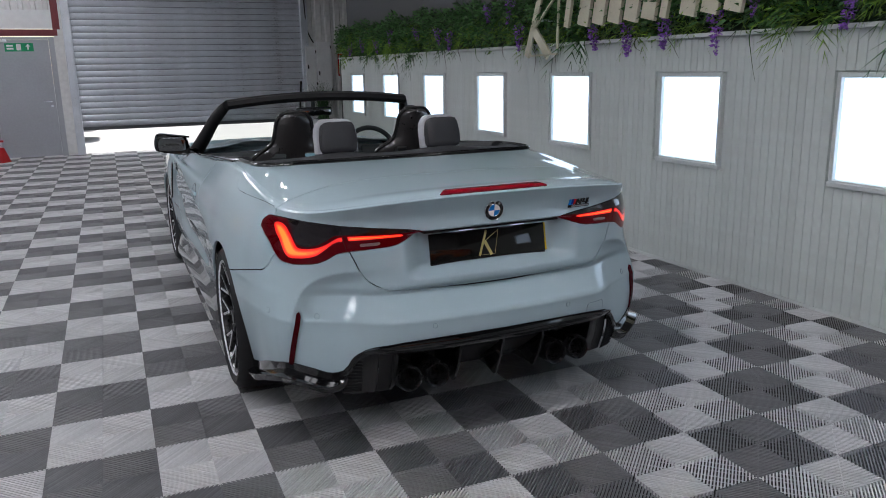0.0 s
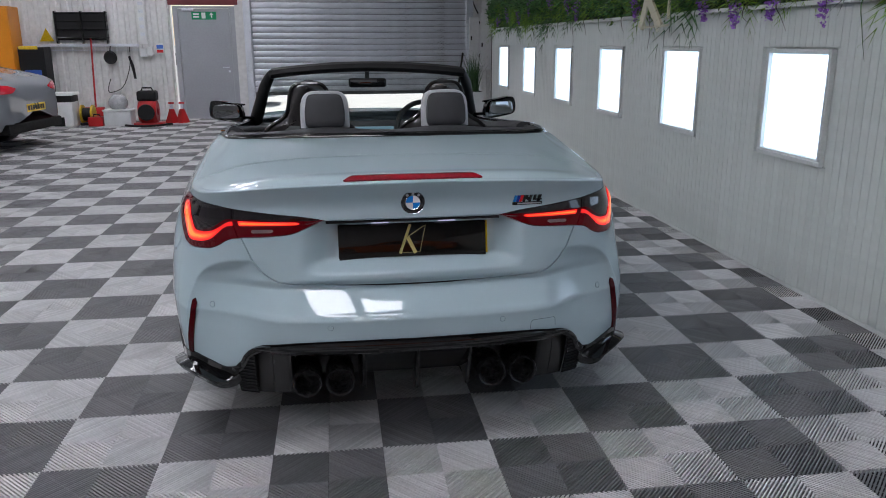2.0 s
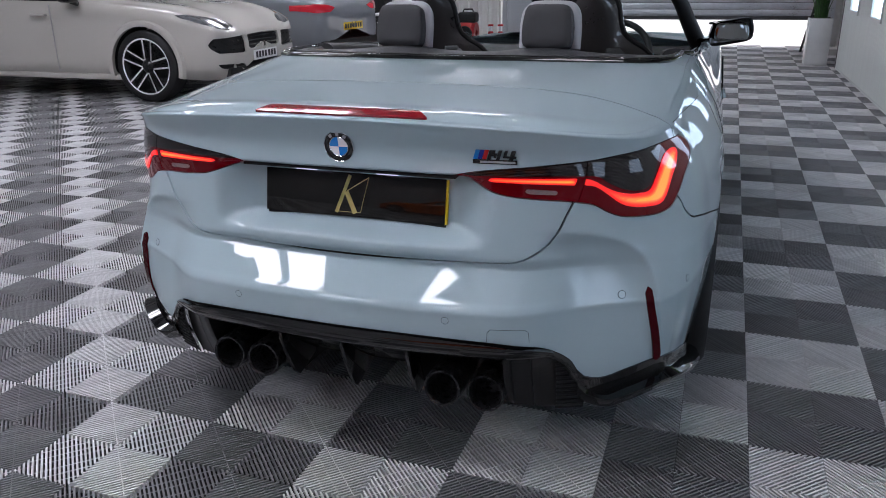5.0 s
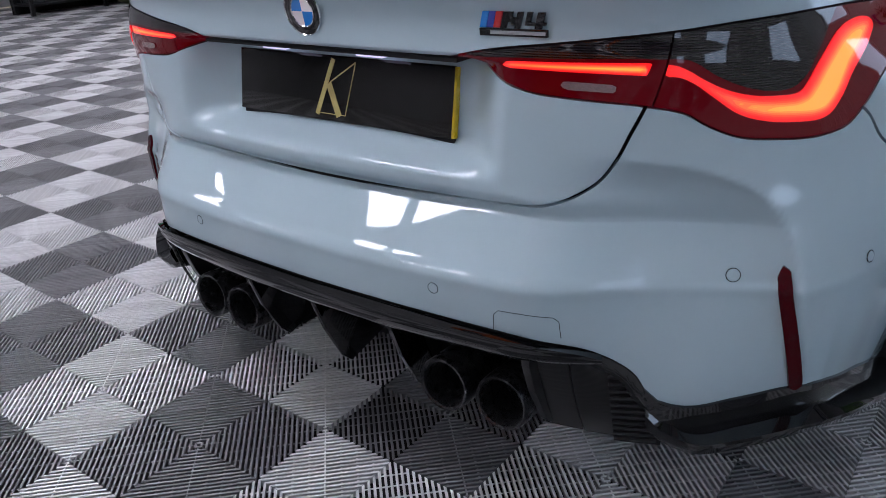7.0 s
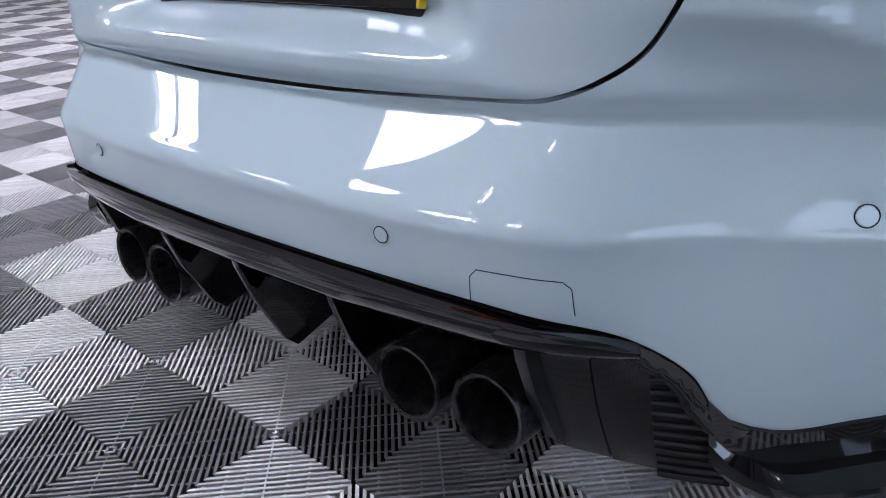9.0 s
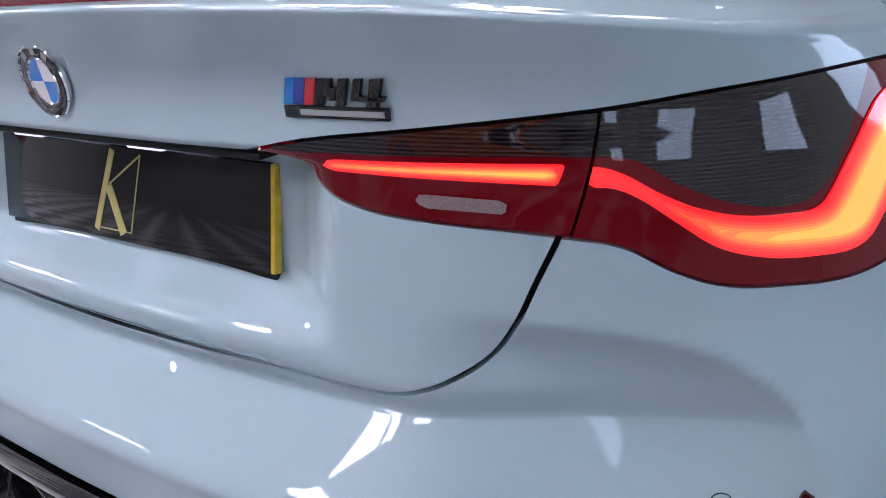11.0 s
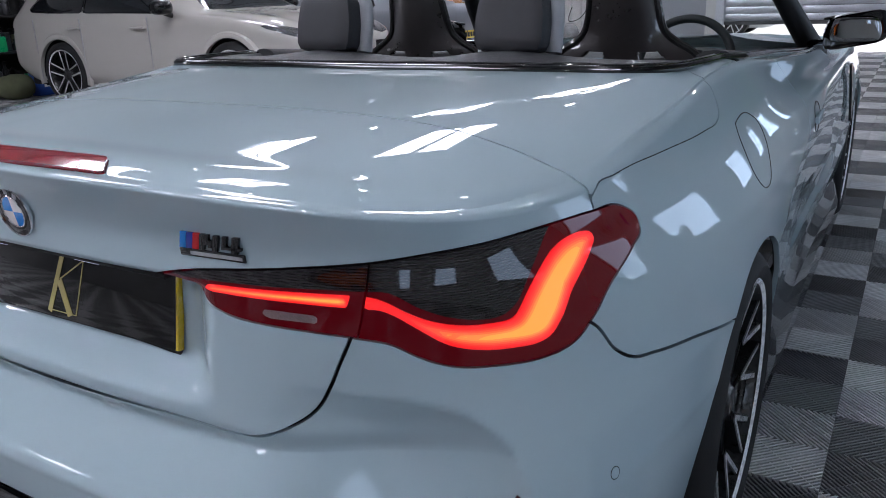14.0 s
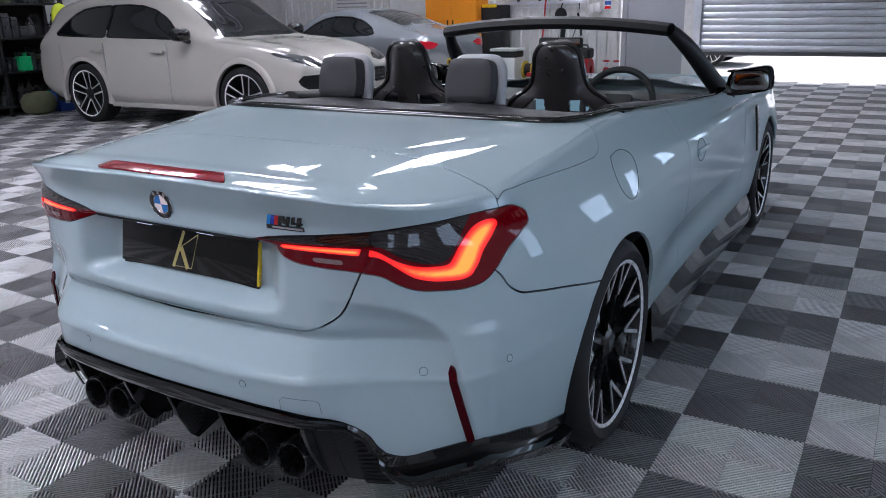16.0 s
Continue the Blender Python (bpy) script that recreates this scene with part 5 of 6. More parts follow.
def simple_car(name, label, stations, axles, hub, arch, side_windows, front_glass, rear_glass, paint_m, at, heading, wheel_r, face, w_out, openings=()):
    ob = thing(name, label, "car", (*at, 0), rz=heading)
    P = shell_grid(stations)[:, ::-1]
    N = normals(P)
    X, Y, Z = P[..., 0], P[..., 1], P[..., 2]
    arches = np.minimum(np.hypot(X - axles[0], Z - hub), np.hypot(X - axles[1], Z - hub)) - arch
    arches = np.where(np.abs(Y) > .45, arches, 1.0)
    side = np.where(np.abs(N[..., 1]) > .35, 1.0, -1.0)
    glassd = np.full(X.shape, -1.0)
    wins = []
    for poly in side_windows:
        d = np.where(np.abs(Y) > .35, distance(poly, X, Z), -.5)
        wins.append(d)
        glassd = np.maximum(glassd, d)
    for poly in (front_glass, rear_glass):
        d = np.where(Z > poly[4], distance([(poly[0], -poly[2]), (poly[1], -poly[3]), (poly[1], poly[3]), (poly[0], poly[2])], X, Y), -.5)
        wins.append(d)
        glassd = np.maximum(glassd, d)
    let_in = []
    for nm, poly, end, limit, m_, words, sink, slats in openings:
        d = np.where((end * X > limit) & (end * N[..., 0] > -.2) & (N[..., 2] > -.35), distance(poly, np.abs(Y), Z), -.5)
        let_in.append(d)
        for sg in ((1, -1) if min(a for a, b in poly) > 0 else (0,)):
            o = cut(nm, [(P, N, [d - .003, sg * Y + (0 if sg else 1)])], m_, ob, words, flange=0, lift=-sink)
            for z in slats:
                cut("slat", [(P, N, [d - .012, .007 - np.abs(Z - z), sg * Y + (0 if sg else 1)])], BLACK_GLOSS, o, flange=.01, lift=-sink * .4)
    cut("body", [(P, N, [arches, -glassd - .004] + [-d for d in let_in])], paint_m, ob, flange=.02)
    for d in wins[:-2]:
        for sg in (1, -1):
            cut("side_window", [(P, N, [d - .006, sg * Y])], GLASS_BLACK, ob, "dark tinted window", flange=0, lift=-.006)
            cut("window_trim", [(P, N, [d + .004, .012 - d, sg * Y])], BLACK_GLOSS, ob, flange=0, lift=.001)
    cut("windscreen", [(P, N, [wins[-2] - .006])], GLASS_BLACK, ob, "dark glossy windscreen", flange=0, lift=-.006)
    cut("rear_window", [(P, N, [wins[-1] - .006])], GLASS_BLACK, ob, "dark glossy rear window", flange=0, lift=-.006)
    for ends in (0, -1):
        bm = bmesh.new()
        vs = [bm.verts.new(p) for p in P[:, ends]]
        bm.faces.new(vs if ends else vs[::-1])
        part("end_panel", bm, paint_m, ob)
    part("underbody", box_bm((stations[1][0], -.75, stations[4][2] - .02), (stations[-2][0], .75, stations[4][2] + .12), .03), DARK, ob)
    for x in axles:
        for sg in (1, -1):
            w = spoked_wheel(ob, wheel_r, face, Matrix.Translation((x, sg * w_out, wheel_r)) @ Matrix.Rotation(radians(90 * sg), 4, "Z") @ Matrix.Rotation(.4 * x, 4, "X"))
            pts = [(x + arch * 1.02 * math.cos(a), hub + arch * 1.02 * math.sin(a)) for a in [math.pi * (-.1 + 1.2 * k / 20) for k in range(21)]]
            part("arch_liner", grid_bm([[(px, sg * y, pz) for px, pz in pts] for y in (w_out - .01, w_out - .40)]), DARK, ob)
    return ob


def spoked_wheel(owner, r, face, m):
    w = part("wheel", lathe_bm([(face * .95, -.015), (face, .006), (face * 1.012, 0), (face * .9, -.04), (face * .88, -.2)], 48, "X"), ALLOY_BLACK, owner, "five-spoke alloy wheel")
    part("tyre", lathe_bm([(face * 1.0, 0), (face * 1.06, .014), (r - .03, .012), (r - .004, -.01), (r, -.04), (r, -.2), (r - .02, -.25)], 64, "X"), RUBBER, w)
    part("barrel", lathe_bm([(face * .94, -.02), (face * .86, -.06), (face * .85, -.22), (0, -.22)], 40, "X"), ALLOY_BLACK, w)
    part("rim_lip", lathe_bm([(face * .955, .002), (face * .985, .0075), (face * 1.008, .007)], 48, "X"), ALLOY, w, "bright rim lip")
    part("hub_cap", lathe_bm([(0, -.008), (.05, -.010), (.075, -.03), (.085, -.06)], 24, "X"), ALLOY_BLACK, w)
    for k in range(5):
        for sg in (-1, 1):
            rot = Matrix.Rotation(2 * math.pi * k / 5, 4, "X")
            for inset, wd, mm in ((-.034, .022, ALLOY_BLACK), (-.0305, .0095, ALLOY)):
                bm = bmesh.new()
                a, b = Vector((0, .028 * sg, .05)), Vector((0, .046 * sg, face * .97))
                d = (b - a).normalized()
                n_ = Vector((0, d.z, -d.y)) * wd
                off = n_.normalized() * (.010 * sg if wd < .01 else 0)
                q = [bm.verts.new(v + off + Vector((inset + (.024 if i in (2, 3) else 0), 0, 0))) for i, v in enumerate((a + n_, a - n_, b - n_, b + n_))]
                bm.faces.new(q)
                bmesh.ops.solidify(bm, geom=bm.faces[:], thickness=.003 if wd < .01 else .03)
                bmesh.ops.recalc_face_normals(bm, faces=bm.faces[:])
                bm.transform(rot)
                part("spoke", bm, mm, w, smooth=False)
    for o in (w, *w.children_recursive):
        o.data.transform(m)
    return w


GLASS_BLACK = material("tinted_car_glass", (.012, .014, .016), .04, coat=1.0, noise_scale=1, amount=.2)
PAINT_STONE = paint("chalk_stone_lacquer", (.47, .452, .415), 0.0, .02)
PAINT_GREY = paint("satin_mid_grey_lacquer", (.20, .215, .235), .2, .05)
PAINT_ORANGE = paint("orange_lacquer", (.62, .12, .01), 0.0, .02)
HEADLAMP = material("headlamp_inside", (.10, .105, .11), .15, .3, 1.0, noise_scale=14, amount=.9)
WHITE_PLATE = material("white_plate", (.75, .75, .74), .35, coat=.4)
YELLOW_PLATE = material("yellow_plate", (.75, .50, .02), .35, coat=.4)
PLATE_INK = material("plate_bars", (.02, .02, .025), .5)
# weak emission brightens the red of lamps and plain reflectors alike
LAMP_RED = material("glowing_red_lens", (.30, .006, .012), .1, coat=1.0, emit=(.5, .01, .03), strength=.25)

SUV = [(-1.06, .80, .46, .92, 1.02, .60), (-1.00, .90, .42, 1.02, 1.22, .62), (-.80, .955, .34, 1.06, 1.50, .62), (-.40, .985, .27, 1.08, 1.615, .64), (.30, .985, .25, 1.09, 1.67, .66), (1.0, .98, .24, 1.075, 1.675, .66), (1.55, .98, .24, 1.06, 1.62, .63), (2.0, .985, .24, 1.05, 1.38, .62), (2.40, .99, .25, 1.04, 1.125, .66), (2.9, .99, .26, 1.0, 1.06, .68), (3.35, .965, .25, .93, 1.0, .66), (3.62, .92, .24, .86, .915, .62), (3.76, .86, .25, .79, .825, .56), (3.83, .76, .27, .74, .76, .48), (3.86, .55, .33, .67, .68, .3), (3.865, .04, .50, .52, .525, .02)]
SUV = [(x * .967 if x > 0 else x, *r) for x, *r in SUV]
suv = simple_car("parked_suv", "chalk-white luxury SUV parked with black two-tone wheels", SUV, (0, 2.80), .39, .435,
                 [[(-.56, 1.17), (-.50, 1.14), (-.1, 1.125), (.465, 1.115), (.465, 1.515), (.15, 1.505), (-.10, 1.475), (-.30, 1.40), (-.46, 1.29)], [(.485, 1.114), (1.2, 1.10), (1.80, 1.085), (1.72, 1.18), (1.50, 1.34), (1.28, 1.445), (1.05, 1.50), (.80, 1.517), (.485, 1.516)]],
                 (1.62, 2.42, .57, .74, 1.10), (-1.02, -.62, .50, .56, 1.12), PAINT_STONE, (-7.90, 6.27), 1.4, .39, .305, .965,
                 [("headlamp", [(.50, .80), (.62, .765), (.80, .79), (.90, .85), (.945, .935), (.86, .94), (.70, .90), (.55, .855)], 1, 2.85, HEADLAMP, "clear four-point headlamp", -.003, ()),
                  ("air_intake", [(.40, .51), (.84, .53), (.90, .60), (.86, .685), (.42, .70)], 1, 3.1, BLACK_TRIM, "black slatted air intake", .03, (.56, .605, .65)),
                  ("centre_grille", [(-.4, .545), (.345, .545), (.345, .70), (-.4, .715)], 1, 3.1, BLACK_TRIM, "black centre grille", .03, (.585, .63, .675)),
                  ("lower_intake", [(.40, .335), (.80, .36), (.86, .415), (.45, .395)], 1, 3.1, BLACK_TRIM, "slim black lower intake", .02, ())])
for sg in (1, -1):
    part("door_mirror", dome_bm(.19, .16, .24, square=3), BLACK_GLOSS, suv).data.transform(Matrix.Translation((1.98, sg * 1.07, 1.15)))
    part("mirror_arm", cyl_bm((1.98, sg * .94, 1.06), (1.98, sg * 1.03, 1.09), .03, seg=10), BLACK_GLOSS, suv)
    for x in (.33, 1.45):
        part("door_handle", box_bm((x - .11, sg * .985 - .02, .925), (x + .11, sg * .985 + .03, .955), .012), PAINT_STONE, suv)
    for x in (-.42, .46, 1.62):
        part("door_gap", box_bm((x - .002, sg * .978 - .012, .34), (x + .002, sg * .978 + .0015, 1.05)), GREY_PRINT, suv, smooth=False)
    for x in (0, 2.80):
        lips = []
        for dr, out in ((-.004, -.03), (-.004, .016), (.012, .022), (.050, .016), (.075, -.012)):
            lips.append([(x + (.435 + dr) * math.cos(a), sg * (.972 + out), .39 + (.435 + dr) * math.sin(a)) for a in [math.pi * (-.08 + 1.16 * k / 32) for k in range(33)]])
        part("arch_lip", grid_bm(lips if sg < 0 else lips[::-1]), PAINT_STONE, suv)
    part("sill_strip", box_bm((.45, sg * .90 - .06, .235), (2.45, sg * .90 + .085, .30), .02), PAINT_STONE, suv)
    # glossy black trim block at the tail corner, no lens or light in it
    part("tail_lamp", box_bm((-1.08, sg * .76 - .16, .90), (-.93, sg * .76 + .16, .96), .02), BLACK_GLOSS, suv)
pl = part("number_plate", box_bm((3.66, -.26, .405), (3.752, .26, .515), .002), WHITE_PLATE, suv, "white plate with dark bars")
for y in (-.2, -.135, -.07, -.005, .075, .14, .205):
    part("plate_bar", box_bm((3.750, y - .022, .428), (3.7545, y + .022, .497)), PLATE_INK, pl, smooth=False)

COUPE = [(-1.0, .04, .55, .60, .605, .02), (-.992, .50, .42, .78, .80, .36), (-.96, .72, .36, .87, .91, .55), (-.88, .83, .31, .93, .99, .62), (-.75, .88, .28, .95, 1.03, .62), (-.30, .905, .22, .95, 1.14, .58), (.20, .91, .2, .94, 1.30, .54), (.75, .905, .19, .93, 1.40, .53), (1.30, .90, .19, .925, 1.38, .53), (1.75, .90, .19, .92, 1.22, .52), (2.15, .905, .2, .92, 1.0, .55), (2.7, .905, .2, .87, .95, .58), (3.2, .88, .2, .78, .86, .56), (3.52, .80, .2, .68, .75, .5), (3.66, .62, .24, .56, .60, .4)]


def coupe_at(name, label, m_paint, at, heading):
    ob = simple_car(name, label, COUPE, (0, 2.84), .335, .365, [[(-.02, 1.02), (.06, 1.0), (.45, .985), (.9, .975), (1.72, .965), (1.66, 1.03), (1.45, 1.17), (1.2, 1.255), (.95, 1.29), (.6, 1.275), (.35, 1.22), (.12, 1.12)]],
                    (1.42, 2.10, .48, .66, .98), (-.28, .42, .44, .44, 1.05), m_paint, at, heading, .335, .258, .885,
                    [("tail_lamp", [(.42, .865), (.55, .805), (.80, .795), (.93, .835), (.93, .90), (.80, .925), (.60, .91)], -1, .50, LAMP_RED, "red wraparound tail lamp", -.004, ()),
                     ("lower_diffuser", [(-.4, .43), (.60, .41), (.66, .30), (-.4, .30)], -1, .50, BLACK_TRIM, "black lower diffuser", .01, ())])
    for sg in (1, -1):
        part("exhaust_tip", box_bm((-.975, sg * .52 - .07, .30), (-.85, sg * .52 + .07, .33), .02), CHROME, ob)
        part("rear_reflector", box_bm((-.955, sg * .62 - .08, .50), (-.88, sg * .62 + .08, .525), .004), LAMP_RED, ob)
        part("door_mirror", dome_bm(.17, .12, .2, square=3), BLACK_GLOSS, ob).data.transform(Matrix.Translation((1.72, sg * .99, 1.0)))
        part("door_gap", box_bm((.54, sg * .90 - .014, .30), (.546, sg * .90 + .008, .94)), DARK, ob, smooth=False)
        part("sill_strip", box_bm((.42, sg * .86 - .05, .17), (2.4, sg * .86 + .05, .24), .02), m_paint, ob)
    pl = part("number_plate", box_bm((-1.006, -.26, .53), (-.97, .26, .64), .002), YELLOW_PLATE, ob, "yellow plate with dark bars")
    for y in (-.2, -.135, -.07, -.005, .075, .14, .205):
        part("plate_bar", box_bm((-1.009, y - .022, .553), (-1.0055, y + .022, .617)), PLATE_INK, pl, smooth=False)
    return ob


coupe_at("parked_coupe", "mid-grey sports coupe parked tail outwards", PAINT_GREY, (-5.37, 9.42), 172)
coupe_at("orange_coupe", "orange sports coupe parked behind the viewer", PAINT_ORANGE, (3.9 - 2.6, -6.6), 200)


# ---- along the north wall ----
def mat_once(name, *a, **k):
    return bpy.data.materials.get(name) or material(name, *a, **k)


RED_PLASTIC = material("red_plastic", (.45, .012, .015), .4, noise_scale=8, amount=.15)
ORANGE_STEEL = material("orange_cabinet_paint", (.72, .25, .012), .4, noise_scale=2, amount=.08)
BLUE_PRINT = material("blue_print", (.03, .10, .42), .5)
CLEAR_BOX = material("milky_box_plastic", (.62, .64, .65), .35, noise_scale=6, amount=.12)
GREEN_PLASTIC = material("green_bottle", (.01, .33, .12), .3, noise_scale=8)
HIVIS = material("hi_vis_yellow", (.62, .72, .03), .7, noise_scale=10)
OLIVE = material("olive_cloth", (.10, .11, .06), .9, noise_scale=10, amount=.3)
BOTTLE_DARK = material("dark_bottle", (.03, .032, .036), .3, noise_scale=9, amount=.3)
NW = NORTH - .002

rail = thing("wall_rail", "galvanised tool rail fixed along the ribbed wall", "wall rail", (0, 0, 0))
part("rail_bar", box_bm((-5.9, NW - .06, 1.40), (-3.78, NW - .01, 1.455), .006), GALV, rail, smooth=False)
part("rail_bar", box_bm((-5.9, NW - .05, 1.33), (-3.78, NW - .01, 1.345), .004), GALV, rail, smooth=False)
rack = thing("mesh_rack", "black wire mesh tool rack hung on the wall", "tool rack", (0, 0, 0))
part("rack_panel", box_bm((-5.22, NW - .10, 1.52), (-4.30, NW - .06, 2.03), .02), BLACK_TRIM, rack, smooth=False)
for k in range(4):
    part("rack_bar", box_bm((-5.24, NW - .13, 1.56 + .15 * k), (-4.28, NW - .10, 1.575 + .15 * k), .004), BLACK_GLOSS, rack, smooth=False)
for x in (-5.22, -4.76, -4.32):
    part("rack_post", box_bm((x - .015, NW - .13, 1.455), (x + .015, NW - .04, 2.05), .004), BLACK_GLOSS, rack, smooth=False)

tray = thing("cable_tray", "white upright cable trunking with socket boxes", "cable trunking", (0, 0, 0))
part("trunking", box_bm((-3.74, NW - .07, 1.45), (-3.62, NW, ROOF), .006), WHITE_PLASTIC, tray, smooth=False)
for k in range(20):
    part("trunking_slot", box_bm((-3.72, NW - .073, 1.6 + .14 * k), (-3.64, NW - .069, 1.66 + .14 * k), 0), GALV, tray, smooth=False)
for x, z in ((-3.70, 1.28), (-3.58, 1.31)):
    part("socket_box", box_bm((x - .055, NW - .08, z - .07), (x + .055, NW, z + .09), .01), WHITE_PLASTIC, tray)
part("cable", tube_bm([(-3.66, NW - .04, 1.6), (-3.52, NW - .05, 1.45), (-3.50, NW - .05, 1.28), (-3.58, NW - .05, 1.22)], .010, 8), WHITE_PLASTIC, tray)

notice = thing("wall_notice", "small white notice with blue and red bands", "notice", (0, 0, 0))
part("notice_board", box_bm((-3.47, NW - .014, 1.27), (-3.33, NW - .008, 1.47), .001), WHITE_PLASTIC, notice, smooth=False)
part("blue_band", box_bm((-3.46, NW - .0165, 1.36), (-3.34, NW - .0135, 1.43)), BLUE_PRINT, notice, smooth=False)
part("red_band", box_bm((-3.46, NW - .0165, 1.285), (-3.34, NW - .0135, 1.335)), RED_ENAMEL, notice, smooth=False)

brush = thing("wall_brush", "black round brush hanging on the rail", "brush", (-4.30, NW - .13, 1.20))
part("brush_head", lathe_bm([(0, -.05), (.10, -.05), (.125, 0), (.10, .05), (0, .05)], 24, "Y"), BLACK_TRIM, brush)
part("brush_stem", cyl_bm((0, 0, .1), (0, .08, .21), .012, seg=8), BLACK_TRIM, brush)
hose = thing("coiled_hose", "thin grey air hose hanging from the rail", "hose", (0, 0, 0))
part("hose_run", tube_bm([Vector(p) for p in hermite([(-3.95, NW - .06, 1.40), (-4.0, NW - .07, .95), (-4.2, NW - .08, .6), (-4.4, NW - .08, .55), (-4.35, NW - .08, .8)], [5] * 4)], .008, 6), BLACK_TRIM, hose)
tool = thing("black_wand", "black spray wand hung on the wall", "spray wand", (0, 0, 0))
part("wand", tube_bm([(-3.98, NW - .05, 1.22), (-3.93, NW - .05, 1.05), (-3.90, NW - .05, .80)], [.02, .03, .022], 8), BLACK_TRIM, tool)
pole = thing("red_pole", "red broom pole leaning on the wall", "broom", (0, 0, 0))
part("pole", cyl_bm((-4.58, NW - .45, .30), (-4.63, NW - .07, 1.62), .017, seg=10), RED_PLASTIC, pole)
part("broom_head", box_bm((-4.78, NW - .52, .0), (-4.42, NW - .40, .30), .03), RED_PLASTIC, pole)

blower = thing("floor_blower", "red carpet blower with a black motor on top", "blower", (-3.52, 12.45, 0))
part("housing", lathe_bm([(.07, -.16), (.19, -.16), (.235, -.11), (.235, .11), (.19, .16), (.07, .16)], 28, "X"), RED_PLASTIC, blower).data.transform(Matrix.Translation((0, 0, .24)))
part("inlet_grille", lathe_bm([(0, -.165), (.14, -.168), (.15, -.15)], 24, "Y"), BLACK_TRIM, blower).data.transform(Matrix.Translation((0, -.06, .24)) @ Matrix.Diagonal((1, 1.2, 1, 1)))
part("motor", box_bm((-.17, -.14, .43), (.17, .14, .62), .05, seg=3), BLACK_TRIM, blower)
part("carry_handle", tube_bm([(-.1, 0, .62), (-.08, 0, .67), (.08, 0, .67), (.1, 0, .62)], .014, 8), BLACK_TRIM, blower)
part("foot", box_bm((-.26, -.15, 0), (.26, .15, .04), .015), RED_PLASTIC, blower)
for x in (-3.17, -2.98):
    st = thing("axle_stand", "red steel axle stand on the floor", "axle stand", (x, 12.75, 0), "axle stands")
    part("stand_base", lathe_bm([(.13, 0), (.125, .02), (.045, .25), (.03, .26)], 4, "Z"), RED_PLASTIC, st, smooth=False)
    part("stand_post", box_bm((-.02, -.02, .2), (.02, .02, .36), .004), GALV, st)
    part("stand_saddle", box_bm((-.05, -.03, .35), (.05, .03, .385), .008), RED_PLASTIC, st)
hosef = thing("floor_hose", "black hose lying on the floor", "hose", (0, 0, 0))
part("hose_loop", tube_bm([Vector(p) for p in hermite([(-3.9, 12.2, .02), (-3.65, 12.0, .02), (-3.3, 12.05, .02), (-3.1, 12.3, .02)], [6] * 3)], .02, 8), BLACK_TRIM, hosef)
crate = thing("white_crate", "milky white plastic storage box on the floor", "storage box", (-4.02, 12.35, 0))
part("box_body", box_bm((-.24, -.17, 0), (.24, .17, .27), .025), CLEAR_BOX, crate)
part("box_lid", box_bm((-.255, -.185, .27), (.255, .185, .30), .012), WHITE_PLASTIC, crate)
part("clear_wrap", dome_bm(.34, .30, .28, square=2.2), mat_once("grey_wrap", (.35, .36, .37), .25, noise_scale=10, amount=.4), crate).data.transform(Matrix.Translation((0, 0, .42)))
reel = thing("hose_reel", "yellow and black hose reel", "hose reel", (-4.62, 12.55, 0))
for x in (-.09, .09):
    part("reel_flange", lathe_bm([(.02, x - .015), (.17, x - .015), (.17, x + .015), (.02, x + .015)], 28, "X"), mat_once("reel_yellow", (.55, .38, .01), .45, noise_scale=9), reel).data.transform(Matrix.Translation((0, 0, .20)))
part("reel_drum", lathe_bm([(.12, -.08), (.12, .08)], 24, "X"), BLACK_TRIM, reel).data.transform(Matrix.Translation((0, 0, .20)))
part("reel_stand", box_bm((-.13, -.1, 0), (.13, .1, .05), .01), BLACK_TRIM, reel)
jack = thing("red_toolbox", "small red tool case on the floor", "tool case", (-4.42, 12.35, 0))
part("case_body", box_bm((-.13, -.12, 0), (.13, .12, .17), .02), RED_PLASTIC, jack)
part("case_handle", tube_bm([(-.06, 0, .17), (-.05, 0, .21), (.05, 0, .21), (.06, 0, .17)], .012, 8), BLACK_TRIM, jack)
stool = thing("step_bin", "white plastic bin with a black bag and lid", "bin", (-5.02, 12.4, 0))
part("bin_body", prism_bm([(-.24, -.2), (.24, -.2), (.24, .2), (-.24, .2)], .50, .02), WHITE_PLASTIC, stool)
part("bin_opening", box_bm((-.09, -.208, .02), (.09, -.198, .18), .0), DARK, stool, smooth=False)
part("bin_bag", box_bm((-.245, -.205, .44), (.245, .205, .56), .02), BLACK_TRIM, stool)
part("bin_lid", box_bm((-.27, -.23, .56), (.27, .23, .61), .015), WHITE_PLASTIC, stool)
cab = thing("orange_cabinet", "tall orange steel cabinet with two red warning diamonds", "cabinet", (-6.32, 12.75, 0))
part("cabinet_body", box_bm((-.58, -.25, .06), (.58, .25, 2.10), .01), ORANGE_STEEL, cab, smooth=False)
for sx in (-1, 1):
    d_ = part("cabinet_door", box_bm((sx * .29 - .283, -.272, .09), (sx * .29 + .283, -.252, 2.07), .006), ORANGE_STEEL, cab, smooth=False)
    part("warning_diamond", box_bm((-.05, -.002, -.05), (.05, .002, .05), 0, m=Matrix.Translation((sx * .25, -.275, 1.72)) @ Matrix.Rotation(radians(45), 4, "Y")), RED_ENAMEL, d_, smooth=False)
    part("door_knob", box_bm((sx * .06 - .012, -.30, 1.0), (sx * .06 + .012, -.272, 1.14), .006), BLACK_TRIM, d_)
part("plinth", box_bm((-.56, -.22, 0), (.56, .24, .06)), BLACK_TRIM, cab, smooth=False)
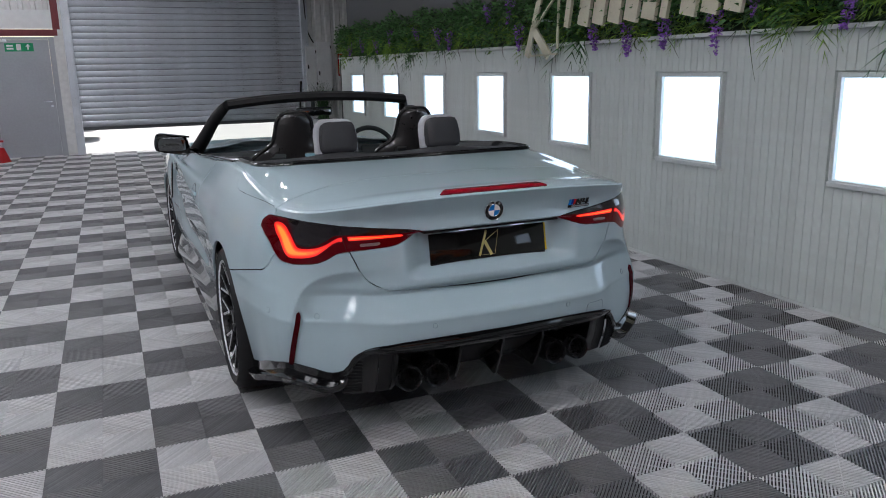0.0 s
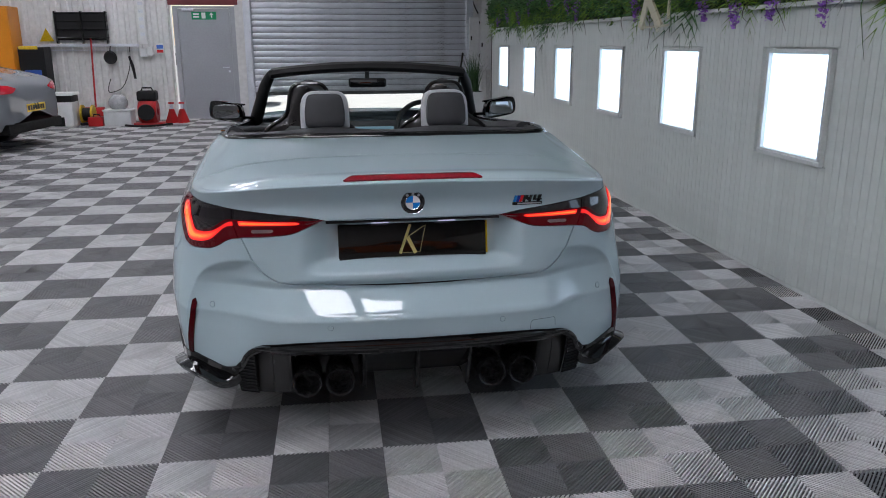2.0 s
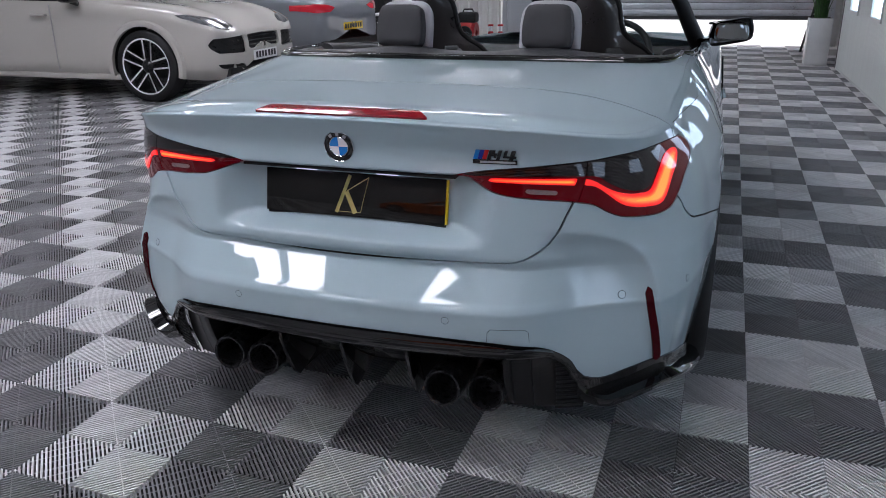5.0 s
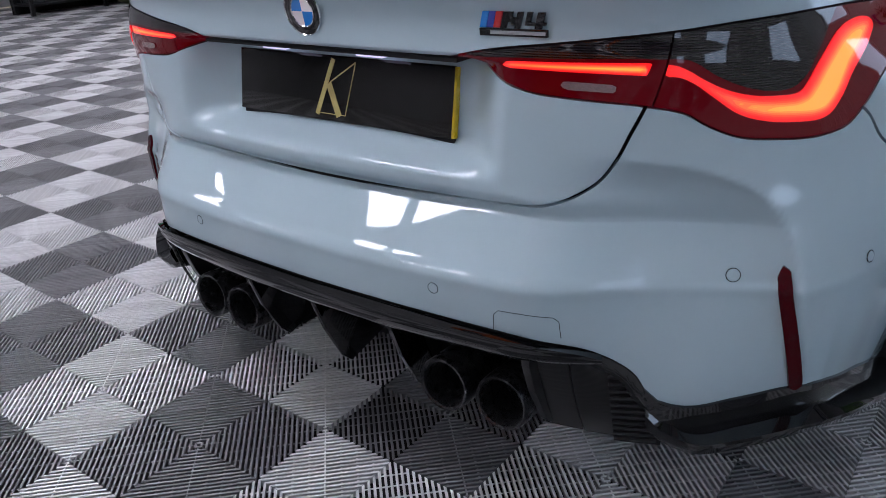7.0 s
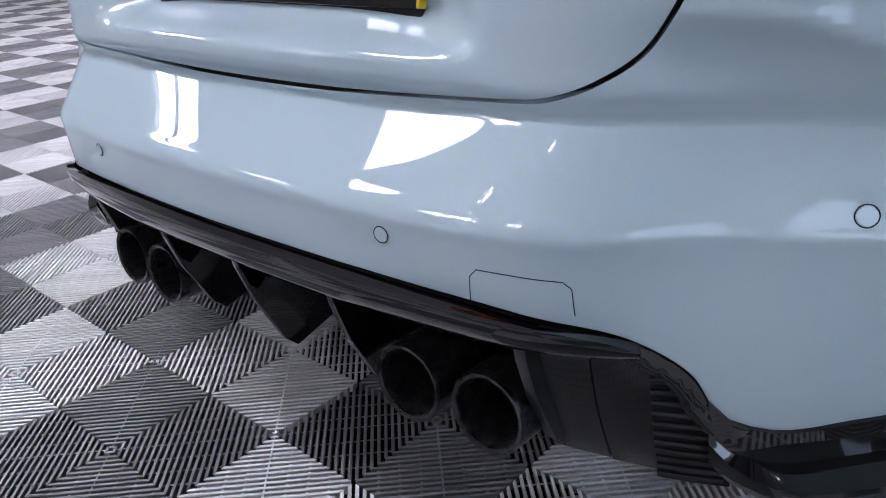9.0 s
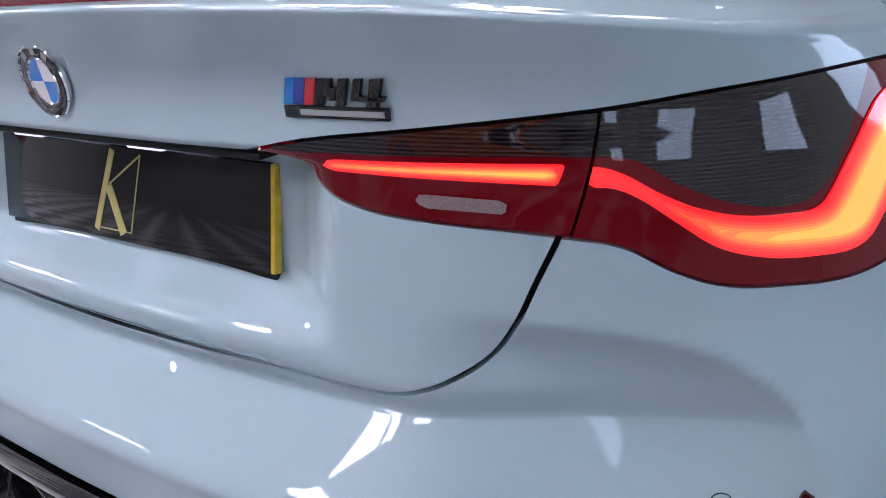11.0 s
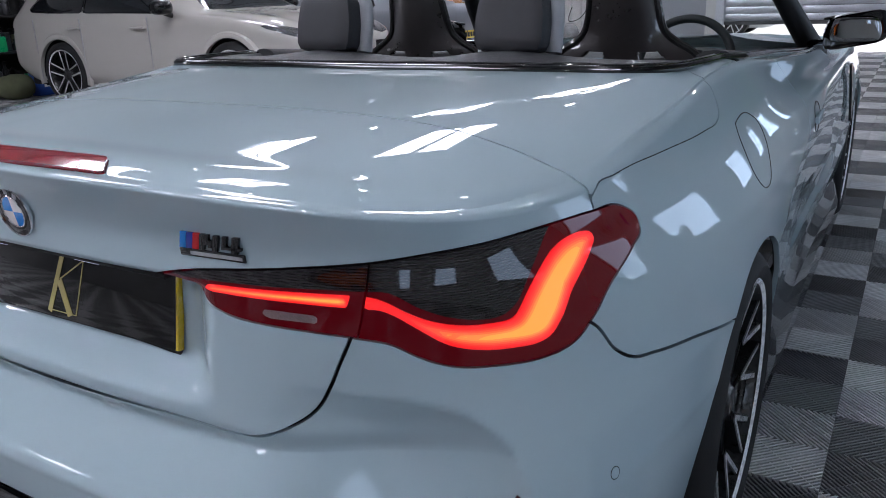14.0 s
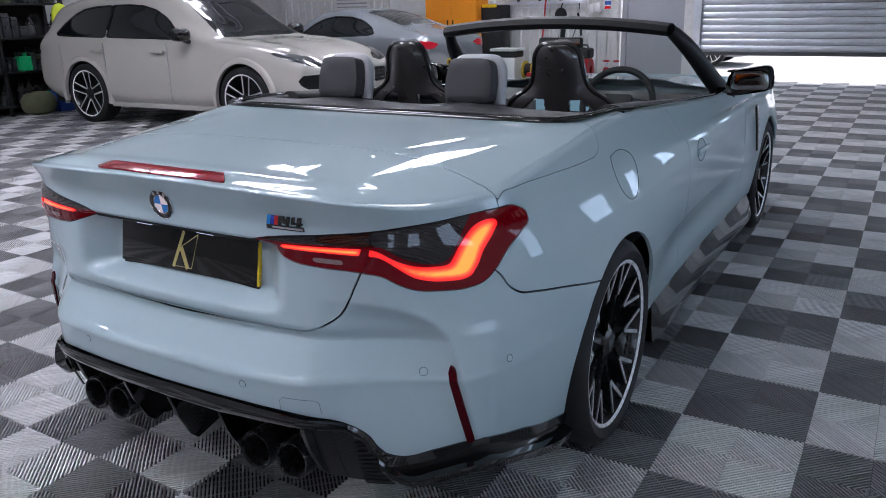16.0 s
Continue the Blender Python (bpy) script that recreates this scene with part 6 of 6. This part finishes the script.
cab2 = thing("black_cabinet", "tall black cabinet with shelves and a yellow lamp", "cabinet", (-5.50, 12.85, 0))
part("cabinet_body", box_bm((-.22, -.2, 0), (.22, .2, 1.40), .01), BLACK_TRIM, cab2, smooth=False)
part("blue_label", box_bm((-.14, -.206, .90), (.14, -.199, 1.0)), BLUE_PRINT, cab2, smooth=False)
part("yellow_tray", box_bm((-.2, -.21, 1.36), (.12, -.19, 1.42), .005), YELLOW, cab2, smooth=False)
wb = thing("white_board", "plain white board fixed to the wall", "board", (0, 0, 0))
part("board", box_bm((-8.35, NW - .05, 1.15), (-7.25, NW - .02, 2.1), .004), WHITE_PLASTIC, wb, smooth=False)
pin = thing("paper_poster", "pale paper chart with rows of small grey marks", "poster", (0, 0, 0))
part("paper", box_bm((-9.9, NW - .03, 1.35), (-8.9, NW - .026, 1.95)), WHITE_PLASTIC, pin, smooth=False)
for k in range(6):
    part("chart_row", box_bm((-9.82, NW - .032, 1.42 + .08 * k), (-8.98, NW - .0299, 1.45 + .08 * k)), GREY_PRINT, pin, smooth=False)
sq = thing("yellow_warning_sign", "yellow triangular warning sign on the wall", "sign", (0, 0, 0))
part("sign_plate", prism_bm([(-.13, 0), (.13, 0), (0, .24)], .004, m=Matrix.Translation((-5.42, NW - .05, 1.50)) @ Matrix.Rotation(radians(90), 4, "X")), YELLOW, sq, smooth=False)

# by the roller door: electrical cabinets, planter
for x0, x1, z0, z1, d in ((2.66, 2.86, 1.05, 1.95, .16), (2.87, 3.16, .92, 2.04, .22)):
    eb = thing("electrical_cabinet", "white steel electrical cabinet on the wall", "electrical cabinet", (0, 0, 0), "electrical cabinets")
    part("cabinet_case", box_bm((x0, NW - d, z0), (x1, NW, z1), .006), WHITE_PLASTIC, eb, smooth=False)
    part("cabinet_lock", box_bm((x0 + .02, NW - d - .012, z0 + .45), (x0 + .045, NW - d, z0 + .53), .003), BLACK_TRIM, eb, smooth=False)
    for zz in (z0 + .12, z1 - .14):
        part("hinge", box_bm((x1 - .012, NW - d - .008, zz), (x1 + .006, NW - d + .02, zz + .06), .002), BLACK_TRIM, eb, smooth=False)
cbl = thing("hanging_cable", "black cable hanging beside the roller door", "cable", (0, 0, 0))
part("cable", tube_bm([Vector(p) for p in hermite([(2.72, NW - .05, 3.4), (2.70, NW - .06, 2.7), (2.76, NW - .05, 2.2), (2.84, NW - .1, 2.02)], [6] * 3)], .012, 6), BLACK_TRIM, cbl)
frame_ = thing("wall_frame", "small framed notice with a red edge", "notice", (0, 0, 0))
part("frame", box_bm((3.36, NW - .03, 1.35), (3.62, NW - .005, 1.80), .004), RED_ENAMEL, frame_, smooth=False)
part("sheet", box_bm((3.385, NW - .034, 1.375), (3.595, NW - .029, 1.775)), WHITE_PLASTIC, frame_, smooth=False)
pot = thing("tall_planter", "tall white planter with long green grass leaves", "planter", (2.24, 10.62, 0))
part("pot", prism_bm([(-.15, -.15), (.15, -.15), (.15, .15), (-.15, .15)], .64, .015), WHITE_PLASTIC, pot)
part("soil", box_bm((-.13, -.13, .60), (.13, .13, .645)), DARK, pot, smooth=False)
GRASS = material("grass_leaf", (.035, .10, .025), .5, noise_scale=9, amount=.4, random_tint=.4)
rng = random.Random(5)
bm = bmesh.new()
for k in range(150):
    a, lean, h = rng.uniform(0, 6.28), rng.uniform(.04, .34), rng.uniform(.45, .86)
    x0, y0 = rng.uniform(-.08, .08), rng.uniform(-.08, .08)
    prev = None
    for i in range(6):
        t = i / 5
        c = Vector((x0 + math.cos(a) * lean * t * t, y0 + math.sin(a) * lean * t * t, .62 + h * t * (1 - .18 * t)))
        wv = Vector((-math.sin(a), math.cos(a), 0)) * .008 * (1 - t * .95)
        cur = (bm.verts.new(c - wv), bm.verts.new(c + wv))
        if prev:
            bm.faces.new((prev[0], prev[1], cur[1], cur[0]))
        prev = cur
part("grass_leaves", bm, GRASS, pot)
pole2 = thing("closing_pole", "dark pole leaning by the roller door", "pole", (0, 0, 0))
part("pole", cyl_bm((2.20, 12.4, .0), (2.52, 13.25, 1.25), .02, seg=8), BLACK_TRIM, pole2)
ext = thing("fire_extinguisher", "red fire extinguisher on the floor", "fire extinguisher", (2.40, 12.9, 0))
part("cylinder", lathe_bm([(0, 0), (.075, 0), (.08, .02), (.08, .40), (.05, .46), (.02, .48), (.02, .52), (0, .52)], 24, "Z"), RED_PLASTIC, ext)
part("valve", box_bm((-.05, -.015, .52), (.05, .015, .56), .006), BLACK_TRIM, ext)

# dark shelving by the west side
shelf = thing("steel_shelving", "black steel shelving stacked with dark bottles and boxes", "shelving", (-9.85, 5.25, 0))
for y in (-1.05, 0, 1.05):
    for x in (-.22, .22):
        part("upright", box_bm((x - .025, y - .025, 0), (x + .025, y + .025, 2.2), .004), BLACK_TRIM, shelf, smooth=False)
for k in range(5):
    part("shelf_board", box_bm((-.26, -1.08, .12 + .48 * k), (.26, 1.08, .15 + .48 * k), .004), BLACK_TRIM, shelf, smooth=False)
part("back_sheet", box_bm((-.28, -1.08, 0), (-.26, 1.08, 2.2)), DARK, shelf, smooth=False)
rng = random.Random(11)
for k in range(4):
    y = -.98
    while y < .98:
        w, h = rng.uniform(.06, .16), rng.uniform(.14, .34)
        z = .152 + .48 * k
        kind = rng.random()
        if kind < .55:
            b = thing("spray_bottle", "dark plastic spray bottle on the shelving", "bottle", (-9.85 + rng.uniform(-.1, .16), 5.25 + y + w / 2, z), "bottles on the shelving")
            mm = GREEN_PLASTIC if rng.random() < .12 else BOTTLE_DARK
            part("bottle_body", lathe_bm([(0, 0), (w * .42, 0), (w * .45, .02), (w * .45, h * .6), (w * .15, h * .8), (w * .15, h * .9), (0, h * .9)], 14, "Z"), mm, b)
            part("trigger", box_bm((-.015, -w * .2, h * .88), (.05, w * .2, h), .006), BLACK_TRIM, b)
        else:
            b = thing("storage_case", "dark storage case on the shelving", "case", (-9.85, 5.25 + y + w / 2, z), "cases on the shelving")
            part("case_body", box_bm((-.2, -w * .48, 0), (.2, w * .48, h), .015), BOTTLE_DARK if rng.random() < .8 else OLIVE, b)
            part("case_lid", box_bm((-.205, -w * .49, h * .8), (.205, w * .49, h * .86), .008), BLACK_TRIM, b)
        y += w + .015
vest = thing("hi_vis_vest", "yellow hi-vis vest hanging from the shelving", "vest", (-9.55, 6.22, 1.30))
part("vest_cloth", dome_bm(.10, .56, .30, square=2.5), HIVIS, vest)
part("reflective_band", dome_bm(.104, .05, .304, square=2.5), GREY_PRINT, vest)
blueb = thing("blue_canister", "blue canister standing on the floor", "canister", (-9.52, 6.02, 0))
part("canister_body", box_bm((-.1, -.13, 0), (.1, .13, .34), .025), BLUE_PRINT, blueb)
part("canister_cap", cyl_bm((0, 0, .34), (0, 0, .38), .03, seg=12), WHITE_PLASTIC, blueb)
part("canister_mark", box_bm((.099, -.04, .12), (.1025, .04, .2)), WHITE_PLASTIC, blueb, smooth=False)
gbag = thing("green_bag", "olive and dark cloth bag on the floor by the shelving", "bag", (-9.46, 5.58, 0))
part("bag_body", dome_bm(.36, .34, .5, square=2.6), OLIVE, gbag).data.transform(Matrix.Translation((0, 0, .17)))
part("bag_strap", tube_bm([(0, -.15, .30), (0, 0, .42), (0, .15, .30)], .014, 8), BLACK_TRIM, gbag)
gcan = thing("green_bottle", "bright green plastic bottle on the shelving", "bottle", (-9.66, 5.57, .632))
part("bottle_body", prism_bm([(-.07, -.10), (.07, -.10), (.07, .10), (-.07, .10)], .21, .02), GREEN_PLASTIC, gcan)
part("bottle_neck", cyl_bm((0, .04, .20), (0, .04, .26), .028, seg=14), GREEN_PLASTIC, gcan)
coupe_at("yard_car", "silver-grey car parked out in the yard", mat_once("yard_silver", (.55, .56, .58), .3, .3, 1.0), (-5.0, 17.6), 0)


# ---- artificial hedge on the wall ledge, with flowers and the sign ----
LEAF = material("hedge_leaf", (.055, .15, .04), .5, noise_scale=12, amount=.45, random_tint=.65)
FERN = material("fern_leaf", (.19, .34, .035), .5, noise_scale=12, amount=.4, random_tint=.5)
PETAL = material("purple_petal", (.28, .11, .50), .6, noise_scale=30, amount=.4, random_tint=.45)
STEM = material("dry_stem", (.05, .045, .03), .7, noise_scale=20, amount=.3)
rng = np.random.default_rng(7)
H0, H1 = -2.6, WALL_END - .02


def leaves(n, centres, size, width, droop, seed, spread=1.0):
    """n pointed, folded leaves as one list of faces: four triangles each."""
    g = np.random.default_rng(seed)
    a = g.uniform(0, 2 * np.pi, n)
    up = g.uniform(-.7, .9, n) * spread
    d = np.stack([-np.abs(np.cos(a)) * .75 - .1, np.sin(a), up - droop], 1)
    d /= np.linalg.norm(d, axis=1, keepdims=True)
    side = np.cross(d, g.normal(size=(n, 3)))
    side /= np.linalg.norm(side, axis=1, keepdims=True)
    nrm = np.cross(side, d)
    L = (size * g.uniform(.6, 1.4, n))[:, None]
    W = (width * g.uniform(.7, 1.3, n))[:, None]
    base = centres
    mid = base + d * L * .5 + nrm * L * .10
    tip = base + d * L - nrm * L * .10
    v = np.stack([base, mid - side * W, mid, mid + side * W, tip], 1).reshape(-1, 3)
    i = np.arange(n)[:, None] * 5
    f = np.concatenate([i + (0, 1, 2), i + (0, 2, 3), i + (1, 4, 2), i + (2, 4, 3)])
    return v, f


def stuff(name, v, f, m, label, category, parent=None):
    me = bpy.data.meshes.new(name)
    me.from_pydata(v.tolist(), [], f.tolist())
    me.materials.append(m)
    ob = new(name, me)
    return tagged(ob, label, category, kind="stuff")


def hedge_place(n, seed, deep=.17):
    g = np.random.default_rng(seed)
    y = g.uniform(H0, H1, n)
    z = 1.70 + .46 * g.beta(1.5, 1.6, n) + .05 * np.sin(y * 5.1) + .04 * np.sin(y * 11.7)
    x = EAST + .12 - deep * g.uniform(.3, 1.25, n) * (1 - .5 * np.abs((z - 1.92) / .3) ** 2)
    return np.stack([x, y, z], 1)


# dark sheet added behind the leaves; its colour stands for the shade between them
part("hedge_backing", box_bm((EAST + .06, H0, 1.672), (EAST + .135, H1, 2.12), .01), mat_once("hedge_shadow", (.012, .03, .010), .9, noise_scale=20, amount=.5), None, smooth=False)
tagged(bpy.data.objects["hedge_backing"], "near-black green sheet added behind the hedge leaves as their shade", "hedge mat")
v, f = leaves(15000, hedge_place(15000, 1), .075, .012, .15, 2)
stuff("hedge_leaves", v, f, LEAF, "dense dark green artificial hedge leaves", "hedge")
c = hedge_place(5200, 3)
c[:, 2] = 1.675 + (c[:, 2] - 1.70) * .7
v, f = leaves(5200, c, .065, .005, .5, 4)
stuff("moss_leaves", v, f, FERN, "fine yellow-green artificial moss and fern leaves", "hedge")

# arching ferns and broad sprays, each a thing of its own
rng2 = random.Random(3)


def spray(y, z, size, blades, m, name, label, group, drop):
    ob = thing(name, label, "fern", (EAST + .02, y, z), group)
    V, F = [], []
    for k in range(blades):
        a = rng2.uniform(-1.35, 1.35)
        rise = rng2.uniform(-.2, .9)
        L = size * rng2.uniform(.7, 1.2)
        out, along = -math.cos(a) * .6, math.sin(a)
        pts = []
        for i in range(7):
            t = i / 6
            pts.append(Vector((out * L * t, along * L * t, rise * L * t - drop * L * t * t)))
        for i in range(1, 7):
            d = (pts[i] - pts[i - 1]).normalized()
            side = d.cross(Vector((.3, .2, 1))).normalized()
            for s in (-1, 1):
                w = size * .26 * math.sin(math.pi * (i / 7) ** .8)
                b0, tip = pts[i - 1], pts[i] + side * s * w + d * w * .6
                base = len(V)
                V += [b0, b0 + d * size * .06, tip]
                F.append((base, base + 1, base + 2))
    bm_me = bpy.data.meshes.new("fronds")
    bm_me.from_pydata([tuple(p) for p in V], [], F)
    part("fronds", bm_me, m, ob, smooth=False)


for k in range(46):
    y = H0 + .3 + (H1 - H0 - .4) * (k + rng2.uniform(-.25, .25)) / 46
    spray(y, rng2.uniform(1.70, 2.0), rng2.uniform(.18, .36), rng2.randint(10, 18), FERN if k % 2 else LEAF, "fern_spray", "arching green artificial fern in the hedge" if k % 2 else "broad dark green leaf spray in the hedge", "ferns in the hedge", rng2.uniform(.5, 1.1))

# hanging flower clusters
for k, (y, z, h) in enumerate([(9.3, 1.78, .2), (8.75, 1.86, .26), (8.1, 1.80, .22), (7.5, 1.92, .26), (6.6, 1.90, .2), (5.9, 1.86, .24), (5.55, 1.80, .26), (4.6, 2.02, .24), (4.1, 2.06, .34), (3.95, 1.78, .3), (2.75, 1.74, .28), (2.28, 1.71, .32), (1.85, 1.72, .28), (1.35, 1.74, .36), (.98, 1.95, .34), (.3, 1.8, .3), (-.6, 1.85, .3), (-1.6, 1.8, .3)]):
    ob = thing("wisteria_cluster", "hanging purple wisteria flower cluster in the hedge", "flower", (EAST - .05, y, z + .07), "purple flowers in the hedge")
    h *= .78
    n = 120
    g = np.random.default_rng(100 + k)
    t = g.uniform(0, 1, n)
    rad = .055 * (1 - t) ** .7 * np.sqrt(g.uniform(.1, 1, n)) + .004
    ang = g.uniform(0, 6.28, n)
    lean = g.uniform(-.10, .10)
    c = np.stack([rad * np.cos(ang) - .02, rad * np.sin(ang) + lean * t, -h * t], 1)
    vv, ff = leaves(n, c, .026, .010, .1, 200 + k)
    me = bpy.data.meshes.new("petals")
    me.from_pydata(vv.tolist(), [], ff.tolist())
    tagged(part("petals", me, PETAL, ob, smooth=False), kind="stuff")
    part("stalk", tube_bm([(0.05, 0, .05), (-.01, 0, .02), (-.02, lean, -h)], [.004, .003, .001], 5), STEM, ob)
for k in range(22):
    y = H0 + .2 + (H1 - H0 - .3) * (k + rng2.random()) / 22
    L = rng2.uniform(.10, .34)
    ob = thing("trailing_stem", "thin trailing stem hanging below the ledge", "stem", (EAST - .055, y, 1.68), "trailing stems")
    pts = hermite([(.03, 0, .04), (-.01, .01, -.02), (-.005, rng2.uniform(-.05, .05), -L * .5), (0, rng2.uniform(-.12, .12), -L)], [4] * 3)
    part("stem", tube_bm([Vector(p) for p in pts], [.005 - .004 * i / 12 for i in range(13)], 5), STEM if k % 3 else LEAF, ob)

# sign: the tall open initial and ten plain cream letter blocks
sign = thing("wall_sign", "raised cream letter blocks mounted in front of the hedge", "sign", (0, 0, 0))
SX = EAST - .10


def upright(name, a, b, w, t=.02):
    """A flat bar in the sign's plane from a to b (y, z)."""
    d = Vector((0, b[0] - a[0], b[1] - a[1]))
    n = Vector((0, -d.z, d.y)).normalized() * w / 2
    bm = bmesh.new()
    q = [Vector((SX, *a)) + n, Vector((SX, *a)) - n, Vector((SX, *b)) - n, Vector((SX, *b)) + n]
    f = bm.faces.new([bm.verts.new(v) for v in q])
    res = bmesh.ops.extrude_face_region(bm, geom=[f])
    bmesh.ops.translate(bm, vec=(-t, 0, 0), verts=[e for e in res["geom"] if isinstance(e, bmesh.types.BMVert)])
    bmesh.ops.recalc_face_normals(bm, faces=bm.faces[:])
    return part(name, bm, CREAM, sign, smooth=False)


upright("initial_bar", (3.74, 1.56), (3.49, 2.12), .075)
upright("initial_bar", (3.60, 1.78), (3.36, 1.56), .085)
upright("initial_line", (3.62, 1.80), (3.20, 2.10), .016)
upright("initial_line", (3.20, 2.10), (3.22, 1.62), .014)
upright("initial_line", (3.74, 1.565), (3.22, 1.575), .016)
letters = 10
for k in range(letters):
    y1 = 3.12 - .207 * k
    w = .07 if k in (0, 6) else .150
    upright("letter_block", (y1 - .02 - w / 2, 1.79), (y1 - .08 - w / 2, 2.07), w, .028)
for y in (3.5, 2.9, 2.2, 1.4):
    part("sign_bracket", box_bm((SX - .001, y - .01, 1.86), (EAST + .08, y + .01, 1.88)), GALV, sign, smooth=False)


# ---- interlocking floor tiles: four quarters of slanting ribs each ----
TILE, RIB, DROP = .4, .01178, .019
TILE_PALE = material("pale_grey_tile", (.60, .60, .605), .48, noise_scale=5, amount=.16, bump=.1, bump_scale=500, random_tint=.12)
TILE_DARK = material("dark_grey_tile", (.165, .166, .174), .42, noise_scale=5, amount=.2, bump=.1, bump_scale=500, random_tint=.15)
# near-black sheet added under the ribs, painting the shade in their gaps
GAP_SHADE = material("tile_gap_shade", (.006, .006, .0065), .9, noise_scale=4, amount=.3)
plain("floor_underlay", (WEST, SOUTH, -.0225), (EAST + .02, NORTH, -.0175), GAP_SHADE)


def rib_faces(rounded):
    """Corner points of every rib of one tile, clipped to its quarter: top, shoulders, thin webs, and the bars below."""
    V, F = [], []
    h, w = TILE / 2 - .0012, RIB * .50
    q2, n = math.sqrt(2), int(TILE / 2 * math.sqrt(2) / RIB)

    def chord(c):
        c = min(max(c, .0005), 2 * h - .0005)
        return [(max(c - h, 0.0), min(c, h)), (min(c, h), max(c - h, 0.0))]

    edge, cap, web = .14 * w, .0020, .32 * w
    runs = [[(0, -cap), (0, -edge), (edge, 0), (w - edge, 0), (w, -edge), (w, -cap)], [(web, -cap), (web, -DROP)], [(w - web, -DROP), (w - web, -cap)]] if rounded else [[(0, -cap), (0, 0), (w, 0), (w, -cap)]]
    for sx, sy in ((1, 1), (-1, 1), (-1, -1), (1, -1)):
        for k in range(n):
            c0 = (k + .5) * RIB * q2 - w / 2 * q2
            for lines in runs:
                base = len(V)
                for across, z in lines:
                    for x, y in chord(c0 + across * q2):
                        V.append((sx * (x + .0006), sy * (y + .0006), z))
                for i in range(len(lines) - 1):
                    a = base + 2 * i
                    F.append((a, a + 1, a + 3, a + 2) if sx * sy > 0 else (a + 2, a + 3, a + 1, a))
        for k in range(-3, 4):
            # bars across the ribs, the middle one flush with their tops
            off = k * .034
            if not rounded and k % 2:
                continue
            depth = -.0013 if k == 0 else -.0050
            n_, along = Vector((-sy, sx, 0)).normalized(), Vector((sx, sy, 0))
            p, q = along * .004 + n_ * off + along * abs(off) * .72, along * (h - .004) + n_ * off - along * abs(off) * .72
            wide = .0017 if k == 0 else .0024
            base = len(V)
            V += [(v.x, v.y, depth) for v in (p + n_ * wide, p - n_ * wide, q - n_ * wide, q + n_ * wide)]
            F.append((base, base + 1, base + 2, base + 3))
    return V, F


V_, F_ = rib_faces(True)
tile_meshes = []
for nm, m_ in (("pale_tile", TILE_PALE), ("dark_tile", TILE_DARK)):
    me = bpy.data.meshes.new(nm)
    me.from_pydata(V_, [], F_)
    me.materials.append(m_)
    tile_meshes.append(me)
V_, F_ = rib_faces(False)
GRID = Matrix.Translation((.275, -.052, 0)) @ Matrix.Rotation(radians(-.7), 4, "Z")
near, far = [], ([], [])
for i in range(-31, 8):
    for j in range(-24, 35):
        c = GRID @ Vector(((i + .5) * TILE, (j + .5) * TILE, 0))
        if not (WEST + .1 < c.x < EAST + .16 and SOUTH + .1 < c.y < NORTH + .19):
            continue
        pale = (i + j) % 2
        if -2.9 < c.x < 2.35 and -2.2 < c.y < 6.7 and not (-.75 < c.x < .75 and .6 < c.y < 4.4):
            near.append((c.y + abs(c.x) * .4, c, pale))
        else:
            far[pale].append(c)
near.sort(key=lambda t: t[0])
for _, c, pale in near[300:]:
    far[pale].append(c)
for _, c, pale in near[:300]:
    t = new("floor_tile", tile_meshes[pale])
    t.parent = floor
    t.matrix_basis = Matrix.Translation(c) @ Matrix.Rotation(radians(-.7), 4, "Z")
base_v = np.array(V_)
ang = radians(-.7)
rot2 = np.array(((math.cos(ang), -math.sin(ang), 0), (math.sin(ang), math.cos(ang), 0), (0, 0, 1)))
base_v = base_v @ rot2.T
base_f = np.array(F_)
for pale in (0, 1):
    cs = np.array([tuple(c) for c in far[pale]])
    vs = (cs[:, None, :] + base_v[None]).reshape(-1, 3)
    fs = (np.arange(len(cs))[:, None, None] * len(base_v) + base_f[None]).reshape(-1, 4)
    me = bpy.data.meshes.new("far_tiles")
    me.vertices.add(len(vs))
    me.vertices.foreach_set("co", vs.ravel())
    me.loops.add(fs.size)
    me.loops.foreach_set("vertex_index", fs.ravel().astype(np.int32))
    me.polygons.add(len(fs))
    me.polygons.foreach_set("loop_start", np.arange(0, fs.size, 4, dtype=np.int32))
    me.update(calc_edges=True)
    me.materials.append((TILE_PALE, TILE_DARK)[pale])
    ob = new("floor_tiles", me)
    ob.parent = floor
    tagged(ob, "pale grey ribbed floor tiles" if pale == 0 else "dark grey ribbed floor tiles", kind="stuff")

# boards of the east wall, cut round the lit panes
def board_mesh(h):
    bm = box_bm((0, .0008, 0), (.024, .0617, h), .0028, seg=1)
    me = bpy.data.meshes.new("board")
    bm.to_mesh(me)
    bm.free()
    me.materials.append(CLADDING)
    return me


BOARD = .0625
heights = {}
y = WALL_END - BOARD
while y > -4.0:
    spans = [(0.02, 1.645)]
    for y1 in PANE_Y:
        if y + BOARD > y1 - PANE_W - .02 and y < y1 + .02:
            spans = [(.02, PANE_Z0 - .024), (PANE_Z1 + .019, 1.645)]
    for z0, z1 in spans:
        key = round(z1 - z0, 4)
        if key not in heights:
            heights[key] = board_mesh(key)
        b = new("board", heights[key])
        b.parent = wall_east
        b.matrix_basis = pose(EAST, y, z0)
    y -= BOARD
